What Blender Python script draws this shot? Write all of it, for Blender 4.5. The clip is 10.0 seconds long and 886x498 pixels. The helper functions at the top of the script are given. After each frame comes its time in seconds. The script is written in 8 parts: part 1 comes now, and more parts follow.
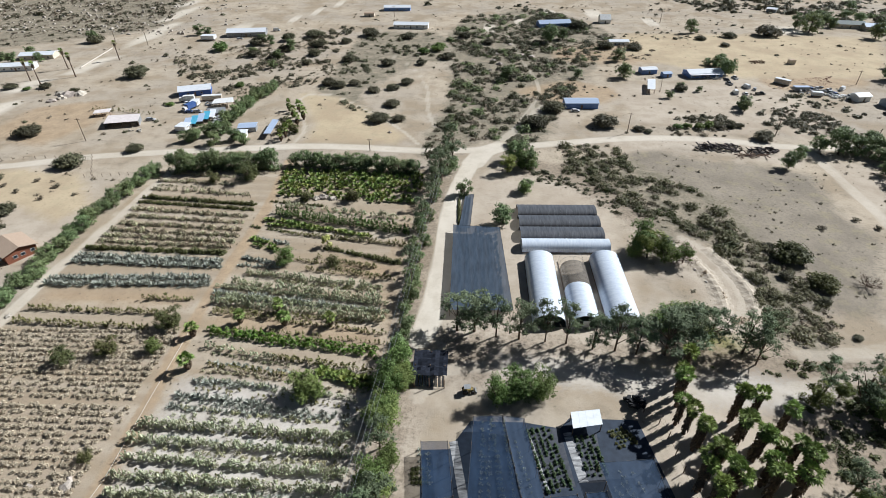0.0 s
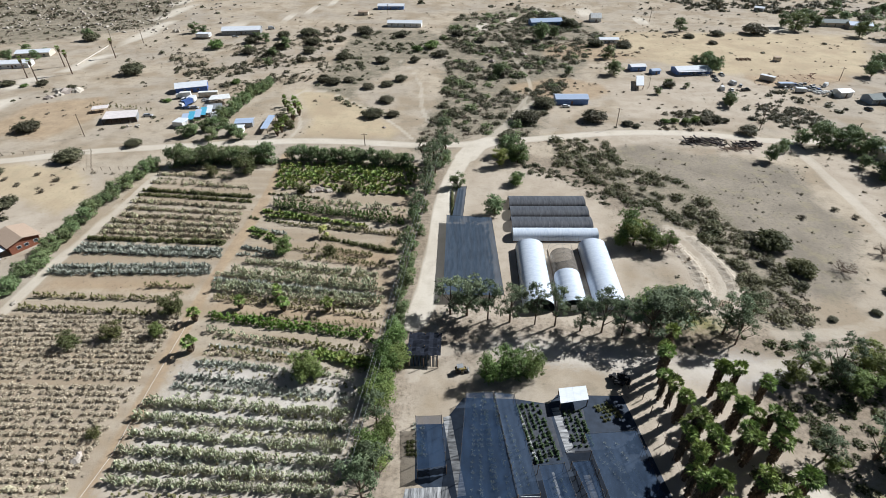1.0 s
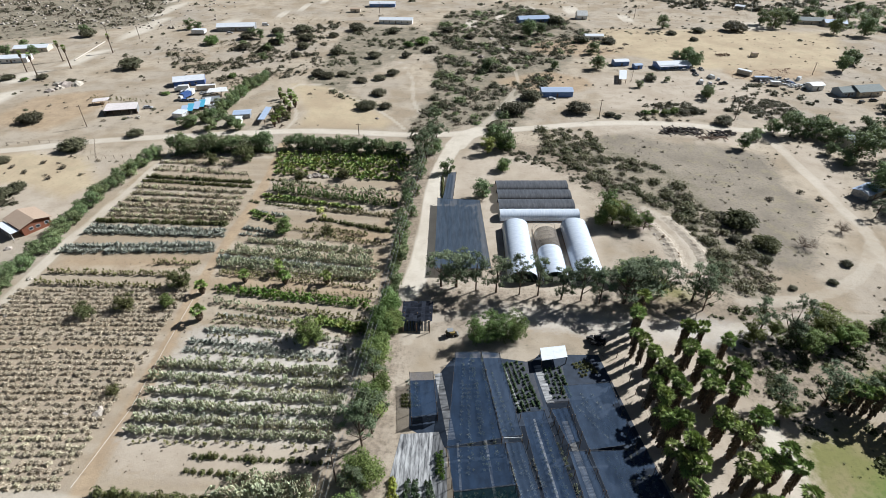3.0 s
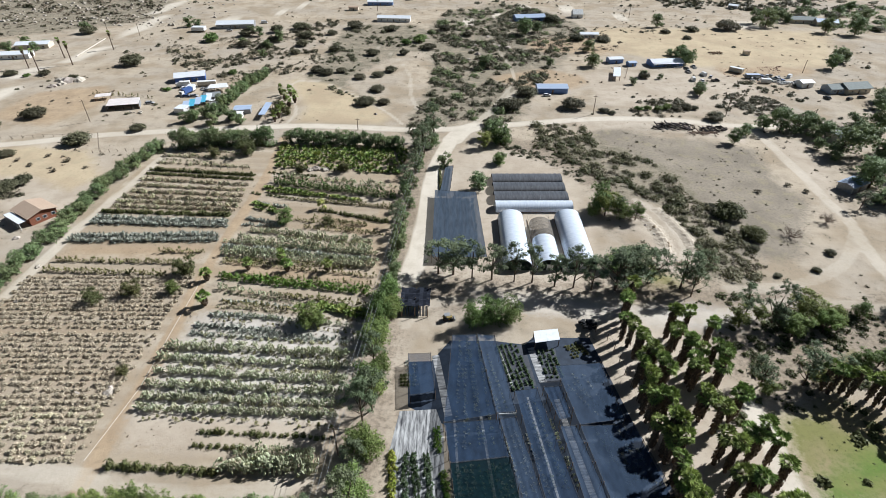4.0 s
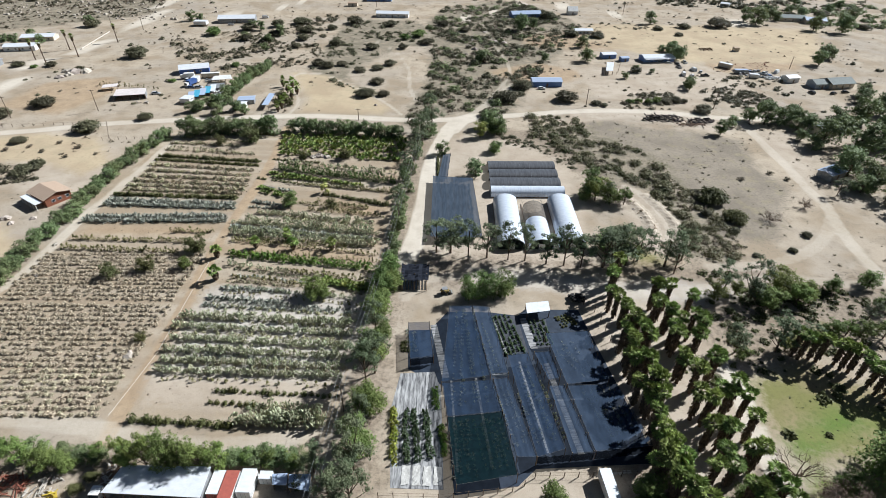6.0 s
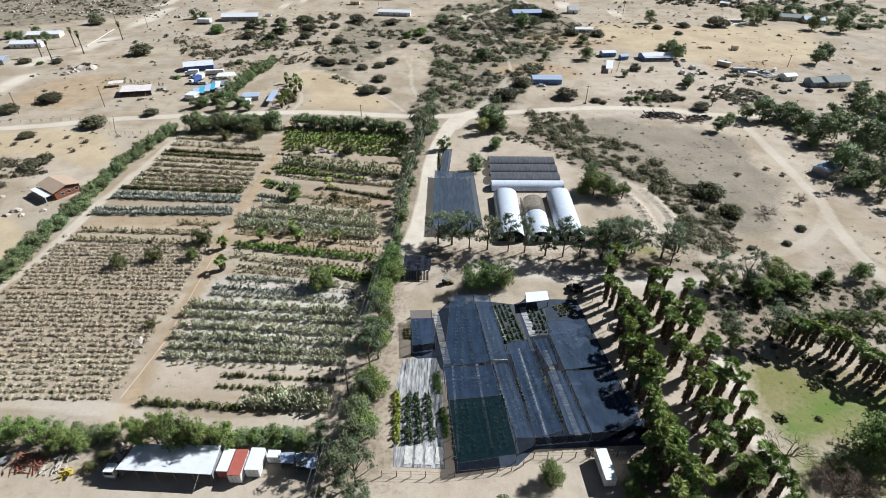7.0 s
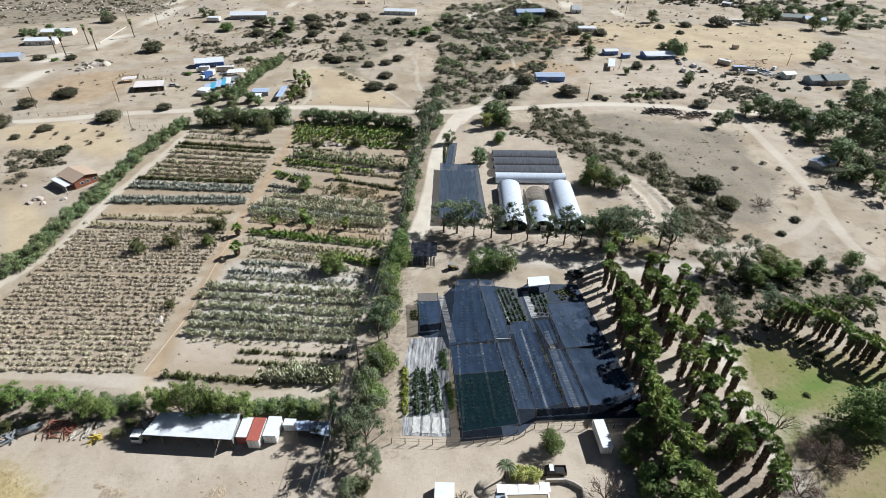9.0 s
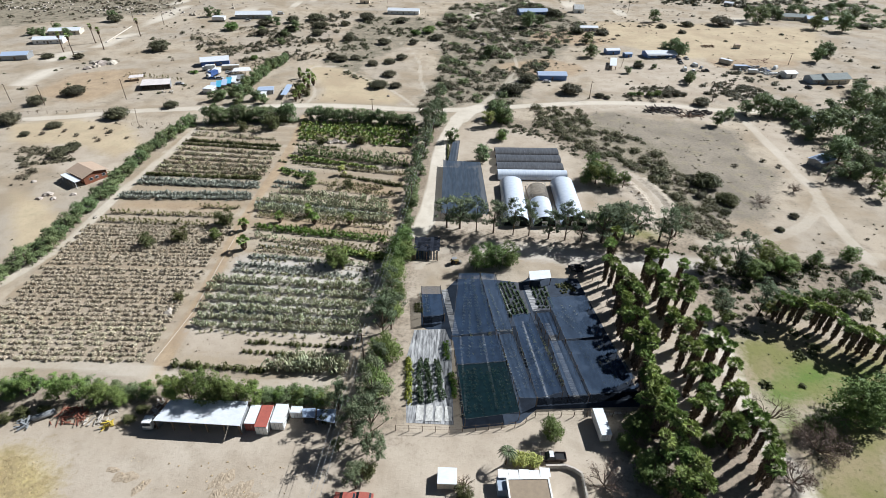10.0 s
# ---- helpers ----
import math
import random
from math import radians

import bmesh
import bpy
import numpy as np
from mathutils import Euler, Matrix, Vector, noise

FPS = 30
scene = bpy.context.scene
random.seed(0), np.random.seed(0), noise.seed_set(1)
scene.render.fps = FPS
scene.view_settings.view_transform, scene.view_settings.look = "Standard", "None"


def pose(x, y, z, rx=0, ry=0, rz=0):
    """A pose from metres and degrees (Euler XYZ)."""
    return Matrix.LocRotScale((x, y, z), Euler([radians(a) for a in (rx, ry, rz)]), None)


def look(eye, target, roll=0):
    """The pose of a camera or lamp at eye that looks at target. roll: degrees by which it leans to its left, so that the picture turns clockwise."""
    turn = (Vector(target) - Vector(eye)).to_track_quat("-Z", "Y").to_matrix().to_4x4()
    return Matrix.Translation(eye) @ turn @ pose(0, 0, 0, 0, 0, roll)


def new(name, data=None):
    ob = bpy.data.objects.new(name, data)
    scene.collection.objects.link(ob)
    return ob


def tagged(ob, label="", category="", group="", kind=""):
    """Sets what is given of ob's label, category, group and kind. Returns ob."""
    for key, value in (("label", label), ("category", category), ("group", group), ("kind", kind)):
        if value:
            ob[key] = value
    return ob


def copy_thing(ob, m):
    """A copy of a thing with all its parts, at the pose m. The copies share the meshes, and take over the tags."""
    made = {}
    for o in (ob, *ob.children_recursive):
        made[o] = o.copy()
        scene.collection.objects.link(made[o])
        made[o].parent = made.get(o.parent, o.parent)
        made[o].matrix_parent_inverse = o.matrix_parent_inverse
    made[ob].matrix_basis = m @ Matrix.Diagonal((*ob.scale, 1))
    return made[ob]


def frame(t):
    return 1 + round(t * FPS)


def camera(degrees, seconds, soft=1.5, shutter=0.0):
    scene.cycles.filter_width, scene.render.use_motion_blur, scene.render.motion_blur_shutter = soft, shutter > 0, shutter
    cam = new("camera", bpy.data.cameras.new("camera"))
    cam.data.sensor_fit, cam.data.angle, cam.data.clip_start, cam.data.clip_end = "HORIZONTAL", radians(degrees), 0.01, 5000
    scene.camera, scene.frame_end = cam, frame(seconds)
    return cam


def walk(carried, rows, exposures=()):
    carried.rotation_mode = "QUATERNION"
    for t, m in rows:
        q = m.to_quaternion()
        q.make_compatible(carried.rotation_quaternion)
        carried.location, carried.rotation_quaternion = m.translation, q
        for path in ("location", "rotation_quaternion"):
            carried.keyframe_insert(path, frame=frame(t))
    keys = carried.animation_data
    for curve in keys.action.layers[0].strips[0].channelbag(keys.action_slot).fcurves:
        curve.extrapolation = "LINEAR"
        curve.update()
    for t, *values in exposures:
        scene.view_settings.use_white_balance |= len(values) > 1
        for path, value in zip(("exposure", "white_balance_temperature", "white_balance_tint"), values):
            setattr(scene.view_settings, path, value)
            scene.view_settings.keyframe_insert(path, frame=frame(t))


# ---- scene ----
cam = camera(80.1, 10.0, soft=0.2)
METRES, EYE, TILT, LEAN, TURN = 53.19, 100.0, 0.0, 0.0, 3.1
ROWS = [
    (0.0, 0.0, 0.0, 0.0, -0.16, -35.26, 0.22),
    (0.5, 0.0025, -0.0604, 0.0018, -0.4, -35.26, 0.16),
    (1.0, 0.0046, -0.123, 0.0047, -0.79, -35.28, 0.06),
    (1.5, 0.0054, -0.1868, 0.0071, -1.09, -35.27, -0.02),
    (2.0, 0.0052, -0.2492, 0.0085, -1.38, -35.24, -0.1),
    (2.5, 0.0055, -0.3104, 0.013, -1.55, -35.27, -0.16),
    (4.0, 0.0014, -0.4867, 0.0206, -1.91, -35.33, -0.42),
    (4.5, -0.0026, -0.5425, 0.023, -2.01, -35.38, -0.55),
    (5.0, -0.0056, -0.5967, 0.0242, -2.07, -35.43, -0.65),
    (5.5, -0.0089, -0.6478, 0.0256, -2.1, -35.45, -0.74),
    (7.0, -0.0231, -0.7826, 0.0295, -1.98, -35.52, -0.88),
    (7.5, -0.0284, -0.8221, 0.0306, -1.86, -35.51, -0.92),
    (8.0, -0.0344, -0.8603, 0.0321, -1.76, -35.48, -0.92),
    (8.5, -0.0395, -0.8963, 0.0344, -1.67, -35.47, -0.92),
    (9.0, -0.0454, -0.9314, 0.0357, -1.57, -35.47, -0.93),
    (9.5, -0.0475, -0.9645, 0.0378, -1.42, -35.46, -0.91),
    (10.0, -0.0514, -0.9958, 0.04, -1.29, -35.46, -0.9),
]
walk(cam, [(t, pose(0, 0, EYE, TILT, LEAN, TURN) @ pose(METRES * x, METRES * y, METRES * z, 90 + pitch, roll, yaw)) for t, x, y, z, yaw, pitch, roll in ROWS],
     exposures=[(0.0, 0.43, 6160, 8), (2.5, 0.45, 6160, 8), (4.0, 0.53, 6160, 8), (10.0, 0.54, 6120, 8)])

# ---- light ----
SUN_UP, SUN_AZ = 38.0, 59.0
sky_world = bpy.data.worlds.new("sky")
scene.world = sky_world
sky_world.use_nodes = True
sky_nodes = sky_world.node_tree.nodes
sky_tex = sky_nodes.new("ShaderNodeTexSky")
sky_tex.sky_type, sky_tex.sun_disc = "NISHITA", False
sky_tex.sun_elevation, sky_tex.sun_rotation = radians(SUN_UP), radians(SUN_AZ)
sky_nodes["Background"].inputs["Strength"].default_value = 0.022
sky_world.node_tree.links.new(sky_tex.outputs[0], sky_nodes["Background"].inputs["Color"])
sun_lamp = new("sun", bpy.data.lights.new("sun", "SUN"))
sun_lamp.data.energy, sun_lamp.data.angle, sun_lamp.data.color = 5.0, radians(0.5), (1.0, 0.995, 0.985)
sun_lamp.matrix_world = look((300 * math.sin(radians(SUN_AZ)), 300 * math.cos(radians(SUN_AZ)), 300 * math.tan(radians(SUN_UP))), (0, 0, 0))


# ---- materials ----
def mat(name, col, col2=None, scale=1.5, rough=0.85, metal=0.0, bump=0.0, bscale=6.0, island=0.0, objr=0.0, trans=0.0, spec=0.3, alpha=1.0, streak=None):
    """A two-tone weathered surface. island, objr: how far the value swings from piece to piece."""
    m = bpy.data.materials.new(name)
    m.use_nodes = True
    n, l = m.node_tree.nodes, m.node_tree.links
    b = n["Principled BSDF"]
    b.inputs["Roughness"].default_value, b.inputs["Metallic"].default_value = rough, metal
    b.inputs["Specular IOR Level"].default_value = spec
    co = n.new("ShaderNodeTexCoord")
    vec = co.outputs["Object"]
    if streak:
        mp = n.new("ShaderNodeMapping")
        mp.inputs["Scale"].default_value = streak
        l.new(vec, mp.inputs[0])
        vec = mp.outputs[0]
    no = n.new("ShaderNodeTexNoise")
    no.inputs["Scale"].default_value, no.inputs["Detail"].default_value, no.inputs["Roughness"].default_value = scale, 6, 0.65
    l.new(vec, no.inputs["Vector"])
    ramp = n.new("ShaderNodeMapRange")
    ramp.inputs[1].default_value, ramp.inputs[2].default_value = 0.35, 0.65
    l.new(no.outputs[0], ramp.inputs[0])
    mix = n.new("ShaderNodeMix")
    mix.data_type = "RGBA"
    mix.inputs[6].default_value = (*col, 1)
    mix.inputs[7].default_value = (*(col2 or [c * 0.75 for c in col]), 1)
    l.new(ramp.outputs[0], mix.inputs[0])
    out = mix.outputs[2]
    if island or objr:
        hsv = n.new("ShaderNodeHueSaturation")
        add = None
        for amount, node, sock in ((island, "ShaderNodeNewGeometry", "Random Per Island"), (objr, "ShaderNodeObjectInfo", "Random")):
            if amount:
                g = n.new(node)
                r = n.new("ShaderNodeMapRange")
                r.inputs[3].default_value, r.inputs[4].default_value = 1 - amount, 1 + amount
                l.new(g.outputs[sock], r.inputs[0])
                if add:
                    k = n.new("ShaderNodeMath")
                    k.operation = "MULTIPLY"
                    l.new(add, k.inputs[0]), l.new(r.outputs[0], k.inputs[1])
                    add = k.outputs[0]
                else:
                    add = r.outputs[0]
        if objr:
            hue = n.new("ShaderNodeMapRange")
            hue.inputs[3].default_value, hue.inputs[4].default_value = 0.5 - objr * 0.11, 0.5 + objr * 0.07
            oi = n.new("ShaderNodeObjectInfo")
            tw = n.new("ShaderNodeMath")
            tw.operation = "FRACT"
            tm = n.new("ShaderNodeMath")
            tm.operation = "MULTIPLY"
            tm.inputs[1].default_value = 7.31
            l.new(oi.outputs["Random"], tm.inputs[0]), l.new(tm.outputs[0], tw.inputs[0]), l.new(tw.outputs[0], hue.inputs[0])
            l.new(hue.outputs[0], hsv.inputs["Hue"])
        l.new(add, hsv.inputs["Value"])
        l.new(out, hsv.inputs["Color"])
        out = hsv.outputs[0]
    l.new(out, b.inputs["Base Color"])
    if bump:
        nb = n.new("ShaderNodeTexNoise")
        nb.inputs["Scale"].default_value, nb.inputs["Detail"].default_value = bscale, 5
        l.new(vec, nb.inputs["Vector"])
        bp = n.new("ShaderNodeBump")
        bp.inputs["Strength"].default_value, bp.inputs["Distance"].default_value = bump, 0.1
        l.new(nb.outputs[0], bp.inputs["Height"])
        l.new(bp.outputs[0], b.inputs["Normal"])
    end = b.outputs[0]
    if trans:
        tl = n.new("ShaderNodeBsdfTranslucent")
        l.new(out, tl.inputs[0])
        ms = n.new("ShaderNodeMixShader")
        ms.inputs[0].default_value = trans
        l.new(end, ms.inputs[1]), l.new(tl.outputs[0], ms.inputs[2])
        end = ms.outputs[0]
    if alpha < 1:
        tr = n.new("ShaderNodeBsdfTransparent")
        ms = n.new("ShaderNodeMixShader")
        ms.inputs[0].default_value = alpha
        l.new(tr.outputs[0], ms.inputs[1]), l.new(end, ms.inputs[2])
        end = ms.outputs[0]
    l.new(end, n["Material Output"].inputs[0])
    return m


def leaf(name, col, col2, island=0.26, objr=0.2):
    return mat(name, col, col2, scale=0.5, rough=0.6, island=island, objr=objr, trans=0.15, spec=0.2)


LEAF_PEPPER = leaf("pepper_leaves", (0.190, 0.262, 0.078), (0.108, 0.158, 0.048))
LEAF_HEDGE = leaf("hedge_leaves", (0.225, 0.285, 0.130), (0.130, 0.175, 0.078))
LEAF_GUM = leaf("gum_leaves", (0.185, 0.225, 0.125), (0.112, 0.145, 0.078))
LEAF_OLIVE = leaf("olive_leaves", (0.122, 0.128, 0.049), (0.075, 0.082, 0.033))
LEAF_CHAP = leaf("chaparral_leaves", (0.152, 0.146, 0.086), (0.098, 0.094, 0.060))
LEAF_SLOPE = leaf("slope_brush_leaves", (0.190, 0.178, 0.094), (0.118, 0.113, 0.062))
LEAF_SAGE = leaf("sage_leaves", (0.250, 0.212, 0.150), (0.160, 0.138, 0.094))
LEAF_BRIGHT = leaf("bright_leaves", (0.145, 0.238, 0.044), (0.082, 0.155, 0.031))
LEAF_YELLOW = leaf("yellow_green_leaves", (0.430, 0.450, 0.150), (0.320, 0.345, 0.110))
LEAF_LIME = leaf("lime_leaves", (0.300, 0.330, 0.060), (0.190, 0.220, 0.040))
LEAF_PALM = leaf("palm_fronds", (0.290, 0.370, 0.115), (0.150, 0.210, 0.062), island=0.5)
STRAWBLADE = leaf("straw_blades", (0.57, 0.47, 0.26), (0.45, 0.37, 0.20))
LEAF_BROAD = leaf("broad_leaves", (0.235, 0.300, 0.085), (0.130, 0.175, 0.048), objr=0.3)
LEAF_RUST = leaf("rust_leaves", (0.200, 0.095, 0.045), (0.110, 0.060, 0.035))
TWIG = mat("dry_twigs", (0.17, 0.12, 0.085), (0.10, 0.075, 0.055), island=0.3)
BARK = mat("bark", (0.16, 0.115, 0.08), (0.085, 0.062, 0.046), scale=4, bump=0.5)
PALM_BARK = mat("palm_bark", (0.15, 0.105, 0.072), (0.085, 0.060, 0.045), scale=3, bump=0.5, streak=(1, 1, 4))
SKIRT = mat("dead_fronds", (0.205, 0.150, 0.100), (0.105, 0.078, 0.055), scale=3, island=0.4)
CACTUS = leaf("cactus_pads", (0.520, 0.530, 0.370), (0.280, 0.310, 0.185), objr=0.25)
AGAVE = leaf("agave_blades", (0.440, 0.450, 0.390), (0.250, 0.268, 0.220), objr=0.2)
NURSERY = leaf("nursery_leaves", (0.078, 0.118, 0.055), (0.046, 0.075, 0.036))
CONE = leaf("cone_leaves", (0.120, 0.175, 0.050), (0.070, 0.115, 0.035))
BROWNROW = leaf("brown_row_leaves", (0.210, 0.195, 0.080), (0.125, 0.125, 0.055))
TANPLANT = leaf("tan_plant_leaves", (0.520, 0.470, 0.330), (0.190, 0.200, 0.100), objr=0.35)
TUFT = leaf("dry_tuft_blades", (0.520, 0.455, 0.330), (0.330, 0.290, 0.200), island=0.15)
WHITE = mat("white_painted_metal", (0.78, 0.78, 0.77), (0.62, 0.62, 0.61), scale=0.8, rough=0.5)
ROOFWHITE = mat("white_roof_sheet", (0.74, 0.76, 0.79), (0.63, 0.66, 0.70), scale=0.5, rough=0.4, streak=(1, 2, 1))
BLUE = mat("blue_painted_wall", (0.16, 0.27, 0.55), (0.12, 0.21, 0.44), rough=0.5)
BLUEGREY = mat("blue_grey_siding", (0.36, 0.42, 0.50), (0.29, 0.34, 0.41), rough=0.6)
TARP = mat("turquoise_tarp", (0.10, 0.42, 0.58), (0.07, 0.30, 0.46), rough=0.5, bump=0.6)
RED = mat("red_painted_metal", (0.42, 0.12, 0.09), (0.34, 0.10, 0.08), rough=0.5)
GREY = mat("grey_metal", (0.33, 0.34, 0.35), (0.22, 0.23, 0.24), rough=0.5, metal=0.2)
DARK = mat("dark_void", (0.03, 0.03, 0.032), (0.02, 0.02, 0.022))
RUBBER = mat("black_rubber", (0.025, 0.025, 0.026))
GLASS = mat("dark_window_glass", (0.03, 0.04, 0.05), rough=0.12, spec=0.6)
WOOD = mat("weathered_wood", (0.24, 0.17, 0.115), (0.14, 0.10, 0.07), scale=3, streak=(1, 1, 6), objr=0.2)
BURNT = mat("charred_timber", (0.060, 0.048, 0.045), (0.028, 0.024, 0.024), objr=0.4, island=0.4)
BRICKRED = mat("red_brown_siding", (0.27, 0.105, 0.062), (0.19, 0.075, 0.045), scale=3)
ROOFTAN = mat("tan_shingle_roof", (0.47, 0.355, 0.270), (0.37, 0.275, 0.205), scale=2, bump=0.4, streak=(1, 5, 1))
ROOFPINK = mat("faded_pink_roof_sheet", (0.74, 0.68, 0.66), (0.62, 0.56, 0.54), scale=0.8, rough=0.5)
ROOFBROWN = mat("brown_flat_roof", (0.30, 0.235, 0.165), (0.25, 0.195, 0.14), scale=1)
ROOFGREY = mat("grey_green_shingle_roof", (0.26, 0.29, 0.28), (0.18, 0.20, 0.20), scale=2, bump=0.4)
ROOFBLUE = mat("blue_metal_roof", (0.44, 0.52, 0.66), (0.34, 0.42, 0.56), rough=0.4, streak=(6, 1, 1))
STUCCO = mat("cream_stucco_wall", (0.62, 0.56, 0.47), (0.52, 0.46, 0.38), bump=0.2)
CONCRETE = mat("pale_concrete", (0.55, 0.50, 0.44), (0.42, 0.38, 0.33), scale=2, bump=0.2)
ROCK = mat("pale_boulder", (0.50, 0.44, 0.38), (0.30, 0.26, 0.22), scale=1.2, bump=0.8, objr=0.2)
POLY = mat("white_greenhouse_film", (0.63, 0.68, 0.75), (0.50, 0.56, 0.66), scale=0.8, rough=0.35, spec=0.5, bump=0.25, bscale=2.5, streak=(0.6, 2.5, 0.6))
NET = mat("black_shade_cloth", (0.026, 0.054, 0.108), (0.010, 0.025, 0.054), scale=0.45, rough=0.8, spec=0.2, alpha=0.58, streak=(1.3, 0.5, 1))
NETLIGHT = mat("grey_shade_cloth", (0.046, 0.076, 0.130), (0.021, 0.039, 0.072), scale=0.45, rough=0.8, spec=0.2, alpha=0.60, streak=(1.3, 0.5, 1))
NETDARK = mat("dark_green_shade_cloth", (0.006, 0.022, 0.026), (0.002, 0.009, 0.012), scale=1.6, rough=0.9, spec=0.04, alpha=0.76)
NETWALL = mat("dark_navy_hanging_cloth", (0.010, 0.016, 0.032), (0.005, 0.008, 0.017), scale=0.8, rough=0.9, spec=0.05, alpha=0.82)
NETBLUE = mat("blue_grey_shade_cloth", (0.052, 0.076, 0.112), (0.026, 0.042, 0.066), scale=0.5, rough=0.7, alpha=0.86, streak=(2.2, 0.3, 1))
NETTUNNEL = mat("charcoal_tunnel_net", (0.115, 0.125, 0.145), (0.060, 0.067, 0.082), scale=0.5, rough=0.75, alpha=0.82, streak=(0.4, 3.0, 1))
NETBROWN = mat("brown_grey_net", (0.160, 0.140, 0.118), (0.100, 0.088, 0.076), scale=0.8, rough=0.8, alpha=0.72)
WEEDMAT = mat("black_weed_mat", (0.026, 0.040, 0.066), (0.013, 0.022, 0.039), scale=0.6, rough=0.7)
FILM = mat("silver_mulch_film", (0.50, 0.50, 0.50), (0.045, 0.045, 0.050), scale=0.7, rough=0.5, streak=(2.4, 0.3, 1))
SHEET = mat("crumpled_white_sheet", (0.62, 0.61, 0.58), (0.40, 0.39, 0.37), scale=1.2, rough=0.5, bump=0.6)
WIRE = mat("black_cable", (0.10, 0.10, 0.10))
POLE = mat("pole_timber", (0.19, 0.14, 0.10), (0.11, 0.085, 0.065), scale=3, streak=(1, 1, 5))
PAINTS = [mat("car_paint_" + k, c, [v * 0.9 for v in c], rough=0.3, spec=0.5) for k, c in (("white", (0.72, 0.73, 0.74)), ("silver", (0.42, 0.43, 0.45)), ("black", (0.03, 0.03, 0.035)), ("blue", (0.06, 0.12, 0.32)), ("brown", (0.055, 0.04, 0.035)))]


# ---- mesh helpers ----
class Shape:
    """Collects corners and faces of one mesh."""

    def __init__(self):
        self.v, self.f = [], []

    def add(self, verts, faces):
        k = len(self.v)
        self.v += [tuple(p) for p in verts]
        self.f += [tuple(i + k for i in f) for f in faces]
        return self

    def box(self, x0, x1, y0, y1, z0, z1, taper=0.0):
        t = taper
        vs = [(x0, y0, z0), (x1, y0, z0), (x1, y1, z0), (x0, y1, z0), (x0 + t, y0 + t, z1), (x1 - t, y0 + t, z1), (x1 - t, y1 - t, z1), (x0 + t, y1 - t, z1)]
        return self.add(vs, [(3, 2, 1, 0), (4, 5, 6, 7), (0, 1, 5, 4), (1, 2, 6, 5), (2, 3, 7, 6), (3, 0, 4, 7)])

    def tube(self, pts, radii, sides=6):
        """A tapered tube along points."""
        pts = [Vector(p) for p in pts]
        ring = []
        for i, p in enumerate(pts):
            d = (pts[min(i + 1, len(pts) - 1)] - pts[max(i - 1, 0)]).normalized()
            a = d.orthogonal().normalized()
            c = d.cross(a)
            r = radii[i] if hasattr(radii, "__len__") else radii
            ring += [p + r * (math.cos(6.2832 * j / sides) * a + math.sin(6.2832 * j / sides) * c) for j in range(sides)]
        fs = [(i * sides + j, i * sides + (j + 1) % sides, (i + 1) * sides + (j + 1) % sides, (i + 1) * sides + j) for i in range(len(pts) - 1) for j in range(sides)]
        fs.append(tuple(range((len(pts) - 1) * sides, len(pts) * sides)))
        fs.append(tuple(reversed(range(sides))))
        return self.add(ring, fs)

    def gable(self, x0, x1, y0, y1, z0, z1, over=0.4, thick=0.15):
        """A pitched roof slab with its ridge along x."""
        m = (y0 + y1) / 2
        x0, x1, y0, y1 = x0 - over, x1 + over, y0 - over, y1 + over
        vs = []
        for x in (x0, x1):
            vs += [(x, y0, z0), (x, m, z1), (x, y1, z0), (x, y1, z0 - thick), (x, m, z1 - thick), (x, y0, z0 - thick)]
        return self.add(vs, [(0, 6, 7, 1), (1, 7, 8, 2), (2, 8, 9, 3), (3, 9, 10, 4), (4, 10, 11, 5), (5, 11, 6, 0), (5, 4, 1, 0), (4, 3, 2, 1), (6, 7, 10, 11), (7, 8, 9, 10)])

    def mesh(self, name, smooth=False):
        me = bpy.data.meshes.new(name)
        me.from_pydata(self.v, [], self.f)
        if smooth:
            me.polygons.foreach_set("use_smooth", [True] * len(me.polygons))
        me.update()
        return me


def thing(name, label="", category="", group="", kind="", m=None):
    """An empty at a thing's base, which holds its parts."""
    ob = new(name)
    ob.empty_display_size = 0.5
    if m is not None:
        ob.matrix_basis = m
    return tagged(ob, label, category, group, kind)


def part(name, shape, material, parent=None, label="", smooth=False):
    me = shape if isinstance(shape, bpy.types.Mesh) else shape.mesh(name, smooth)
    if not me.materials:
        me.materials.append(material)
    ob = new(name, me)
    ob.parent = parent
    if label:
        ob["label"] = label
    return ob


def single(name, shape, material, label, category, group="", kind="", m=None, smooth=False):
    ob = part(name, shape, material, None, "", smooth)
    if m is not None:
        ob.matrix_basis = m
    return tagged(ob, label, category, group, kind)


used = set()


def put(ob, m):
    """The first call places the thing itself, later ones a copy."""
    if ob.name in used:
        return copy_thing(ob, m @ Matrix.Diagonal([1 / k for k in ob.scale] + [1]))
    used.add(ob.name)
    ob.matrix_basis = m
    return ob


def at(x, y, s=1.0, h=None, turn=None, z=0.0):
    a = random.uniform(0, 360) if turn is None else turn
    return pose(x, y, z, 0, 0, a) @ Matrix.Diagonal((s, s, h or s, 1))


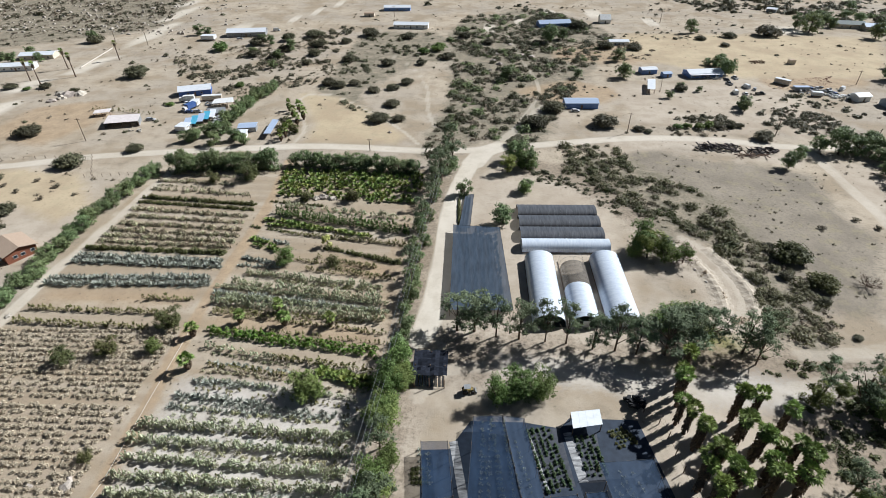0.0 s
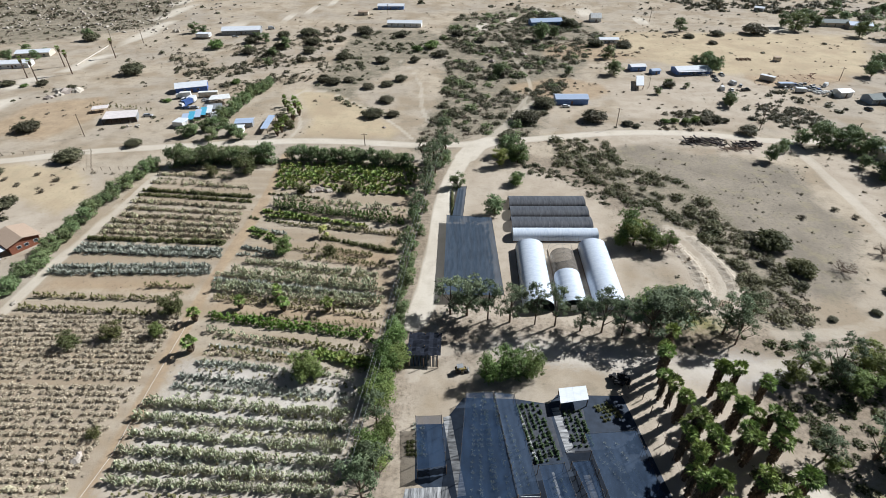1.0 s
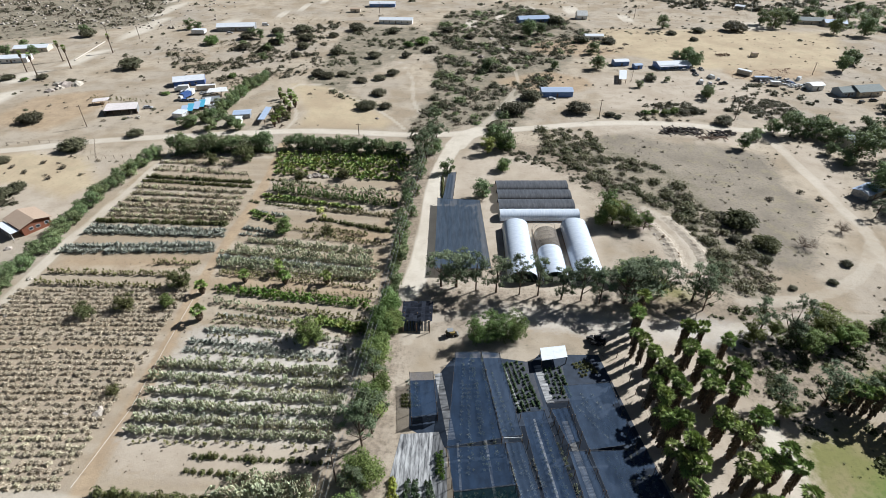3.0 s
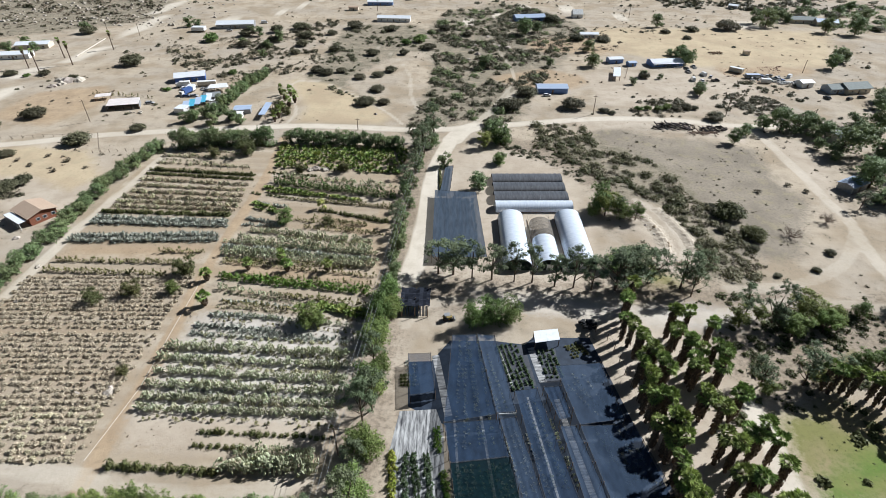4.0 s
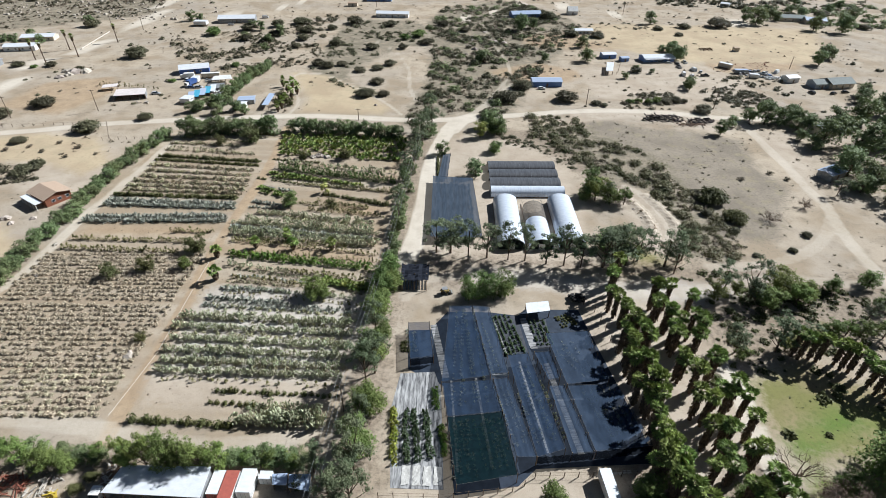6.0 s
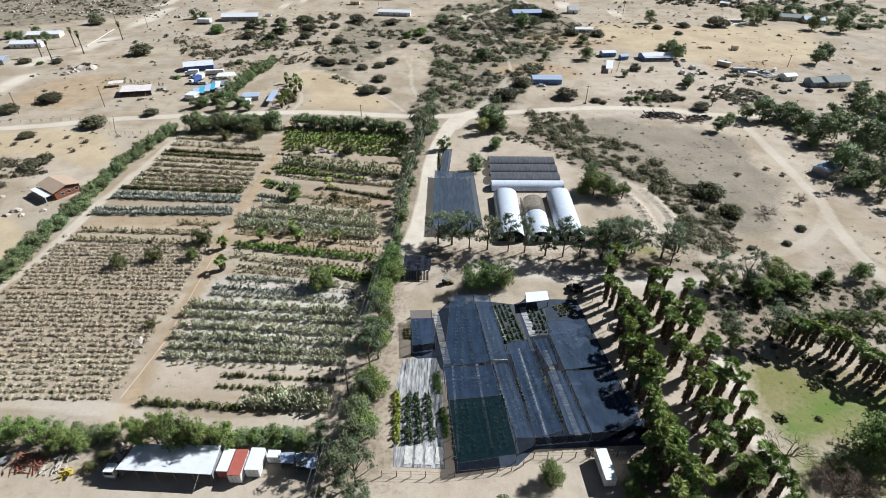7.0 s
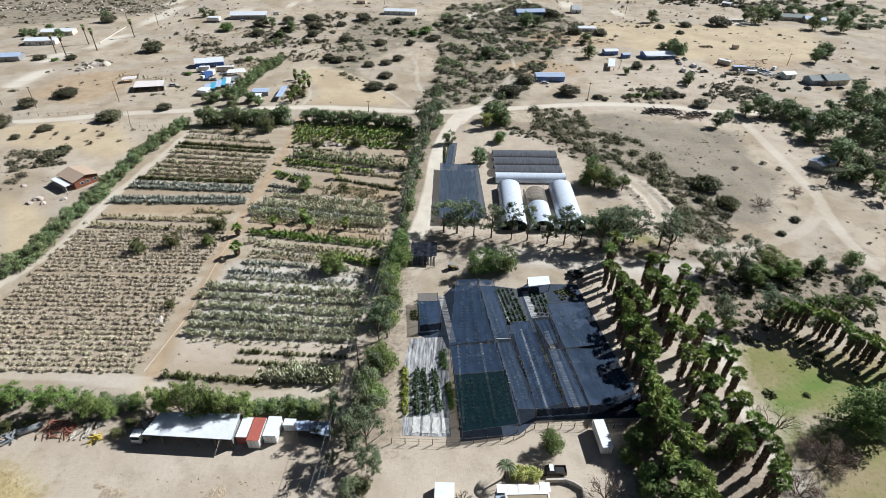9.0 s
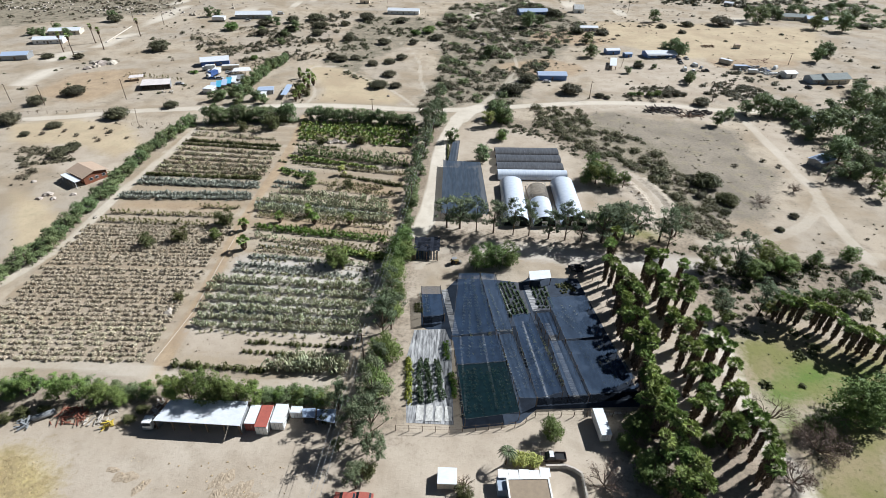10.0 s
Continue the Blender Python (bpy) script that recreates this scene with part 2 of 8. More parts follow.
def blades(centres, normals_up, size, rng, lean=0.5, ratio=1.0):
    """Small pointed leaves at the centres, turned at random."""
    n = len(centres)
    nrm = rng.normal(size=(n, 3))
    nrm[:, 2] = np.abs(nrm[:, 2]) + lean
    nrm += normals_up * 1.0
    nrm /= np.linalg.norm(nrm, axis=1)[:, None]
    a = np.cross(nrm, rng.normal(size=(n, 3)))
    a /= np.linalg.norm(a, axis=1)[:, None] + 1e-9
    b = np.cross(nrm, a)
    s = size * rng.uniform(0.55, 1.4, n)[:, None]
    a, b = a * s, b * s * ratio
    v = np.stack([centres + a * 1.35, centres - a * 0.7 + b * 0.7, centres - a * 0.7 - b * 0.7], 1).reshape(-1, 3)
    return v


def leaf_shape(v):
    s = Shape()
    s.v = [tuple(p) for p in v.tolist()]
    s.f = [(3 * i, 3 * i + 1, 3 * i + 2) for i in range(len(v) // 3)]
    return s


def crown(rng, lobes, leaves, size, fill=0.55, ratio=1.0, tuft=7):
    """Sprays of leaves in the outer shells of several lobes (x, y, z, radius, flatness)."""
    cs, us = [], []
    tot = sum(l[3] ** 2 for l in lobes)
    for x, y, z, r, fl in lobes:
        k = max(4, int(leaves * r * r / tot / tuft))
        d = rng.normal(size=(k, 3))
        d /= np.linalg.norm(d, axis=1)[:, None]
        low = d[:, 2] < -0.35
        d[low, 2] *= -0.6
        rad = r * (fill + (1.15 - fill) * rng.uniform(0, 1, k) ** 0.6)
        c = np.array([x, y, z]) + d * rad[:, None] * np.array([1, 1, fl])
        c = np.repeat(c, tuft, 0) + rng.normal(size=(k * tuft, 3)) * size * np.array([1.25, 1.25, 0.9])
        cs.append(c)
        us.append(np.repeat(d, tuft, 0))
    return blades(np.concatenate(cs), np.concatenate(us), size, rng, ratio=ratio)


def tree(seed, height, radius, trunk, material, leaves=2200, size=0.33, lobes=14, clear=0.3, flat=0.8, fill=0.5, bark=BARK, lean=0.0, name="tree", label="", category="tree", group="", spread=0.75, ratio=1.0):
    """A tapered trunk with limbs that run to the lobes of an uneven crown."""
    rng = np.random.default_rng(seed)
    t = thing(name, label, category, group)
    ls = []
    for i in range(lobes):
        a, q = rng.uniform(0, 6.283), rng.uniform(0, 1) ** 0.6
        zz = clear * height + (1 - clear) * height * rng.uniform(0.05, 0.86)
        wide = 1 - 0.55 * abs((zz / height - clear) / (1 - clear) - 0.4)
        r = radius * rng.uniform(0.17, 0.36)
        ls.append((q * spread * radius * wide * math.cos(a) + lean * zz, q * spread * radius * wide * math.sin(a), min(zz, height - r * flat), r, flat))
    s = Shape()
    top = (lean * height * 0.6, 0, height * 0.62)
    s.tube([(0, 0, -0.2), (lean * height * 0.2, 0.05, height * 0.25), top], [trunk, trunk * 0.75, trunk * 0.4], 7)
    for x, y, z, r, f in ls[: min(lobes, 9)]:
        z0 = height * rng.uniform(0.15, 0.4)
        s.tube([(lean * z0, 0, z0), ((x + lean * z0) * 0.5, y * 0.5, (z0 + z) * 0.5 - 0.1), (x, y, z)], [trunk * 0.45, trunk * 0.3, trunk * 0.12], 5)
    part("trunk", s, bark, t)
    part("crown", leaf_shape(crown(rng, ls, leaves, size, fill, ratio)), material, t)
    return t


def bush(seed, material, leaves=420, size=0.20, lobes=7, flat=0.75, fill=0.5, name="shrub", label="", category="shrub", group=""):
    """A unit shrub, one metre in radius, on a knot of stems."""
    rng = np.random.default_rng(seed)
    ls = []
    for i in range(lobes):
        a, q = rng.uniform(0, 6.283), rng.uniform(0.0, 1) ** 0.6
        r = rng.uniform(0.28, 0.46)
        ls.append((q * 0.6 * math.cos(a), q * 0.6 * math.sin(a), 0.22 + rng.uniform(0.1, 0.42) * (1 - q * q * 0.7), r, flat))
    t = thing(name, label, category, group)
    s = Shape()
    for x, y, z, r, f in ls[:5]:
        s.tube([(x * 0.1, y * 0.1, -0.1), (x * 0.5, y * 0.5, z * 0.5), (x, y, z)], [0.06, 0.04, 0.02], 4)
    part("stem", s, BARK, t)
    part("foliage", leaf_shape(crown(rng, ls, leaves, size, fill)), material, t)
    return t


def fan_palm(seed, height, material=LEAF_PALM, fronds=24, label="", group="", skirt=0.75, reach=2.3, name="fan_palm"):
    """A trunk with a skirt of dead fronds and a head of pleated fans."""
    rng = np.random.default_rng(seed)
    t = thing(name, label, "palm", group)
    s = Shape()
    wob = rng.uniform(-0.25, 0.25, 2)
    s.tube([(0, 0, -0.2), (0, 0, 0.5), (wob[0] * 0.5, wob[1] * 0.5, height * 0.5), (wob[0], wob[1], height)], [0.50, 0.40, 0.32, 0.26], 8)
    part("trunk", s, PALM_BARK, t)
    s = Shape()
    for i in range(210):
        z = height * (1 - skirt * rng.uniform(0, 1) ** 1.3) - 0.3
        a = rng.uniform(0, 6.283)
        c, d = math.cos(a), math.sin(a)
        w, ln, r0, r1 = rng.uniform(0.15, 0.35), rng.uniform(0.8, 1.5), 0.28, rng.uniform(0.55, 0.95)
        s.add([(r0 * c, r0 * d, z), (r1 * c - w * d, r1 * d + w * c, z - ln * 0.7), (r1 * 0.85 * c, r1 * 0.85 * d, z - ln), (r1 * c + w * d, r1 * d - w * c, z - ln * 0.7)], [(0, 1, 2, 3)])
    part("skirt", s, SKIRT, t)
    s = Shape()
    for i in range(fronds):
        a = rng.uniform(0, 6.283)
        el = radians(rng.uniform(-30, 82))
        c, d = math.cos(a), math.sin(a)
        st = reach * rng.uniform(0.4, 0.6)
        base = Vector((wob[0], wob[1], height))
        out = Vector((c * math.cos(el), d * math.cos(el), math.sin(el)))
        hub = base + out * st
        side = Vector((-d, c, 0))
        up = out.cross(side)
        fan = reach * rng.uniform(0.42, 0.62)
        s.add([base + side * 0.03, hub, base - side * 0.03], [(0, 1, 2)])
        for j in range(8):
            b = radians(-105 + 30 * j)
            ln = fan * rng.uniform(0.8, 1.15)
            d0 = math.cos(b) * out + math.sin(b) * side
            w = up.cross(d0) * 0.15 * fan
            tip = hub + ln * d0 - Vector((0, 0, 0.14 * ln * (0.3 + max(0, math.cos(b)))))
            mid = hub + 0.55 * ln * d0 + up * 0.05
            s.add([hub, mid + w, tip, mid - w], [(0, 1, 2, 3)])
    part("frond_head", s, material, t)
    return t


# ---- ground ----
def axis(lo, hi, step, far_lo, far_hi, grow=1.09):
    mid = list(np.arange(lo, hi, step))
    out, s, v = [], step, hi
    while v < far_hi:
        out.append(v)
        s *= grow
        v += s
    out.append(far_hi)
    pre, s, v = [], step, lo
    while v > far_lo:
        s *= grow
        v -= s
        pre.append(max(v, far_lo))
    return np.array(pre[::-1] + mid + out)


def near_line(X, Y, pts, width):
    """1 on a polyline of that width, falling to 0 over some metres beyond."""
    best = np.full(X.shape, 1e9)
    for (ax, ay), (bx, by) in zip(pts, pts[1:]):
        dx, dy = bx - ax, by - ay
        u = np.clip(((X - ax) * dx + (Y - ay) * dy) / (dx * dx + dy * dy), 0, 1)
        best = np.minimum(best, np.hypot(X - ax - u * dx, Y - ay - u * dy))
    return np.clip(1 - (best - width / 2) / (0.9 + width * 0.12), 0, 1)


def inside(X, Y, pts, soft=2.0):
    """1 inside a polygon, falling off over soft metres outside."""
    odd = np.zeros(X.shape, bool)
    for (ax, ay), (bx, by) in zip(pts, pts[1:] + pts[:1]):
        cross = ((ay > Y) != (by > Y)) & (X < (bx - ax) * (Y - ay) / ((by - ay) or 1e-9) + ax)
        odd ^= cross
    best = np.full(X.shape, 1e9)
    for (ax, ay), (bx, by) in zip(pts, pts[1:] + pts[:1]):
        dx, dy = bx - ax, by - ay
        u = np.clip(((X - ax) * dx + (Y - ay) * dy) / (dx * dx + dy * dy), 0, 1)
        best = np.minimum(best, np.hypot(X - ax - u * dx, Y - ay - u * dy))
    return np.clip(0.5 + np.where(odd, best, -best) / (2 * soft), 0, 1)


def rounded(pts, times=2):
    """A line with its corners cut."""
    for _ in range(times):
        out = [pts[0]]
        for (ax, ay), (bx, by) in zip(pts, pts[1:]):
            out += [(0.75 * ax + 0.25 * bx, 0.75 * ay + 0.25 * by), (0.25 * ax + 0.75 * bx, 0.25 * ay + 0.75 * by)]
        pts = out + [pts[-1]]
    return pts


# dirt roads and tracks: name, width, centre line
ROADS = [
    ("farm_road", 5.5, [(-11.8, 99.8), (-9.4, 107.5), (-7.4, 129.4), (-6.8, 148.3), (-5.8, 171.1), (-1.6, 195.2), (5.6, 218.5)]),
    ("road_junction", 8.0, [(2.0, 205.0), (6.5, 217.0), (13.0, 222.0)]),
    ("cross_road", 5.0, [(-126.2, 211.7), (-97.0, 216.5), (-69.5, 220.2), (-43.3, 218.8), (-21.3, 216.2), (5.6, 218.5), (28.2, 224.3), (54.6, 230.5), (76.3, 235.3), (112.6, 235.5), (144.3, 226.9), (169.4, 227.9), (190.3, 235.0)]),
    ("west_lane", 5.0, [(-211.3, 190.1), (-190.4, 195.3), (-168.4, 204.0), (-145.3, 208.5), (-126.2, 211.7)]),
    ("valley_road", 8.0, [(-248.1, 241.9), (-254.8, 274.8), (-259.2, 304.3), (-249.2, 327.3), (-241.8, 366.9), (-248.7, 419.7), (-258.5, 488.9), (-279.3, 573.8)]),
    ("upper_road", 5.0, [(-248.3, 423.3), (-199.8, 443.9), (-158.5, 461.4), (-141.2, 506.9), (-113.8, 584.7)]),
    ("hill_track", 4.2, [(150.3, 222.0), (150.2, 205.3), (148.7, 188.8), (148.4, 173.9), (147.0, 161.9), (146.0, 149.0), (146.2, 138.1), (141.6, 123.7), (138.7, 105.8), (138.2, 90.5)]),
    ("hill_branch", 4.0, [(142.0, 128.9), (132.6, 116.0), (123.5, 108.7), (110.3, 101.9), (95.3, 98.6), (85.7, 98.8)]),
    ("grove_track", 4.0, [(143.9, 93.7), (127.2, 90.6), (110.4, 94.1), (94.5, 92.0), (73.5, 85.3), (55.1, 84.3), (33.7, 87.8), (11.6, 90.8), (-5.4, 90.5), (-10.4, 80.9)]),
    ("field_path", 2.7, [(-71.8, 28.3), (-72.5, 41.2), (-71.9, 57.7), (-72.9, 77.6), (-74.6, 100.6), (-74.5, 129.4), (-73.4, 149.6), (-75.1, 182.7), (-77.1, 204.3)]),
    ("west_path", 3.4, [(-134.6, 65.7), (-131.3, 75.9), (-127.3, 87.5), (-127.7, 102.6), (-128.2, 114.9), (-127.6, 126.5), (-126.5, 142.7), (-125.3, 158.9), (-124.7, 178.5), (-122.6, 194.4)]),
    ("south_lane", 4.5, [(-115.8, 35.3), (-99.0, 36.0), (-78.1, 34.8), (-68.1, 31.6), (-50.5, 29.2), (-31.9, 31.8), (-27.1, 35.6)]),
    ("east_field_path", 4.5, [(-27.4, 30.3), (-24.8, 47.5), (-22.9, 66.3), (-22.1, 103.5), (-22.5, 137.4), (-21.1, 176.5)]),
    ("north_track", 2.0, [(-23.3, 224.0), (-34.8, 243.5), (-57.5, 269.7), (-76.9, 288.5), (-92.0, 290.7), (-94.9, 272.4), (-79.1, 241.7), (-80.3, 221.6)]),
    ("ridge_track", 2.5, [(-16.8, 244.3), (-22.7, 267.0), (-23.5, 298.3), (-35.7, 341.5), (-55.8, 369.6)]),
    ("creek_bed", 2.0, [(20.0, 238.9), (30.5, 269.1), (39.7, 293.1), (38.6, 326.9), (33.2, 363.3), (27.9, 424.1)]),
    ("yard_track", 5.0, [(12.8, 223.7), (24.5, 246.0), (38.3, 273.6)]),
    ("far_road", 5.0, [(-6.7, 431.7), (29.8, 461.6), (62.7, 513.3), (108.2, 514.8), (158.8, 465.9), (208.2, 453.9), (268.9, 444.9), (309.0, 428.8)]),
    ("gully", 3.6, [(72.6, 150.8), (76.5, 147.0), (79.1, 141.3), (81.1, 131.4), (81.4, 121.3), (78.1, 113.6), (72.4, 106.0), (70.4, 100.7)]),
    ("palm_track", 4.0, [(72.9, 54.3), (73.1, 44.0), (71.3, 32.9), (71.7, 21.9), (73.7, 11.1), (74.7, 6.2)]),
]
YARDS = [
    [(-67.8, 76.0), (-24.1, 73.9), (-22.6, 44.2), (-66.5, 46.2)],
    [(72.1, 153.9), (78.4, 149.8), (82.6, 137.7), (83.5, 124.1), (81.4, 114.7), (76.9, 116.3), (76.3, 127.8), (72.4, 140.3), (69.0, 144.7)],
    [(-70.9, 51.5), (-25.7, 50.4), (-25.1, 39.7), (-69.1, 40.0)],
    [(151.1, 215.0), (158.9, 211.7), (168.5, 210.9), (164.1, 183.4), (151.5, 151.3), (147.1, 138.1), (146.4, 147.5), (146.2, 160.3), (146.5, 176.2), (147.8, 196.7)],
    [(155.2, 341.8), (180.8, 298.0), (181.5, 260.4), (154.5, 235.5), (142.6, 262.5), (136.2, 294.5)],
    [(-8.5, 184.2), (9.7, 199.8), (19.1, 200.2), (50.3, 180.0), (54.2, 135.2), (46.7, 111.3), (53.5, 102.9), (51.2, 94.8), (-8.5, 92.0), (-5.3, 113.6), (-5.2, 155.4)],
    [(-106.4, 15.7), (-71.6, 19.5), (-23.7, 17.8), (-11.3, 20.5), (51.0, 24.8), (33.8, -3.1), (-92.1, -8.0)],
    [(81.7, 312.5), (160.6, 315.6), (165.0, 270.6), (132.5, 240.3), (84.0, 255.8)],
    [(61.9, 215.7), (65.7, 234.2), (114.0, 239.5), (154.3, 227.3), (138.7, 205.4), (94.2, 225.9)],
    [(-36.6, 88.7), (-14.2, 91.7), (-7.9, 83.0), (-11.1, 43.6), (-21.1, 43.1)],
    [(45.3, 80.8), (72.9, 94.7), (92.1, 86.3), (74.7, 48.0), (74.0, 5.0), (40.0, 3.7), (43.9, 50.8)],
    [(-186.3, 196.5), (-145.3, 178.1), (-133.9, 142.5), (-136.5, 126.3), (-164.2, 137.7), (-190.5, 176.1)],
    [(71.0, 150.1), (76.3, 143.8), (79.1, 127.8), (81.8, 116.5), (75.5, 110.4), (69.2, 118.3), (67.3, 130.0), (59.5, 135.4)],
]
SOILS = [
    [(-129, 36), (-26, 36), (-22, 100), (-15, 198), (-129, 198)],
]
STRAW = [
    [(-215.8, 183.3), (-188.5, 192.2), (-159.3, 187.0), (-141.0, 164.4), (-146.3, 151.0), (-170.4, 162.5), (-189.9, 161.3), (-202.4, 164.7)],
    [(-170.6, 120.5), (-154.1, 115.1), (-139.5, 102.3), (-135.4, 87.1), (-140.9, 79.2)],
    [(-96.8, 290.5), (-72.9, 284.9), (-53.8, 265.7), (-42.7, 250.5), (-29.5, 233.4), (-33.6, 223.6), (-76.0, 224.9), (-75.8, 245.4), (-87.6, 268.5)],
    [(115.7, 436.0), (306.9, 425.4), (248.2, 329.5), (158.2, 326.0), (101.6, 372.6)],
]
HILL = [
    [(74.6, 228.2), (99.4, 211.7), (119.9, 209.9), (140.7, 200.4), (134.8, 169.3), (139.3, 151.6), (116.7, 114.6), (95.2, 113.6), (90.5, 152.7), (82.6, 188.2), (65.0, 207.5)],
]
LUSH = [[(75.5, 36.2), (82.2, 39.5), (93.9, 45.7), (100.7, 42.1), (114.2, 45.3), (111.2, 40.7), (92.0, 35.2), (85.1, 29.9), (80.5, 23.5), (74.8, 22.3), (73.3, 28.3)]]
GOLDEN = [[(-99.8, 11.8), (-89.1, 11.5), (-82.2, 9.2), (-77.3, 2.8), (-74.6, -4.0), (-90.0, -6.0)]]
GRASS = [
    [(77.7, 53.1), (95.3, 58.1), (102.7, 52.0), (119.9, 48.8), (108.7, 32.3), (86.2, 29.9), (76.9, 29.5), (75.3, 37.7)],
    [(62.5, 106.4), (72.3, 105.8), (72.0, 98.0), (62.6, 99.3)],
    [(93.4, 65.8), (106.9, 72.9), (107.6, 67.7), (98.3, 62.4)],
    [(84.0, 26.2), (107.0, 29.5), (88.9, 2.3), (73.3, 1.6)],
    [(76.5, 26.6), (82.1, 30.1), (84.1, 23.9), (75.9, 17.8)],
]
SCRUB = [
    [(-23.7, 214.9), (-12.9, 280.1), (-12.6, 355.0), (-19.9, 431.3), (-3.0, 492.5), (64.5, 530.8), (111.3, 435.8), (83.9, 358.6), (46.2, 265.8), (33.1, 222.1), (7.8, 228.5), (-14.2, 204.0)],
    [(37.9, 212.6), (68.4, 210.9), (97.9, 175.0), (94.2, 95.9), (77.3, 109.1), (59.0, 175.5)],
    [(-88.4, 295.7), (-86.0, 429.0), (-24.3, 431.1), (-12.6, 355.0), (-35.0, 354.2), (-61.5, 291.9), (-57.5, 269.7), (-31.4, 251.0), (-47.8, 246.6)],
    [(-363.6, 355.3), (-246.1, 442.3), (-280.9, 561.6), (-335.1, 625.4), (-654.8, 616.8)],
]
PALE = [
    [(-69, 84), (-46, 84), (-23, 79), (-24, 49), (-70, 50)],
    [(8, 95), (30, 94), (52, 92), (60, 88), (44, 83), (26, 86), (10, 88)],
    [(52, 90), (70, 92), (92, 86), (76, 80), (56, 82)],
]
# brown litter under trees and brush; one patch also stands in for tree shade
LITTER_AND_SHADE = [
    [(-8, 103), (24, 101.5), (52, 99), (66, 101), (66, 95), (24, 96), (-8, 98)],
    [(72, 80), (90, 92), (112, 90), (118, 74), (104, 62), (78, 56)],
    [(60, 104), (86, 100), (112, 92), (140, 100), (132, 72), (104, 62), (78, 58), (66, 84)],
    # slightly browner sand, with the gum trees' shade put into its colour
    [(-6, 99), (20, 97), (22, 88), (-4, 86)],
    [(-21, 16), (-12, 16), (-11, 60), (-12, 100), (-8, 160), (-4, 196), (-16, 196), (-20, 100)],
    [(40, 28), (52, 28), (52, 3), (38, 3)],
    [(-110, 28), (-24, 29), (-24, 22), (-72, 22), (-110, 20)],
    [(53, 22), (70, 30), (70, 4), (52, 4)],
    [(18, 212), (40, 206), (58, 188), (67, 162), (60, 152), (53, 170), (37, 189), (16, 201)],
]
RUSTY = [
    [(168, 304), (172, 326), (222, 338), (240, 318), (208, 309)],
    [(55, 363), (57, 398), (167, 411), (150, 361), (100, 350)],
    [(-232, 222), (-232, 262), (-200, 275), (-184, 250), (-196, 214)],
    [(-71, 110), (-24, 104), (-23, 97), (-70, 103)],
    [(-124, 115), (-80, 116), (-80, 109), (-124, 109)],
    [(-44, 136), (-22, 132), (-24, 122), (-40, 126)],
    [(20, 300), (60, 320), (90, 300), (70, 278), (44, 280)],
]
FAINT = {"south_lane": 0.5, "east_field_path": 0.5, "cross_road": 0.75, "west_lane": 0.7, "gully": 0.5, "field_path": 1.0, "west_path": 0.6, "north_track": 0.55, "ridge_track": 0.5, "upper_road": 0.85, "yard_track": 0.55, "creek_bed": 0.5, "hill_track": 0.55, "hill_branch": 0.44, "grove_track": 0.46}
GX, GY = axis(-170, 160, 1.5, -2600, 2600, 1.13), axis(-20, 245, 1.5, -900, 4200, 1.13)
X, Y = np.meshgrid(GX, GY)
wild = np.clip((np.hypot(X + 40, Y - 100) - 190) / 200, 0, 1)
Z = np.zeros(X.shape)
for k, (fx, fy, am) in enumerate(((0.011, 0.017, 0.5), (0.027, 0.021, 0.35), (0.06, 0.07, 0.12))):
    Z += am * np.sin(X * fx + k) * np.cos(Y * fy + 2 * k) * wild
Z += 0.05 * np.sin(X * 0.9 + np.sin(Y * 0.7)) * np.cos(Y * 0.8) * np.clip(wild + 0.3, 0, 1)
Z += np.clip((Y - 560) / 2500, 0, 1) ** 1.3 * 260 + np.clip((-X - 480) / 2000, 0, 1) ** 1.2 * 160
zone = {k: np.zeros(X.shape) for k in ("road", "yard", "soil", "straw", "hill", "grass", "scrub", "pale", "litter", "rusty", "lush", "golden")}
for nm, w, pts in ROADS:
    key = "rusty" if nm in ("field_path", "east_field_path") else "road"
    zone[key] = np.maximum(zone[key], FAINT.get(nm, 1.0) * near_line(X, Y, rounded(pts), w))
for pts in YARDS:
    zone["yard"] = np.maximum(zone["yard"], inside(X, Y, pts, 4.0))
for key, polys in (("soil", SOILS), ("straw", STRAW), ("hill", HILL), ("grass", GRASS), ("scrub", SCRUB), ("pale", PALE), ("litter", LITTER_AND_SHADE), ("rusty", RUSTY), ("lush", LUSH), ("golden", GOLDEN)):
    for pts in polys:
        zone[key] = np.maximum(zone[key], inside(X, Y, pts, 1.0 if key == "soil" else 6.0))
ny, nx = X.shape
me = bpy.data.meshes.new("ground")
idx = np.arange(nx * ny).reshape(ny, nx)
quads = np.stack([idx[:-1, :-1], idx[:-1, 1:], idx[1:, 1:], idx[1:, :-1]], -1).reshape(-1, 4)
me.from_pydata(np.stack([X, Y, Z], -1).reshape(-1, 3).tolist(), [], quads.tolist())
for key, val in zone.items():
    me.attributes.new(key, "FLOAT", "POINT").data.foreach_set("value", val.reshape(-1))
me.polygons.foreach_set("use_smooth", [True] * len(me.polygons))
ground = tagged(new("ground", me), "dry sandy ground with dirt tracks, soil beds and sparse scrub", "ground", kind="structure")


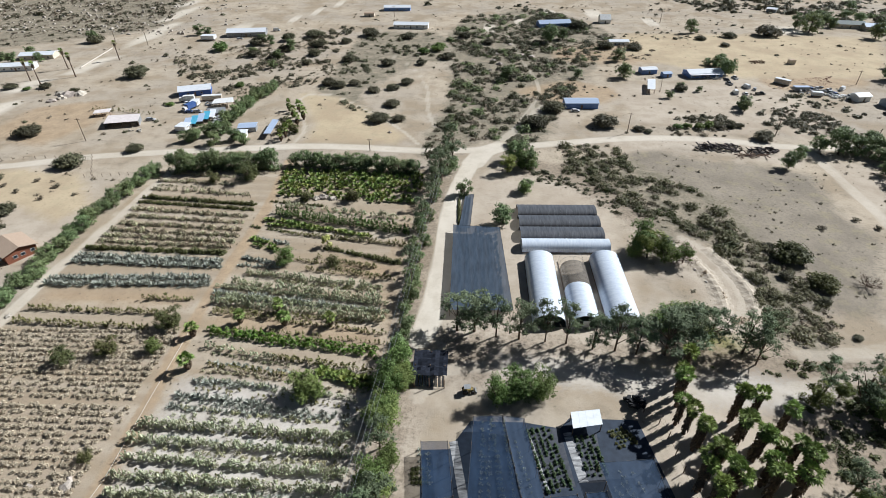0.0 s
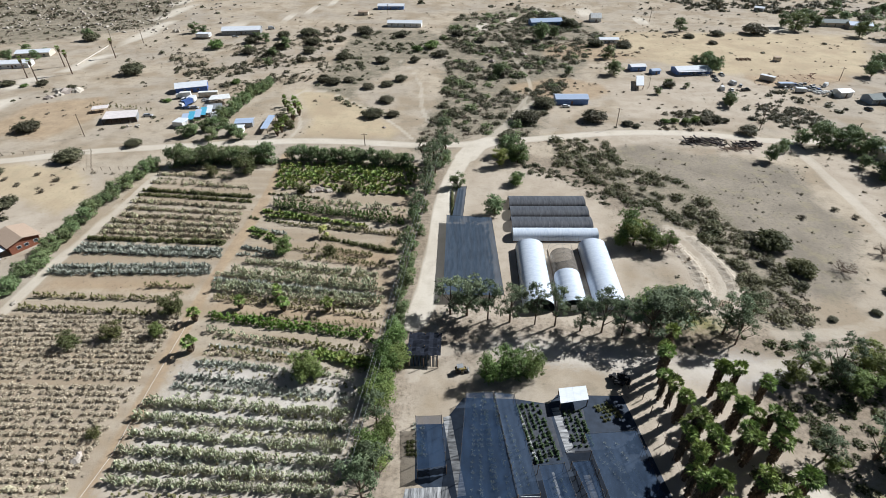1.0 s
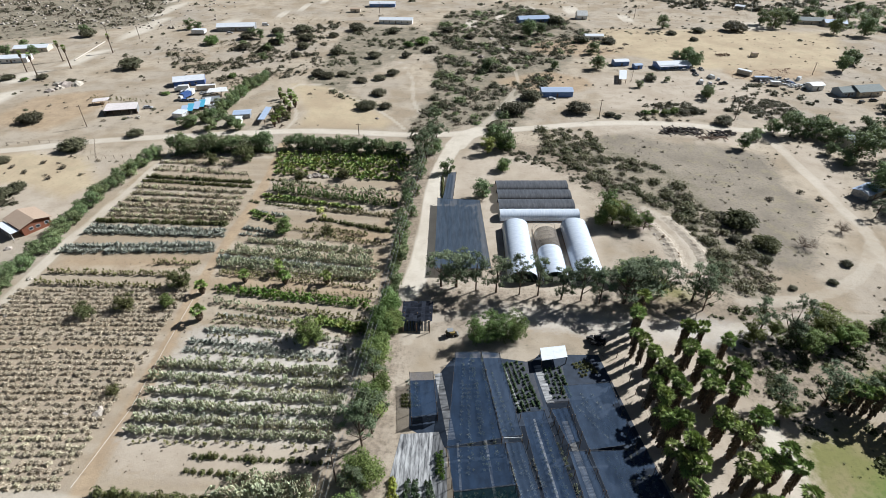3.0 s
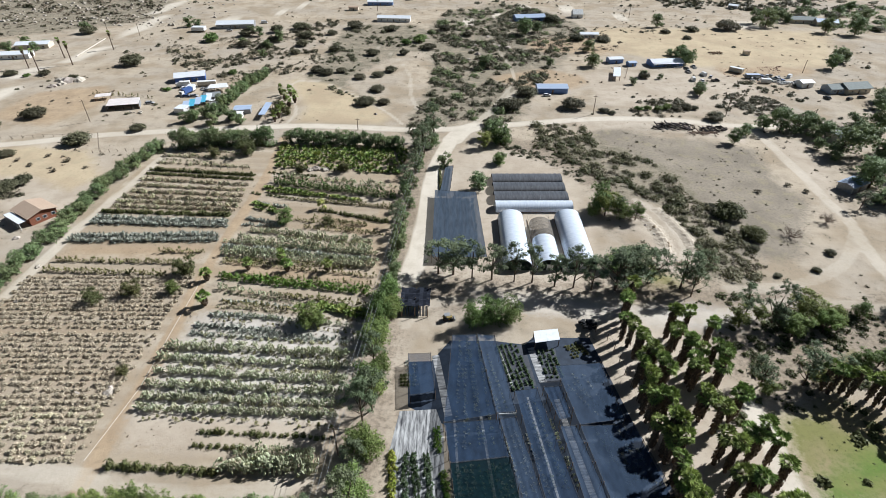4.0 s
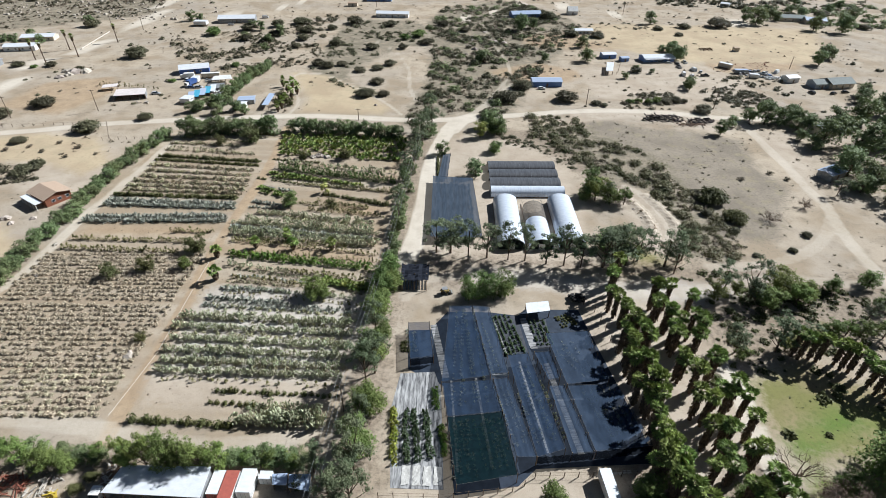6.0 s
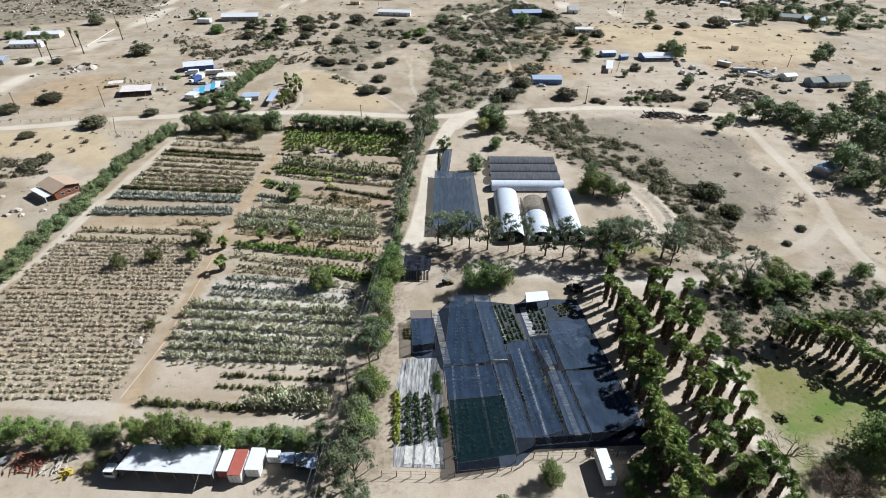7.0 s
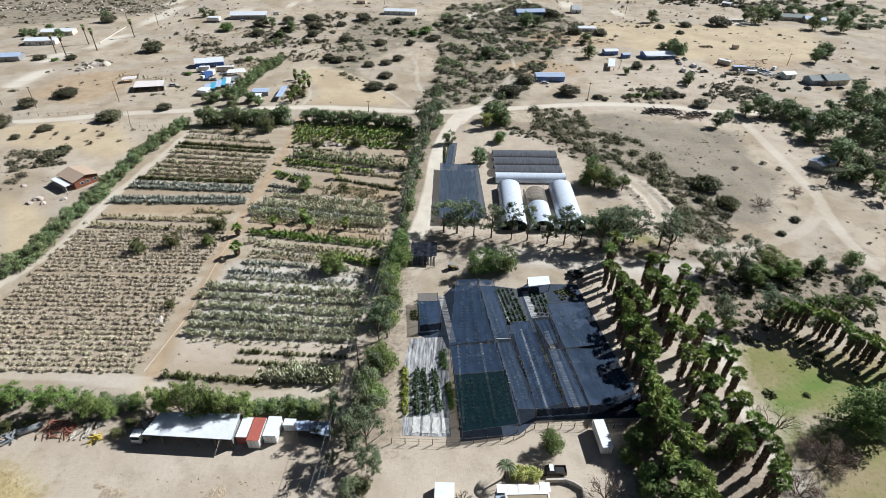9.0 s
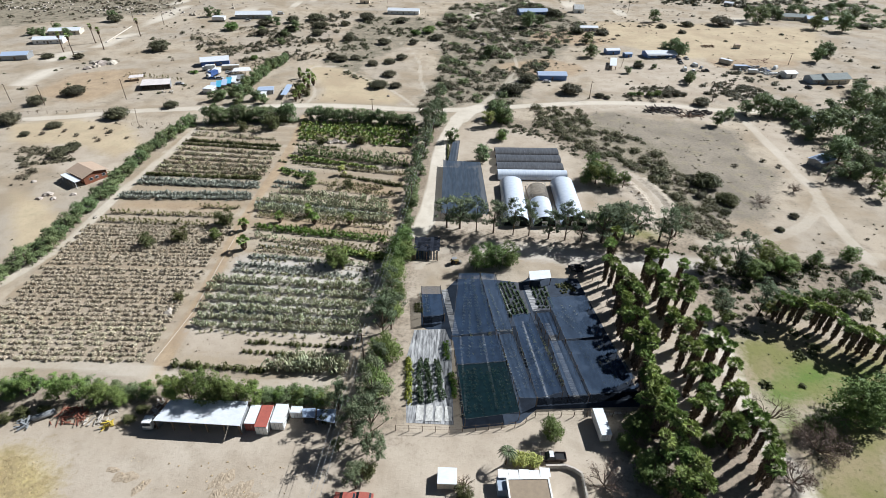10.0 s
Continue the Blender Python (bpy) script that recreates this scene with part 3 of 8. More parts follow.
def ground_material():
    m = bpy.data.materials.new("dry_ground")
    m.use_nodes = True
    n, l = m.node_tree.nodes, m.node_tree.links
    b = n["Principled BSDF"]
    b.inputs["Roughness"].default_value, b.inputs["Specular IOR Level"].default_value = 0.95, 0.1
    g = n.new("ShaderNodeNewGeometry")

    def noi(scale, detail=5, rough=0.6):
        t = n.new("ShaderNodeTexNoise")
        t.inputs["Scale"].default_value, t.inputs["Detail"].default_value, t.inputs["Roughness"].default_value = scale, detail, rough
        l.new(g.outputs["Position"], t.inputs["Vector"])
        return t.outputs[0]

    def span(v, a, b2, c=0.0, d=1.0):
        t = n.new("ShaderNodeMapRange")
        for i, k in enumerate((a, b2, c, d)):
            t.inputs[i + 1].default_value = k
        l.new(v, t.inputs[0])
        return t.outputs[0]

    def mix(f, a, b2):
        t = n.new("ShaderNodeMix")
        t.data_type = "RGBA"
        for v, i in ((f, 0), (a, 6), (b2, 7)):
            if isinstance(v, (tuple, float)):
                t.inputs[i].default_value = (*v, 1) if isinstance(v, tuple) else v
            else:
                l.new(v, t.inputs[i])
        return t.outputs[2]

    def op(kind, a, b2):
        t = n.new("ShaderNodeMath")
        t.operation = kind
        for v, i in ((a, 0), (b2, 1)):
            if isinstance(v, float):
                t.inputs[i].default_value = v
            else:
                l.new(v, t.inputs[i])
        return t.outputs[0]

    broad, mid, fine, grit = noi(0.018, 6), noi(0.16, 6, 0.65), noi(0.9, 5, 0.7), noi(4.5, 4, 0.7)

    def mask(key, ragged=0.7):
        t = n.new("ShaderNodeAttribute")
        t.attribute_name = key
        v = op("ADD", t.outputs["Fac"], op("MULTIPLY", op("SUBTRACT", fine, 0.5), ragged))
        return span(op("ADD", v, op("MULTIPLY", op("SUBTRACT", mid, 0.5), ragged)), 0.3, 0.75)

    patch = noi(0.05, 4, 0.55)
    mp = n.new("ShaderNodeMapping")
    mp.inputs["Scale"].default_value = (0.012, 0.16, 1.0)
    l.new(g.outputs["Position"], mp.inputs[0])
    band_tex = n.new("ShaderNodeTexNoise")
    band_tex.inputs["Scale"].default_value, band_tex.inputs["Detail"].default_value = 1.0, 3
    l.new(mp.outputs[0], band_tex.inputs["Vector"])
    band = band_tex.outputs[0]
    base = mix(span(broad, 0.38, 0.62), (0.470, 0.392, 0.300), (0.390, 0.335, 0.272))
    base = mix(op("MULTIPLY", span(patch, 0.46, 0.62), 0.85), base, (0.330, 0.262, 0.185))
    base = mix(op("MULTIPLY", span(mid, 0.50, 0.66), 0.4), base, (0.232, 0.198, 0.152))
    base = mix(op("MULTIPLY", span(fine, 0.54, 0.68), op("MULTIPLY", span(mid, 0.40, 0.6), 0.6)), base, (0.150, 0.130, 0.092))
    hill = mix(span(patch, 0.38, 0.62), (0.335, 0.286, 0.226), (0.238, 0.203, 0.162))
    hill = mix(op("MULTIPLY", span(mid, 0.52, 0.62), 0.5), hill, (0.330, 0.285, 0.182))
    hill = mix(op("MULTIPLY", span(fine, 0.47, 0.62), 0.45), hill, (0.160, 0.144, 0.114))
    straw = mix(span(patch, 0.38, 0.62), (0.50, 0.405, 0.275), (0.42, 0.330, 0.225))
    straw = mix(op("MULTIPLY", span(mid, 0.5, 0.66), 0.5), straw, (0.365, 0.315, 0.215))
    straw = mix(op("MULTIPLY", span(fine, 0.52, 0.66), 0.4), straw, (0.28, 0.225, 0.155))
    scrub = mix(span(mid, 0.36, 0.62), (0.36, 0.300, 0.228), (0.205, 0.182, 0.135))
    scrub = mix(op("MULTIPLY", span(fine, 0.48, 0.62), 0.75), scrub, (0.150, 0.136, 0.096))
    soil = mix(span(band, 0.36, 0.6), (0.455, 0.385, 0.300), (0.350, 0.275, 0.192))
    soil = mix(op("MULTIPLY", span(mid, 0.45, 0.7), 0.6), soil, (0.320, 0.262, 0.200))
    soil = mix(op("MULTIPLY", span(fine, 0.55, 0.7), 0.5), soil, (0.21, 0.172, 0.130))
    pale = mix(span(mid, 0.38, 0.64), (0.560, 0.520, 0.475), (0.430, 0.385, 0.335))
    # litter brown, which also carries the painted shade south of the gums
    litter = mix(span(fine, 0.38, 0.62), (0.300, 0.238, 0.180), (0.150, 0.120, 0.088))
    rusty = mix(span(mid, 0.36, 0.62), (0.470, 0.345, 0.222), (0.360, 0.262, 0.170))
    rusty = mix(op("MULTIPLY", span(fine, 0.5, 0.66), 0.5), rusty, (0.230, 0.175, 0.115))
    lush = mix(span(mid, 0.40, 0.62), (0.110, 0.190, 0.038), (0.185, 0.210, 0.066))
    golden = mix(span(mid, 0.36, 0.60), (0.520, 0.420, 0.205), (0.380, 0.300, 0.160))
    golden = mix(op("MULTIPLY", span(fine, 0.46, 0.62), 0.6), golden, (0.250, 0.205, 0.110))
    grass = mix(span(patch, 0.40, 0.54), (0.205, 0.200, 0.078), (0.285, 0.235, 0.135))
    grass = mix(op("MULTIPLY", mask("lush", 0.8), 0.85), grass, lush)
    grass = mix(op("MULTIPLY", span(fine, 0.5, 0.66), 0.5), grass, (0.140, 0.140, 0.062))
    yard = mix(span(patch, 0.35, 0.65), (0.500, 0.430, 0.350), (0.420, 0.350, 0.275))
    yard = mix(op("MULTIPLY", span(mid, 0.46, 0.66), 0.6), yard, (0.350, 0.288, 0.220))
    yard = mix(op("MULTIPLY", span(fine, 0.55, 0.72), 0.45), yard, (0.260, 0.212, 0.160))
    road = mix(span(patch, 0.35, 0.65), (0.610, 0.550, 0.465), (0.540, 0.478, 0.395))
    road = mix(op("MULTIPLY", span(mid, 0.48, 0.68), 0.5), road, (0.430, 0.370, 0.290))
    road = mix(op("MULTIPLY", span(fine, 0.55, 0.75), 0.35), road, (0.38, 0.318, 0.24))
    col = mix(mask("hill"), base, hill)
    col = mix(mask("scrub"), col, scrub)
    col = mix(mask("soil", 0.4), col, soil)
    col = mix(op("MULTIPLY", mask("rusty"), 0.8), col, rusty)
    col = mix(op("MULTIPLY", span(grit, 0.50, 0.66), 0.4), col, (0.15, 0.126, 0.092))
    col = mix(op("MULTIPLY", span(grit, 0.40, 0.30), 0.3), col, (0.55, 0.48, 0.39))
    col = mix(op("MULTIPLY", mask("yard", 0.9), 0.85), col, yard)
    col = mix(mask("straw"), col, straw)
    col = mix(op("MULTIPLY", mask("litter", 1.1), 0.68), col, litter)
    col = mix(op("MULTIPLY", mask("pale"), 0.85), col, pale)
    col = mix(mask("road", 0.42), col, road)
    col = mix(mask("golden", 1.0), col, golden)
    col = mix(mask("grass"), col, grass)
    col = mix(op("MULTIPLY", span(grit, 0.55, 0.75), 0.2), col, (0.17, 0.14, 0.10))
    l.new(col, b.inputs["Base Color"])
    bp = n.new("ShaderNodeBump")
    bp.inputs["Strength"].default_value, bp.inputs["Distance"].default_value = 0.4, 0.2
    l.new(op("ADD", fine, op("MULTIPLY", grit, 0.5)), bp.inputs["Height"])
    l.new(bp.outputs[0], b.inputs["Normal"])
    return m


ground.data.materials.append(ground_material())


# ---- trees ----
PEPPERS = [tree(10 + i, 7.5, 4.2, 0.28, LEAF_PEPPER, leaves=6800, size=0.148, lobes=48, clear=0.06, label="rounded green pepper tree with drooping foliage") for i in range(3)]
PEPPERS_FAR = [tree(15 + i, 7.0, 4.2, 0.28, LEAF_HEDGE, leaves=2600, size=0.25, lobes=26, clear=0.05, label="dense rounded green tree on dry land") for i in range(4)]
YELLOW_TREES = [tree(18 + i, 8.0, 3.8, 0.24, LEAF_BROAD, leaves=4200, size=0.16, lobes=30, clear=0.15, fill=0.2, label="loose yellow-green tree beside the palm grove") for i in range(2)]
GUMS = [tree(20 + i, 12.0, 3.6, 0.24, LEAF_GUM, leaves=3300, size=0.15, lobes=24, clear=0.25, flat=0.95, fill=0.0, spread=1.05, label="tall thin grey-green gum tree in a row") for i in range(4)]
HEDGES = [tree(30 + i, 4.6, 3.0, 0.16, LEAF_HEDGE, leaves=3100, size=0.145, lobes=28, clear=0.0, name="hedge_shrub", category="hedge", label="dense green hedge shrub along the field edge", group="field hedge") for i in range(3)]
OLIVES = [tree(40 + i, 4.5, 3.2, 0.2, LEAF_OLIVE, leaves=3800, size=0.135, lobes=28, clear=0.0, label="dark olive-green round tree standing in the field") for i in range(2)]
CHAPS = [bush(50 + i, LEAF_CHAP, leaves=3400, size=0.066, lobes=26, fill=0.45, label="dark chaparral shrub on dry ground") for i in range(4)]
GREENS = [bush(60 + i, LEAF_PEPPER, leaves=2800, size=0.07, lobes=18, label="green rounded shrub on dry ground") for i in range(3)]
SAGES = [bush(70 + i, LEAF_SAGE, leaves=300, size=0.12, lobes=7, fill=0.3, label="small dry tan scrub bush") for i in range(3)]


def along(pts, step, jitter=0.6):
    """Places every step metres along a line."""
    out, left = [], 0.0
    for (ax, ay), (bx, by) in zip(pts, pts[1:]):
        ln = math.hypot(bx - ax, by - ay)
        d = left
        while d < ln:
            u = d / ln
            out.append((ax + (bx - ax) * u + random.uniform(-jitter, jitter), ay + (by - ay) * u + random.uniform(-jitter, jitter)))
            d += step
        left = d - ln
    return out


WEST_HEDGE = [(-136.9, 64.3), (-133.6, 76.9), (-131.5, 85.4), (-133.2, 94.8), (-133.1, 105.6), (-132.1, 118.4), (-133.7, 132.5), (-133.8, 142.3), (-133.3, 154.5), (-132.7, 167.3), (-130.9, 178.7), (-129.1, 194.7)]
for x, y in along(WEST_HEDGE, 4.0, 0.9):
    put(random.choice(HEDGES), at(x, y, random.uniform(0.95, 1.35), random.uniform(0.9, 1.4)))
for x, y in along([(-121.6, 192.8), (-102.9, 194.2), (-80.5, 197.2)], 3.6):
    put(random.choice(HEDGES), at(x, y, random.uniform(1.35, 1.8), random.uniform(1.6, 2.1)))
for x, y in along([(-72.4, 199.3), (-47.1, 198.1), (-19.8, 194.2)], 3.4):
    put(random.choice(HEDGES), at(x, y, random.uniform(1.2, 1.6), random.uniform(1.2, 1.7)))
for x, y in along([(-17.7, 13.8), (-17.4, 22.6), (-17.6, 30.7), (-16.0, 39.9), (-16.9, 50.0), (-16.4, 64.1), (-16.6, 80.6), (-16.8, 96.6), (-16.5, 115.5), (-15.4, 137.8), (-14.4, 158.9), (-11.8, 185.0), (-6.1, 204.0)], 4.2, 1.6):
    k = random.uniform(0.75, 1.2) * (1.0 if y < 90 else 0.95)
    put(random.choice(PEPPERS + GUMS[:2]) if y < 90 else random.choice(HEDGES + GUMS[:1]), at(x, y, k, k * (random.uniform(0.85, 1.25) if y < 90 else random.uniform(1.0, 1.5))))
for x, y, r in [(-25.0, 24.6, 3.4), (-27.6, 21.4, 2.6), (-20.5, 17.9, 3.3), (-22.9, 13.6, 2.0), (-16.0, 8.6, 3.5), (-17.8, 5.5, 3.0), (-14.1, 12.0, 2.9), (-11.1, 189.2, 5.5), (-6.9, 202.5, 6.3), (-8.7, 196.4, 5.1)]:
    put(random.choice(PEPPERS[:1] + OLIVES[:1] + GUMS[:2]), at(x, y, r / 4.2, r / 4.2 * random.uniform(0.9, 1.3)))
for i, (x, y, r) in enumerate([(-42.5, 26.6, 1.0), (-39.4, 26.6, 0.9), (-36.6, 27.2, 1.05), (-33.6, 27.0, 0.95), (-30.8, 26.8, 1.0), (-28.2, 26.9, 0.9), (-101.9, 26.6, 1.0), (-97.9, 27.2, 0.95), (-84.9, 27.2, 1.0), (-78.1, 27.0, 0.9), (-74.4, 26.6, 0.85), (-70.4, 26.8, 0.8)]):
    put(HEDGES[i % 3], at(x, y, r, r * 0.85, turn=70 * i))
for x, y in along([(-119.6, 242.1), (-118.4, 260.6), (-117.2, 274.1), (-113.9, 285.1), (-110.5, 294.8)], 3.2):
    put(random.choice(HEDGES), at(x, y, random.uniform(1.0, 1.4), random.uniform(1.1, 1.7)))
for x, y, r in [(-1.9, 103.4, 4.4), (2.7, 103.3, 5.1), (8.5, 101.7, 3.6), (14.5, 101.0, 3.8), (21.3, 100.3, 3.2), (26.7, 99.9, 2.9), (33.3, 98.3, 3.9), (38.9, 97.9, 3.6), (44.1, 97.0, 3.5), (51.2, 97.2, 6.0), (54.8, 100.8, 4.3), (58.7, 98.6, 4.6), (63.3, 101.1, 4.0), (71.1, 98.5, 4.3), (77.6, 101.6, 3.3)]:
    k = r / 3.8 * random.uniform(1.05, 1.4)
    put(random.choice(GUMS), at(x, y, k, random.uniform(1.05, 1.4)))
for x, y, r in [(12.9, 82.3, 5.1), (18.9, 82.6, 4.0), (8.1, 79.7, 3.4)]:
    put(random.choice(PEPPERS), at(x, y, r / 4.2, random.uniform(1.0, 1.2)))
for x, y, r in [(-57.3, 131.5, 3.6), (-37.1, 79.9, 4.5), (-79.8, 92.5, 2.6), (-33.8, 80.1, 2.4)]:
    put(random.choice(PEPPERS), at(x, y, r / 4.2, r / 4.5))
for x, y, r in [(-79.6, 101.3, 4.3), (-100.8, 87.5, 3.2), (-91.0, 90.9, 3.5), (-41.7, 130.7, 2.5), (-88.8, 186.4, 5.5), (-101.8, 183.8, 3.2), (-78.4, 60.9, 1.9), (-43.2, 171.5, 3.4), (-61.4, 170.7, 3.0)]:
    put(random.choice(OLIVES), at(x, y, r / 3.2))
for grp in ([(56.4, 142.2, 6.1), (63.5, 139.7, 4.2), (20.0, 209.0, 5.3), (24.1, 203.9, 5.7), (22.8, 182.7, 3.2), (12.7, 157.8, 4.5), (58.8, 107.0, 5.4), (52.7, 107.7, 4.2), (62.1, 101.0, 4.3), (72.9, 94.7, 5.0), (84.7, 85.9, 5.5), (90.8, 83.2, 6.5), (100.5, 86.7, 7.3), (105.5, 84.0, 6.2), (118.2, 87.6, 3.7), (130.4, 89.8, 4.8)],
            [(80.8, 82.7, 5.4), (77.7, 61.4, 5.5), (88.4, 61.9, 6.5), (95.8, 62.3, 4.9), (62.7, 18.6, 2.5), (84.1, 23.9, 3.1), (93.8, 27.4, 7.9), (104.0, 31.0, 5.4), (42.8, 20.6, 3.8), (39.5, 17.6, 2.5), (42.8, 9.8, 4.2), (45.4, 6.8, 3.4), (61.4, 20.0, 3.0), (57.7, 18.4, 2.0)],
            [(176.5, 196.5, 7.8), (169.6, 165.0, 7.5), (189.6, 190.6, 9.3), (205.2, 198.5, 10.1), (196.1, 172.4, 10.3), (173.1, 154.4, 7.2), (179.6, 149.7, 7.1), (180.5, 229.5, 4.6), (179.8, 213.4, 5.0), (169.5, 201.6, 3.7), (201.8, 226.9, 5.5), (212.5, 223.6, 7.8), (230.9, 237.4, 7.5), (177.5, 179.0, 4.2), (161.7, 163.4, 3.2), (166.0, 150.4, 5.7), (171.0, 143.3, 5.6), (154.8, 147.2, 4.0), (169.6, 134.0, 5.4), (170.0, 189.3, 3.5), (223.1, 206.8, 8.6), (198.8, 216.3, 6.5), (174.5, 214.6, 4.1), (170.9, 222.2, 6.0), (161.7, 221.5, 6.6), (155.8, 225.2, 4.9), (133.4, 206.4, 4.3), (143.1, 216.2, 3.6)]):
    for x, y, r in grp:
        kinds = PEPPERS_FAR if y > 150 else PEPPERS + YELLOW_TREES + GUMS if x > 60 and y > 45 else PEPPERS
        r *= 0.78 if x > 60 and 45 < y < 150 else 1.0
        put(random.choice(kinds), at(x, y, r / 4.2, r / 4.2 * random.uniform(0.8, 1.1)))

for x, y, r in [(155.1, 332.9, 6.0), (156.0, 350.6, 3.7), (92.3, 325.9, 5.5), (141.8, 271.8, 3.8), (64.8, 324.9, 3.5), (260.1, 443.7, 7.9), (255.8, 456.3, 6.5), (289.0, 473.6, 6.2), (300.0, 427.1, 6.7), (320.2, 421.3, 8.0), (57.3, 406.5, 7.0), (67.6, 415.5, 4.7), (232.6, 255.7, 4.9), (248.5, 327.3, 5.5), (169.0, 438.4, 5.4), (178.6, 222.7, 4.2), (180.3, 217.3, 4.1), (182.0, 235.5, 3.1), (108.8, 290.3, 2.9), (21.4, 318.3, 4.3), (-1.3, 177.8, 3.2)]:
    put(random.choice(PEPPERS_FAR), at(x, y, r / 4.0, r / 4.2 * random.uniform(0.9, 1.2)))

# ---- fan palms ----
PALMS = [fan_palm(80 + i, 8.5 + 0.8 * i, label="tall fan palm with a brown skirt of dead fronds", group="palm grove") for i in range(3)]
for grp in ([(51.6, 88.2), (49.2, 81.8), (48.6, 74.5), (49.1, 70.4), (48.7, 63.8), (51.6, 65.2), (51.5, 60.3), (46.9, 56.5), (46.7, 50.9), (50.0, 51.0), (46.0, 44.6), (48.8, 44.7), (49.7, 40.8), (46.7, 35.1), (47.3, 31.7), (48.4, 28.4), (45.9, 24.8), (49.2, 25.2), (46.8, 21.3), (48.5, 18.9), (48.4, 15.0), (45.9, 13.1), (48.8, 11.6), (49.6, 8.7), (48.9, 3.9), (45.4, 4.7)],
            [(59.5, 77.9), (63.8, 78.1), (59.9, 73.1), (69.1, 75.5), (60.8, 68.3), (63.7, 67.1), (65.9, 66.0), (67.6, 63.5), (59.9, 60.2), (65.6, 60.5), (58.7, 51.5), (60.6, 48.4), (65.4, 51.4), (58.0, 40.8), (64.0, 43.4), (59.6, 39.0), (66.4, 42.4), (67.5, 35.0), (60.6, 33.0), (57.4, 32.8)],
            [(65.2, 27.5), (54.4, 23.0), (59.5, 24.8), (60.7, 20.3), (64.3, 21.4), (65.4, 15.8), (66.5, 13.2), (65.3, 9.3), (61.8, 16.7)]):
    extra = [(x + random.uniform(-2.2, 2.2), y + random.uniform(-3, 3)) for x, y in (grp if grp[0][0] < 70 and grp[0][1] > 80 else grp[::2])]
    for x, y in grp + extra:
        put(random.choice(PALMS), at(x, y - 0.8, random.uniform(0.9, 1.1), random.uniform(0.85, 1.12)))

for x, y in [(91.9, 60.6), (93.0, 59.5), (95.9, 59.7), (97.3, 58.8), (101.3, 57.9), (101.8, 56.1), (103.4, 55.3), (104.5, 53.3), (105.4, 50.8), (105.6, 48.4), (108.2, 48.5), (109.2, 47.4), (111.6, 46.3), (113.1, 44.8)]:
    put(random.choice(PALMS), at(x, y, random.uniform(0.85, 1.0), random.uniform(0.78, 0.92)))

for x, y, r in [(94.5, 78.9, 5.7), (103.5, 80.5, 4.7), (106.8, 81.9, 4.1), (91.2, 62.4, 4.0), (77.9, 58.8, 3.3), (107.3, 69.2, 3.5), (110.9, 68.6, 3.5), (114.5, 68.1, 3.8), (120.6, 67.8, 3.8), (128.5, 80.1, 3.7), (91.6, 81.3, 3.7), (87.8, 85.2, 3.5), (121.4, 75.4, 3.3)]:
    put(random.choice(PEPPERS[:1] + YELLOW_TREES + YELLOW_TREES + GUMS[:1]), at(x, y, r / 4.9, r / 5.2 * random.uniform(0.85, 1.1)))
for x, y, r in [(-130.1, 221.3, 3.5), (-126.7, 223.9, 3.8), (-123.8, 228.3, 3.9), (-119.1, 230.2, 3.9), (-116.1, 233.9, 3.4), (-108.9, 224.2, 3.8), (-103.0, 219.7, 3.5), (-115.9, 218.9, 3.8), (-314.2, 345.7, 3.6), (-303.6, 341.9, 4.0), (-306.2, 362.6, 3.8), (-286.5, 344.8, 3.2), (-288.3, 357.5, 2.9), (-211.6, 421.7, 4.2), (-206.4, 424.2, 3.3), (-279.5, 395.5, 4.5), (-146.5, 394.0, 4.0), (-149.4, 365.7, 3.8), (-129.9, 357.6, 3.7), (-127.0, 377.8, 4.3), (-126.7, 336.5, 3.5), (-153.2, 397.2, 3.6)]:
    put(random.choice(PEPPERS_FAR), at(x, y, r / 4.0, r / 4.2 * random.uniform(0.9, 1.2)))
for x, y, r in [(42.7, 12.6, 3.1), (48.4, 7.3, 3.2), (40.7, 16.0, 1.7)] + [(16.1, 197.2, 4.6), (24.2, 200.4, 5.2), (21.8, 179.7, 3.1), (57.8, 139.6, 5.7), (62.9, 137.6, 4.8), (68.2, 137.0, 3.9), (53.7, 140.7, 3.1)]:
    put(random.choice(PEPPERS + YELLOW_TREES), at(x, y, r / 4.2, r / 4.6))

for x, y, r in [(280.3, 484.4, 5.4), (290.8, 493.9, 5.0), (290.3, 480.4, 5.4), (286.1, 461.2, 4.7), (308.4, 485.5, 5.4), (313.8, 472.7, 4.8), (320.3, 456.4, 5.1), (351.5, 496.2, 5.5), (342.8, 457.3, 5.6), (361.1, 474.5, 5.8), (331.7, 519.5, 5.2), (373.0, 516.1, 5.7), (156.4, 347.4, 5.2), (159.9, 339.9, 4.4), (151.5, 352.5, 3.4), (96.2, 361.3, 4.7), (266.0, 351.4, 6.0)]:
    put(random.choice(PEPPERS_FAR), at(x, y, r / 4.0, r / 4.2 * random.uniform(0.9, 1.2)))

# tall palms beside the valley road
TALL_PALM = fan_palm(95, 13.0, fronds=22, label="tall thin fan palm beside a dirt road", group="roadside palms", skirt=0.12, reach=1.9)
for x, y, k in [(-243.4, 314.8, 1.0), (-254.9, 299.2, 0.95), (-266.0, 306.0, 0.9), (-236.7, 352.0, 0.85), (-258.0, 330.0, 0.9)]:
    put(TALL_PALM, at(x, y, 0.9, k))

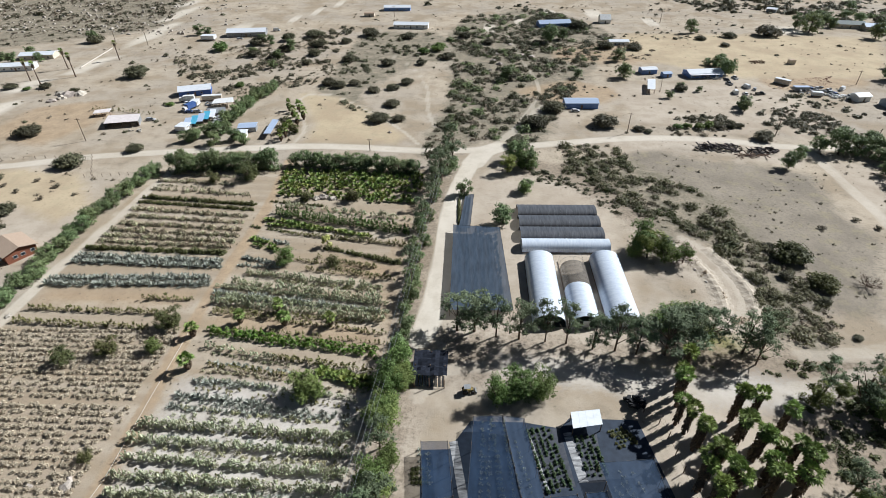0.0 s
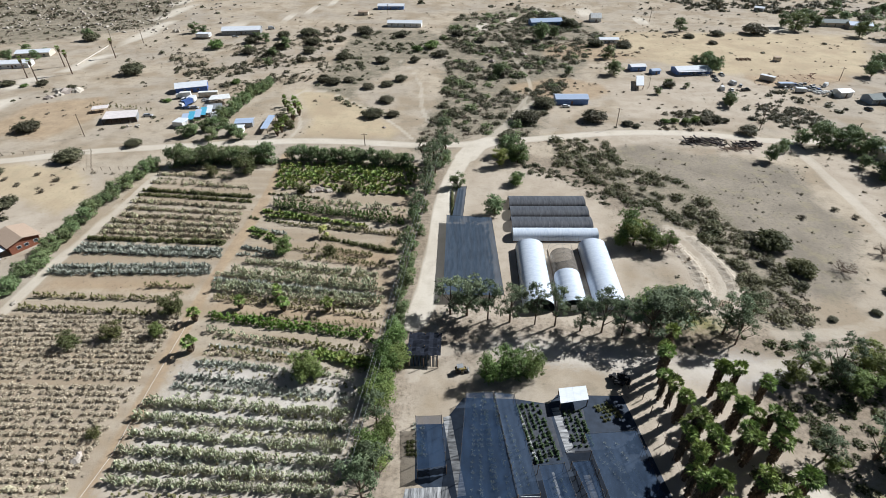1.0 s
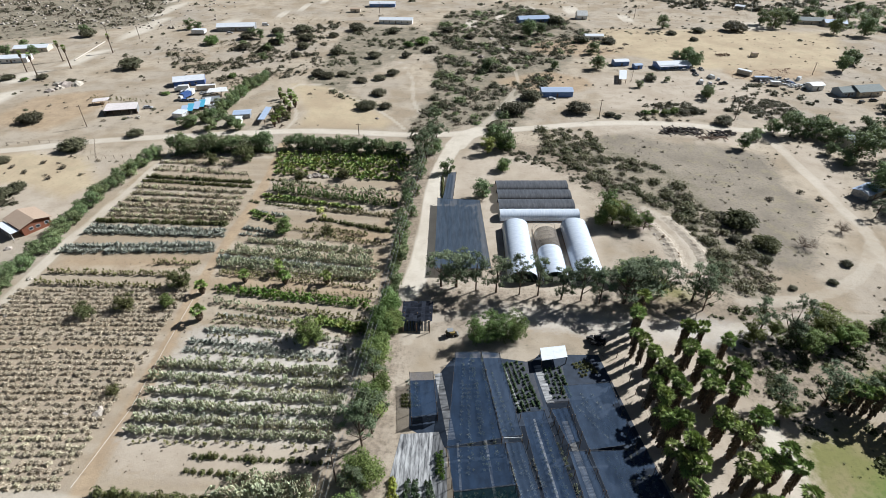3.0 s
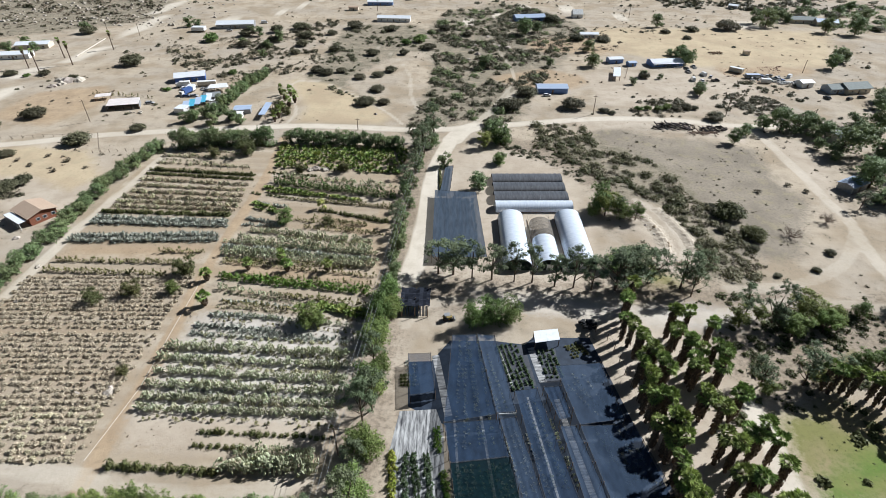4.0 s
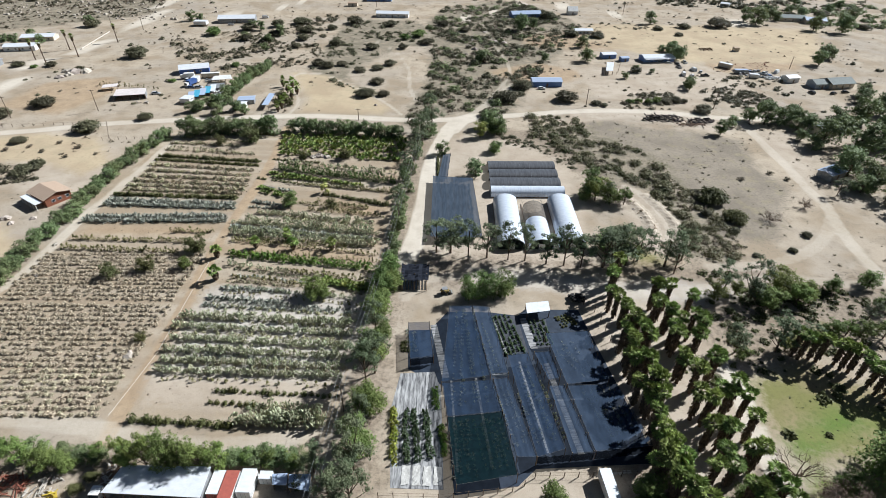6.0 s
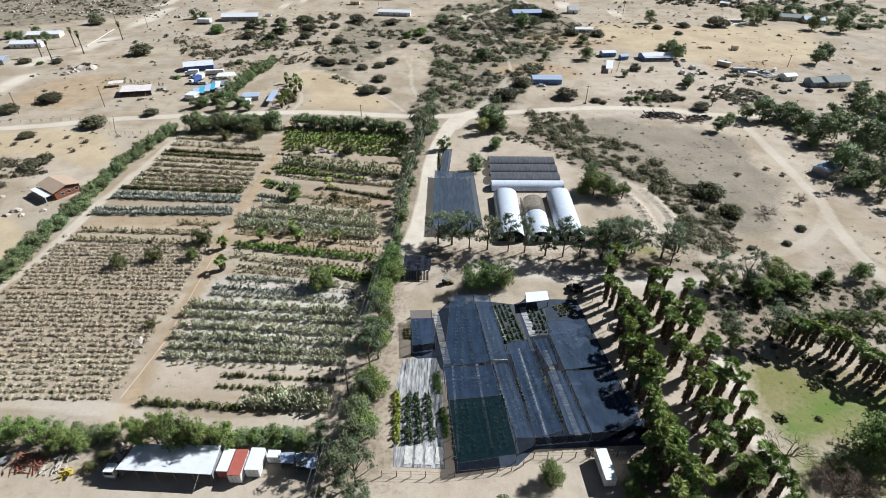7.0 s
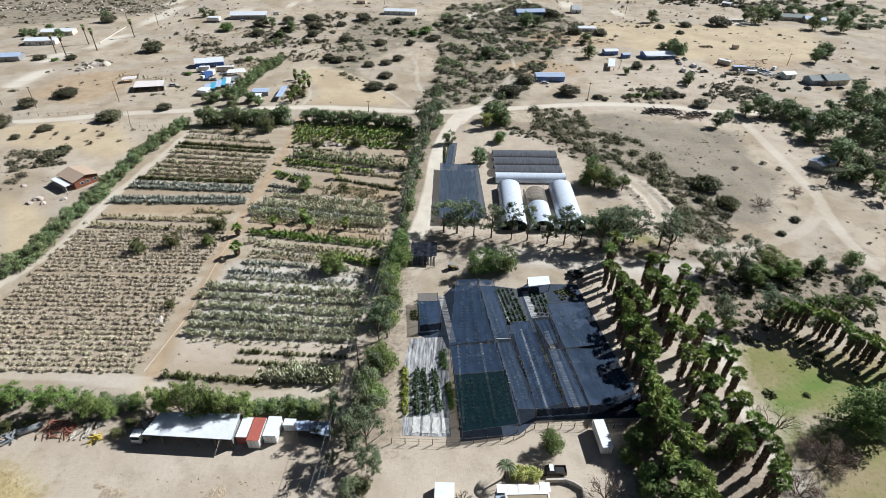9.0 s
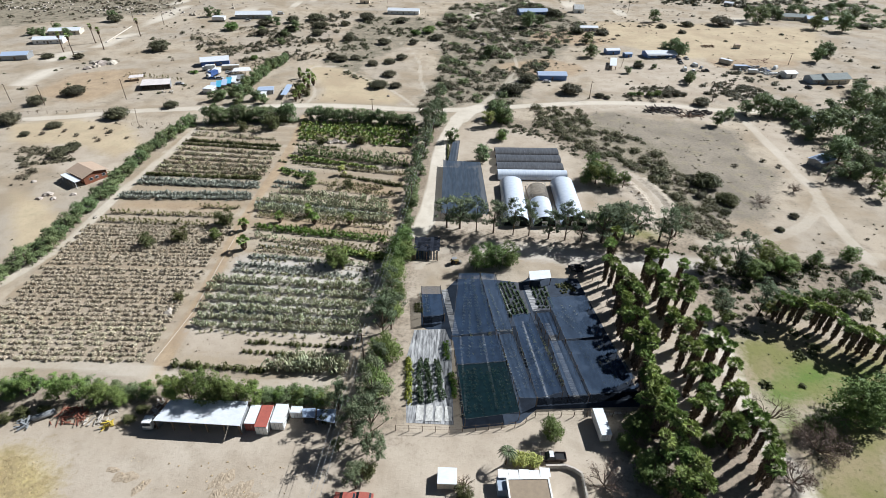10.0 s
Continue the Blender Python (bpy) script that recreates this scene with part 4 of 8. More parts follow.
# ---- scattered shrubs ----
for grp in ([(-206.2, 317.4, 7.8), (-247.8, 293.2, 3.7), (-220.3, 209.9, 4.8), (-209.3, 225.6, 5.6), (-216.0, 184.7, 5.5), (-192.4, 181.4, 3.3), (-169.5, 195.4, 6.2), (-149.4, 211.0, 3.6), (-178.0, 378.9, 6.2), (-279.1, 395.6, 6.4), (-314.6, 351.1, 4.2), (-225.2, 286.2, 3.3), (-256.2, 289.8, 2.2), (-267.3, 291.4, 3.7), (-199.5, 170.9, 2.1), (-170.1, 151.6, 4.4), (-168.7, 157.5, 3.5), (-148.8, 363.9, 4.7), (-156.0, 394.5, 6.4), (-132.6, 360.4, 5.1), (-131.0, 378.1, 5.3), (-136.2, 406.5, 5.6), (-120.2, 418.6, 6.7)],
            [(-106.5, 368.1, 5.2), (-107.8, 346.3, 4.1), (-109.0, 389.7, 6.3), (-93.0, 401.0, 4.6), (-78.5, 357.2, 3.4), (-80.1, 353.8, 5.0), (-53.9, 346.6, 4.5), (-77.8, 423.1, 6.7), (-48.2, 415.7, 5.7), (-33.3, 375.3, 3.9), (-22.7, 383.5, 5.3), (-15.3, 363.3, 5.1), (-37.1, 309.1, 4.2), (-54.9, 294.6, 3.7), (-44.4, 299.3, 3.7), (-41.3, 272.2, 4.2), (-45.5, 250.7, 5.3), (-35.6, 251.5, 3.3), (-82.9, 305.0, 4.5), (-76.6, 301.7, 4.5), (-68.0, 306.4, 3.4), (-32.1, 348.7, 3.7)],
            [(23.5, 321.2, 5.5), (31.6, 247.0, 6.5), (22.3, 223.7, 4.9), (43.4, 268.2, 5.5), (66.0, 249.6, 6.5), (81.2, 244.1, 2.6), (85.4, 241.7, 2.2), (119.5, 303.3, 3.7), (135.8, 236.5, 5.0), (169.0, 417.9, 3.8), (193.0, 426.3, 4.8), (179.4, 399.8, 3.6), (224.4, 433.7, 8.7)],
            [(347.8, 436.0, 4.8), (335.2, 478.6, 6.3), (305.2, 475.3, 5.2), (97.0, 131.0, 2.2), (99.0, 147.0, 2.0), (102.7, 119.5, 1.9), (127.0, 117.6, 1.7), (103.8, 105.0, 1.4), (117.3, 108.3, 1.4), (84.4, 451.5, 7.0), (66.6, 473.3, 7.3), (71.5, 428.2, 4.8), (93.9, 391.4, 5.4), (113.7, 389.7, 5.4), (-5.6, 420.2, 4.8), (13.2, 402.1, 4.6), (-134.6, 300.5, 3.0), (-160.7, 267.9, 2.1)]):
    for x, y, r in grp:
        put(random.choice(GREENS if random.random() < 0.12 and y > 215 else CHAPS), at(x, y, r * 1.1, r * random.uniform(0.85, 1.15)))

for x, y, r in [(-192.5, 172.9, 1.8), (-184.3, 176.6, 1.6), (-173.8, 181.3, 1.6), (-162.6, 176.7, 1.8), (-151.6, 171.0, 1.3), (-178.9, 140.2, 1.9), (-171.2, 135.6, 1.6), (-173.5, 130.7, 1.8), (-163.0, 167.2, 1.5), (-175.7, 172.0, 1.6), (141.7, 160.0, 1.5), (137.3, 165.2, 1.5), (122.2, 158.9, 1.7)]:
    put(random.choice(SAGES), at(x, y, r, r * random.uniform(0.8, 1.1)))


def scatter(name, poly, count, material, lo, hi, leaves, size, label, category="scrub", flat=0.7, sown=0, apart=0.0):
    """Many small shrubs over a stretch of land, joined into one."""
    rng = np.random.default_rng(sown + count)
    xs, ys = np.array(poly).T
    X2, Y2 = rng.uniform(xs.min(), xs.max(), (1, count * 6)), rng.uniform(ys.min(), ys.max(), (1, count * 6))
    ok = inside(X2, Y2, poly) > 0.9
    clump = np.sin(X2 * 0.11 + 3 * np.sin(Y2 * 0.05)) + np.cos(Y2 * 0.13 + 2 * np.sin(X2 * 0.07)) + rng.normal(0, 0.8, X2.shape)
    ok &= clump > -0.4
    for nm, w, pts in ROADS:
        ok &= near_line(X2, Y2, pts, w) < 0.3
    X2, Y2 = X2[ok], Y2[ok]
    r = lo + (hi - lo) * rng.uniform(0, 1, len(X2)) ** (1.4 if apart else 2.2)
    if apart:
        keep = []
        for i in range(len(X2)):
            if len(keep) < count and all((X2[i] - X2[j]) ** 2 + (Y2[i] - Y2[j]) ** 2 > (apart * (r[i] + r[j])) ** 2 for j in keep):
                keep.append(i)
        X2, Y2, r = X2[keep], Y2[keep], r[keep]
    X2, Y2, r = X2[:count], Y2[:count], r[:count]
    n = len(X2)
    d = rng.normal(size=(n, leaves, 3))
    d /= np.linalg.norm(d, axis=2)[..., None]
    d[..., 2] = np.abs(d[..., 2])
    rad = rng.uniform(0.45, 1, (n, leaves)) * (1 + 0.35 * np.sin(3 * d[..., 0] + X2[:, None]) * np.sin(4 * d[..., 1] + Y2[:, None]))
    c = np.stack([X2, Y2, np.zeros(n)], 1)[:, None] + d * (rad * r[:, None])[..., None] * np.array([1, 1, flat])
    up = d.reshape(-1, 3)
    s = size * np.repeat(r, leaves)
    v = blades(c.reshape(-1, 3), up, 1.0, rng).reshape(-1, 3, 3)
    mid = c.reshape(-1, 1, 3)
    v = mid + (v - mid) * s[:, None, None]
    return single(name, leaf_shape(v.reshape(-1, 3)), material, label, category, kind="stuff")


SLOPE = [(39.7, 224.8), (72.5, 230.0), (68.4, 197.2), (92.4, 185.0), (95.0, 161.8), (86.8, 136.7), (99.3, 123.5), (94.9, 113.1), (83.4, 116.6), (82.1, 137.9), (71.9, 159.7), (61.0, 162.9), (53.6, 180.1), (39.7, 197.0)]
scatter("chaparral", SLOPE, 240, LEAF_SLOPE, 1.4, 4.4, 400, 0.095, "olive-brown chaparral mounds on a dry slope", apart=0.78)
scatter("chaparral", SCRUB[0], 560, LEAF_CHAP, 1.0, 4.2, 200, 0.13, "dark chaparral and brush filling a dry wash", sown=1, apart=0.6)
scatter("green_brush", SCRUB[0], 150, LEAF_HEDGE, 1.6, 4.6, 200, 0.13, "green shrubs and small trees along a dry wash", sown=30)
scatter("scrub", SCRUB[0], 1500, LEAF_SAGE, 0.5, 1.8, 36, 0.25, "dry tan brush filling a wash", sown=2)
scatter("chaparral", SCRUB[2], 160, LEAF_CHAP, 0.8, 3.0, 90, 0.2, "dark chaparral on a low knoll", sown=3)
scatter("chaparral", SCRUB[3], 900, LEAF_CHAP, 0.7, 2.6, 40, 0.3, "dark brush on a rocky hillside", sown=4)
scatter("scrub", [(-188.5, 323.8), (-121.4, 427.8), (-92.9, 467.8), (-90.9, 305.6), (-130.4, 284.4)], 320, LEAF_CHAP, 0.7, 2.8, 70, 0.24, "mixed brush between dirt roads", sown=5)
scatter("scrub", [(-420, 120), (-140, 60), (-140, 200), (-60, 215), (-40, 560), (-420, 560)], 900, LEAF_SAGE, 0.25, 1.3, 16, 0.42, "sparse dry tan scrub on open land", sown=6)
scatter("scrub", [(40, 235), (330, 150), (330, 560), (-40, 560), (-20, 250)], 900, LEAF_SAGE, 0.25, 1.3, 16, 0.42, "sparse dry tan scrub on open land", sown=7)
scatter("scrub", [(55, 110), (200, 60), (200, 230), (20, 230), (50, 160)], 600, LEAF_SAGE, 0.2, 0.9, 16, 0.42, "sparse dry tan scrub on a slope", sown=8)
scatter("chaparral", [(40, 240), (330, 160), (330, 560), (-40, 560)], 130, LEAF_CHAP, 0.6, 2.4, 60, 0.30, "dark brush dotted over open land", sown=9)
scatter("chaparral", [(-420, 130), (-150, 70), (-150, 215), (-60, 230), (-80, 560), (-420, 560)], 130, LEAF_CHAP, 0.6, 2.2, 60, 0.30, "dark brush dotted over open land", sown=10)
scatter("chaparral", [(60, 30), (170, 20), (170, 100), (60, 100)], 140, LEAF_OLIVE, 0.4, 2.0, 60, 0.30, "olive brush below the palm grove", sown=11)
scatter("far_scrub", [(-900, 480), (1000, 480), (1500, 1600), (-1500, 1600)], 1600, LEAF_CHAP, 1.0, 4.0, 20, 0.5, "dark brush on far hills", sown=12)
ALL_WILD = [(-420, 40), (-140, 30), (-138, 205), (0, 215), (60, 235), (60, 100), (170, -20), (420, 60), (420, 600), (-420, 600)]
scatter("dry_weeds", ALL_WILD, 2600, LEAF_SAGE, 0.12, 0.5, 7, 0.6, "small dry weeds dotted over sandy land", "weeds", sown=20)
scatter("dark_weeds", ALL_WILD, 1000, LEAF_CHAP, 0.15, 0.6, 8, 0.6, "small dark weeds dotted over sandy land", "weeds", sown=21)
scatter("field_weeds", [(-130, 38), (-20, 38), (-14, 196), (-130, 196)], 1500, LEAF_SAGE, 0.1, 0.35, 6, 0.6, "small weeds between crop rows", "weeds", sown=22)
scatter("yard_weeds", [(-160, -30), (-20, -30), (-24, 12), (-160, 12)], 900, STRAWBLADE, 0.08, 0.3, 7, 0.5, "dry weeds in a sandy yard", "weeds", sown=23)
scatter("straw_grass", [(-99.8, 10.4), (-85.1, 12.4), (-76.4, 6.1), (-71.4, -7.2), (-88.0, -7.9)], 2200, STRAWBLADE, 0.08, 0.22, 8, 0.5, "pale dry grass beside the yard", "grass", flat=0.4, sown=24)
scatter("grove_brush", [(58.3, 97.3), (102.0, 96.3), (118.2, 87.6), (140.3, 85.8), (120.1, 54.4), (78.0, 52.4), (77.4, 71.4)], 260, LEAF_OLIVE, 0.4, 2.2, 90, 0.19, "olive brush under the grove trees", sown=25)
scatter("chaparral", [(83.9, 142.6), (100.1, 123.6), (96.5, 110.3), (79.6, 112.9)], 46, LEAF_SLOPE, 0.9, 2.6, 220, 0.12, "olive-brown chaparral at the foot of a slope", sown=31, apart=0.9)
scatter("lawn_weeds", [(81.1, 52.5), (121.5, 56.6), (88.7, 5.6), (71.7, 4.9)], 160, LEAF_OLIVE, 0.1, 0.35, 10, 0.4, "small olive weeds on a thin lawn", "grass", sown=32)
scatter("scrub", SCRUB[3], 1500, LEAF_SAGE, 0.5, 2.0, 14, 0.42, "dry brush on a rocky hillside", sown=33)
scatter("chaparral", [(146.5, 273.9), (171.0, 283.2), (187.3, 260.1), (180.0, 242.3), (151.0, 241.1), (142.3, 251.0)], 130, LEAF_CHAP, 0.8, 2.6, 90, 0.2, "dark brush below a sandy yard", sown=34)
scatter("chaparral", [(101.0, 261.8), (132.3, 266.9), (128.1, 245.5), (95.5, 238.7)], 50, LEAF_CHAP, 0.8, 2.6, 90, 0.2, "dark brush beside a dirt road", sown=35)
scatter("rust_weeds", [(172.5, 324.4), (222.4, 335.1), (208.0, 311.4), (168.4, 304.0)], 500, LEAF_RUST, 0.2, 0.7, 9, 0.45, "rust-brown dry weeds on open land", "weeds", sown=36)
scatter("rust_weeds", [(57.0, 397.2), (167.1, 410.7), (150.2, 361.1), (54.9, 362.8)], 900, LEAF_RUST, 0.2, 0.9, 9, 0.45, "rust-brown dry weeds on open land", "weeds", sown=37)
scatter("scrub", [(-206.7, 361.2), (-121.4, 427.8), (-82.1, 327.9), (-127.1, 275.5), (-167.9, 302.6)], 700, LEAF_SAGE, 0.4, 1.6, 18, 0.35, "dry tan brush between dirt roads", sown=38)
scatter("chaparral", [(149.9, 273.3), (186.2, 310.7), (212.9, 300.6), (195.3, 260.5), (162.4, 246.7)], 90, LEAF_CHAP, 0.6, 2.4, 70, 0.24, "dark brush round a cluttered yard", sown=40)
scatter("dry_brush", [(97.3, 254.2), (130.7, 256.7), (122.8, 237.6), (92.0, 232.8)], 40, LEAF_SAGE, 1.0, 3.0, 90, 0.2, "dry brown brush beside a dirt road", sown=41)
scatter("hill_weeds", HILL[0], 130, LEAF_SAGE, 0.12, 0.55, 9, 0.5, "small dry weeds on a pale hillside", "weeds", sown=42)
scatter("scrub", [(-197.1, 157.4), (-185.0, 161.6), (-164.6, 157.1), (-154.2, 147.8), (-171.7, 141.6), (-166.4, 123.8), (-173.7, 124.8)], 130, LEAF_SAGE, 0.4, 1.7, 40, 0.27, "dry brown scrub among rocks", sown=43)
scatter("chaparral", [(-197.1, 157.4), (-164.6, 157.1), (-156.5, 147.7), (-171.7, 141.6), (-185.2, 140.8)], 40, LEAF_CHAP, 0.5, 1.8, 70, 0.24, "dark brush among rocks", sown=44)
scatter("sage_brush", SLOPE, 120, LEAF_SAGE, 0.6, 2.0, 110, 0.17, "tan dry brush covering a slope", sown=45)
scatter("olive_brush", SLOPE, 45, LEAF_OLIVE, 1.2, 2.8, 240, 0.12, "olive brush covering a slope", sown=46)
LOWER_SLOPE = [(81.0, 167.9), (90.8, 164.0), (100.1, 146.1), (105.0, 121.2), (101.2, 103.5), (85.5, 101.9), (81.0, 116.5), (80.2, 140.6)]
scatter("chaparral", LOWER_SLOPE, 110, LEAF_SLOPE, 1.2, 3.3, 300, 0.11, "olive-brown chaparral mounds on a dry slope", sown=47, apart=0.78)
scatter("sage_brush", LOWER_SLOPE, 90, LEAF_SAGE, 0.5, 1.6, 60, 0.22, "tan dry brush covering a slope", sown=48)
scatter("bank_brush", [(20.3, 205.1), (31.1, 200.8), (44.8, 190.9), (55.4, 182.7), (57.7, 161.3), (51.3, 166.3), (41.1, 181.9), (26.1, 188.6)], 110, LEAF_CHAP, 0.5, 1.7, 90, 0.2, "brown brush along a road bank", sown=49)
scatter("far_brush", [(172.0, 539.2), (286.9, 596.9), (478.7, 624.6), (403.5, 512.4), (295.7, 498.7), (227.3, 515.4)], 260, LEAF_CHAP, 1.2, 4.5, 40, 0.34, "dark brush along a far hillside", sown=50)
scatter("far_brush", [(93.9, 407.4), (134.3, 415.8), (122.2, 362.3), (88.1, 355.5)], 50, LEAF_SAGE, 0.8, 2.8, 50, 0.3, "dry brown brush on open land", sown=51)
scatter("far_brush", [(98.9, 434.4), (180.4, 451.1), (221.2, 439.1), (190.9, 417.9), (97.5, 404.1)], 70, LEAF_CHAP, 0.6, 2.2, 40, 0.3, "dark brush along a far road", sown=52)


# ---- crop plants ----
def pads(seed, n=9, tall=1.0, wide=0.5, pad=0.2):
    """A clump of thick upright cactus pads."""
    rng = np.random.default_rng(seed)
    s = Shape()
    for i in range(n):
        a, q = rng.uniform(0, 6.283), wide * rng.uniform(0, 1) ** 0.6
        z = tall * rng.uniform(0.15, 0.85) * (1.1 - q)
        m = Matrix.Translation((q * math.cos(a), q * math.sin(a), z)) @ Euler((rng.uniform(-0.6, 0.6), rng.uniform(-0.6, 0.6), rng.uniform(0, 6.28))).to_matrix().to_4x4()
        h, w = pad * rng.uniform(1.0, 1.7), pad * rng.uniform(0.7, 1.1)
        vs = [(0, 0, -h), (w, 0, 0), (0, 0, h), (-w, 0, 0), (0, 0.06, 0), (0, -0.06, 0)]
        root = Vector((0, 0, z * 0.25))
        s.add([root + Vector((0.03, 0.03, 0)), m.translation, root - Vector((0.03, 0.03, 0))], [(0, 1, 2)])
        s.add([m @ Vector(p) for p in vs], [(0, 1, 4), (1, 2, 4), (2, 3, 4), (3, 0, 4), (1, 0, 5), (2, 1, 5), (3, 2, 5), (0, 3, 5)])
    return s


def rosette(seed, n=18, length=0.7, wide=0.09, lo=15, hi=80, droop=0.1):
    """Tapering blades that spring from one crown."""
    rng = np.random.default_rng(seed)
    s = Shape()
    for i in range(n):
        a, el = rng.uniform(0, 6.283), radians(rng.uniform(lo, hi))
        ln = length * rng.uniform(0.75, 1.15)
        o = Vector((math.cos(a) * math.cos(el), math.sin(a) * math.cos(el), math.sin(el)))
        side = Vector((-math.sin(a), math.cos(a), 0)) * wide
        mid, tip = o * ln * 0.5, o * ln - Vector((0, 0, droop * ln))
        low = Vector((0, 0, -0.03))
        s.add([side * 0.6, mid + side, tip, mid - side, -side * 0.6, mid + low], [(0, 1, 5), (1, 2, 5), (2, 3, 5), (3, 4, 5), (4, 0, 5)])
    return s


def spire(seed, n=34, tall=1.3, wide=0.42):
    """A dense upright cone of leaves."""
    rng = np.random.default_rng(seed)
    z = rng.uniform(0.05, 1, n)
    a = rng.uniform(0, 6.283, n)
    r = wide * (1.02 - z) * rng.uniform(0.7, 1.1, n)
    c = np.stack([r * np.cos(a), r * np.sin(a), z * tall], 1)
    return leaf_shape(blades(c, np.stack([np.cos(a), np.sin(a), a * 0 + 0.6], 1), 0.17, rng, lean=0.2, ratio=0.8))


def cored(s, r, h):
    """Adds the low woody heart that a plant grows from."""
    ring = [(r * math.cos(1.0472 * i), r * math.sin(1.0472 * i), 0) for i in range(6)]
    return s.add(ring + [(0, 0, h)], [(i, (i + 1) % 6, 6) for i in range(6)])


def clump(seed, n=40, wide=0.55, tall=0.6, size=0.15):
    rng = np.random.default_rng(seed)
    d = rng.normal(size=(n, 3))
    d /= np.linalg.norm(d, axis=1)[:, None]
    d[:, 2] = np.abs(d[:, 2])
    return cored(leaf_shape(blades(d * np.array([wide, wide, tall]) * rng.uniform(0.5, 1, n)[:, None], d, size, rng)), wide * 0.7, tall * 0.7)


PLANTS = {
    "cactus": ([pads(i, 20, 1.0, 0.48, 0.12) for i in range(5)], CACTUS, "row of pale green branching cactus plants in sandy soil"),
    "agave": ([rosette(i, 26, 0.74, 0.075, 10, 80) for i in range(4)], AGAVE, "row of blue-grey agave rosettes in sandy soil"),
    "tan": ([pads(10 + i, 20, 0.8, 0.5, 0.13) for i in range(3)] + [clump(i, 40, 0.5, 0.55, 0.11) for i in range(2)], TANPLANT, "row of tan and olive desert plants in sandy soil"),
    "green": ([clump(5 + i, 80, 0.6, 0.7, 0.115) for i in range(4)], LEAF_OLIVE, "row of green bushy plants in sandy soil"),
    "spire": ([spire(i) for i in range(4)], CONE, "dense row of upright dark green plants"),
    "low": ([spire(10 + i, 20, 0.7, 0.36) for i in range(4)], BROWNROW, "row of low brownish-green plants in bare soil"),
    "bright": ([spire(20 + i, 36, 0.9, 0.55) for i in range(4)], LEAF_BRIGHT, "dense row of bright green leafy plants"),
    "potted": ([clump(15 + i, 30, 0.36, 0.6, 0.17) for i in range(3)], NURSERY, "row of dark green potted plants"),
    "sapling": ([spire(40 + i, 34, 1.2, 0.36) for i in range(3)], NURSERY, "row of narrow dark green saplings"),
    "lime": ([spire(50 + i, 36, 0.9, 0.5) for i in range(3)], LEAF_LIME, "row of yellow-green leafy plants"),
    "broad": ([rosette(20 + i, 16, 1.5, 0.24, 30, 85, 0.25) for i in range(5)], LEAF_BROAD, "row of large broad-leaved green plants"),
}
PLANT_MESHES = {}
for key, (shapes, material, label) in PLANTS.items():
    PLANT_MESHES[key] = []
    for s in shapes:
        me = s.mesh(key + "_plant")
        me.materials.append(material)
        PLANT_MESHES[key].append(me)


TALL = {"tan": 1.1, "green": 1.3, "cactus": 1.2, "low": 1.2}


def crop_row(kind, step, size, x0, y0, x1, y1, gaps=0.04, jitter=0.18, name="crop_row", group="crop rows"):
    ln = math.hypot(x1 - x0, y1 - y0)
    row = thing(name, PLANTS[kind][2], "crop row", group, m=pose((x0 + x1) / 2, (y0 + y1) / 2, 0))
    for i in range(int(ln / step) + 1):
        if random.random() < gaps:
            continue
        u = (i * step) / ln - 0.5
        ob = new("plant", random.choice(PLANT_MESHES[kind]))
        ob.parent = row
        k = (1.75 if kind == "tan" else 1.5) * size * random.uniform(0.7, 1.3)
        ob.matrix_basis = pose(u * (x1 - x0) + random.gauss(0, jitter), u * (y1 - y0) + random.gauss(0, jitter), 0, 0, 0, random.uniform(0, 360)) @ Matrix.Diagonal((k, k, k * TALL.get(kind, 1.0) * random.uniform(0.8, 1.2), 1))
    return row


def joined_row(kind, step, size, x0, y0, x1, y1, gaps=0.05, jitter=0.15):
    """A long row of small plants, joined into one."""
    ln = math.hypot(x1 - x0, y1 - y0)
    s = Shape()
    for i in range(int(ln / step) + 1):
        if random.random() < gaps:
            continue
        u = i * step / ln
        k = 1.35 * size * random.uniform(0.75, 1.25)
        m = pose(x0 + u * (x1 - x0) + random.gauss(0, jitter), y0 + u * (y1 - y0) + random.gauss(0, jitter), 0, 0, 0, random.uniform(0, 360)) @ Matrix.Diagonal((k, k, k * random.uniform(0.85, 1.2), 1))
        me = random.choice(PLANT_MESHES[kind])
        s.add([m @ v.co for v in me.vertices], [tuple(p.vertices) for p in me.polygons])
    return single("crop_row", s, PLANTS[kind][1], PLANTS[kind][2], "crop row", "crop rows", kind="stuff")


WEST_ROWS = [
    ("green", 1.5, 1.3, -108.4, 196.2, -80.5, 195.2), ("tan", 1.5, 0.95, -122.5, 189.6, -94.5, 187.9), ("tan", 1.55, 1.05, -123.4, 183.5, -94.0, 181.7),
    ("tan", 1.55, 1.15, -123.2, 176.7, -84.0, 173.6), ("green", 1.4, 1.15, -123.4, 170.1, -79.0, 166.4), ("green", 1.5, 1.05, -123.6, 166.6, -78.6, 162.7),
    ("tan", 1.55, 1.15, -123.0, 161.4, -78.5, 158.0), ("tan", 1.55, 1.15, -122.6, 156.4, -78.2, 153.8), ("tan", 1.55, 1.2, -122.5, 151.6, -78.0, 149.4),
    ("tan", 1.55, 1.2, -122.9, 147.4, -77.9, 145.5), ("tan", 1.55, 1.2, -123.2, 143.8, -77.6, 142.0), ("tan", 1.55, 1.15, -123.6, 140.2, -77.8, 138.8),
    ("green", 1.5, 1.25, -125.6, 136.3, -78.0, 135.2),
]
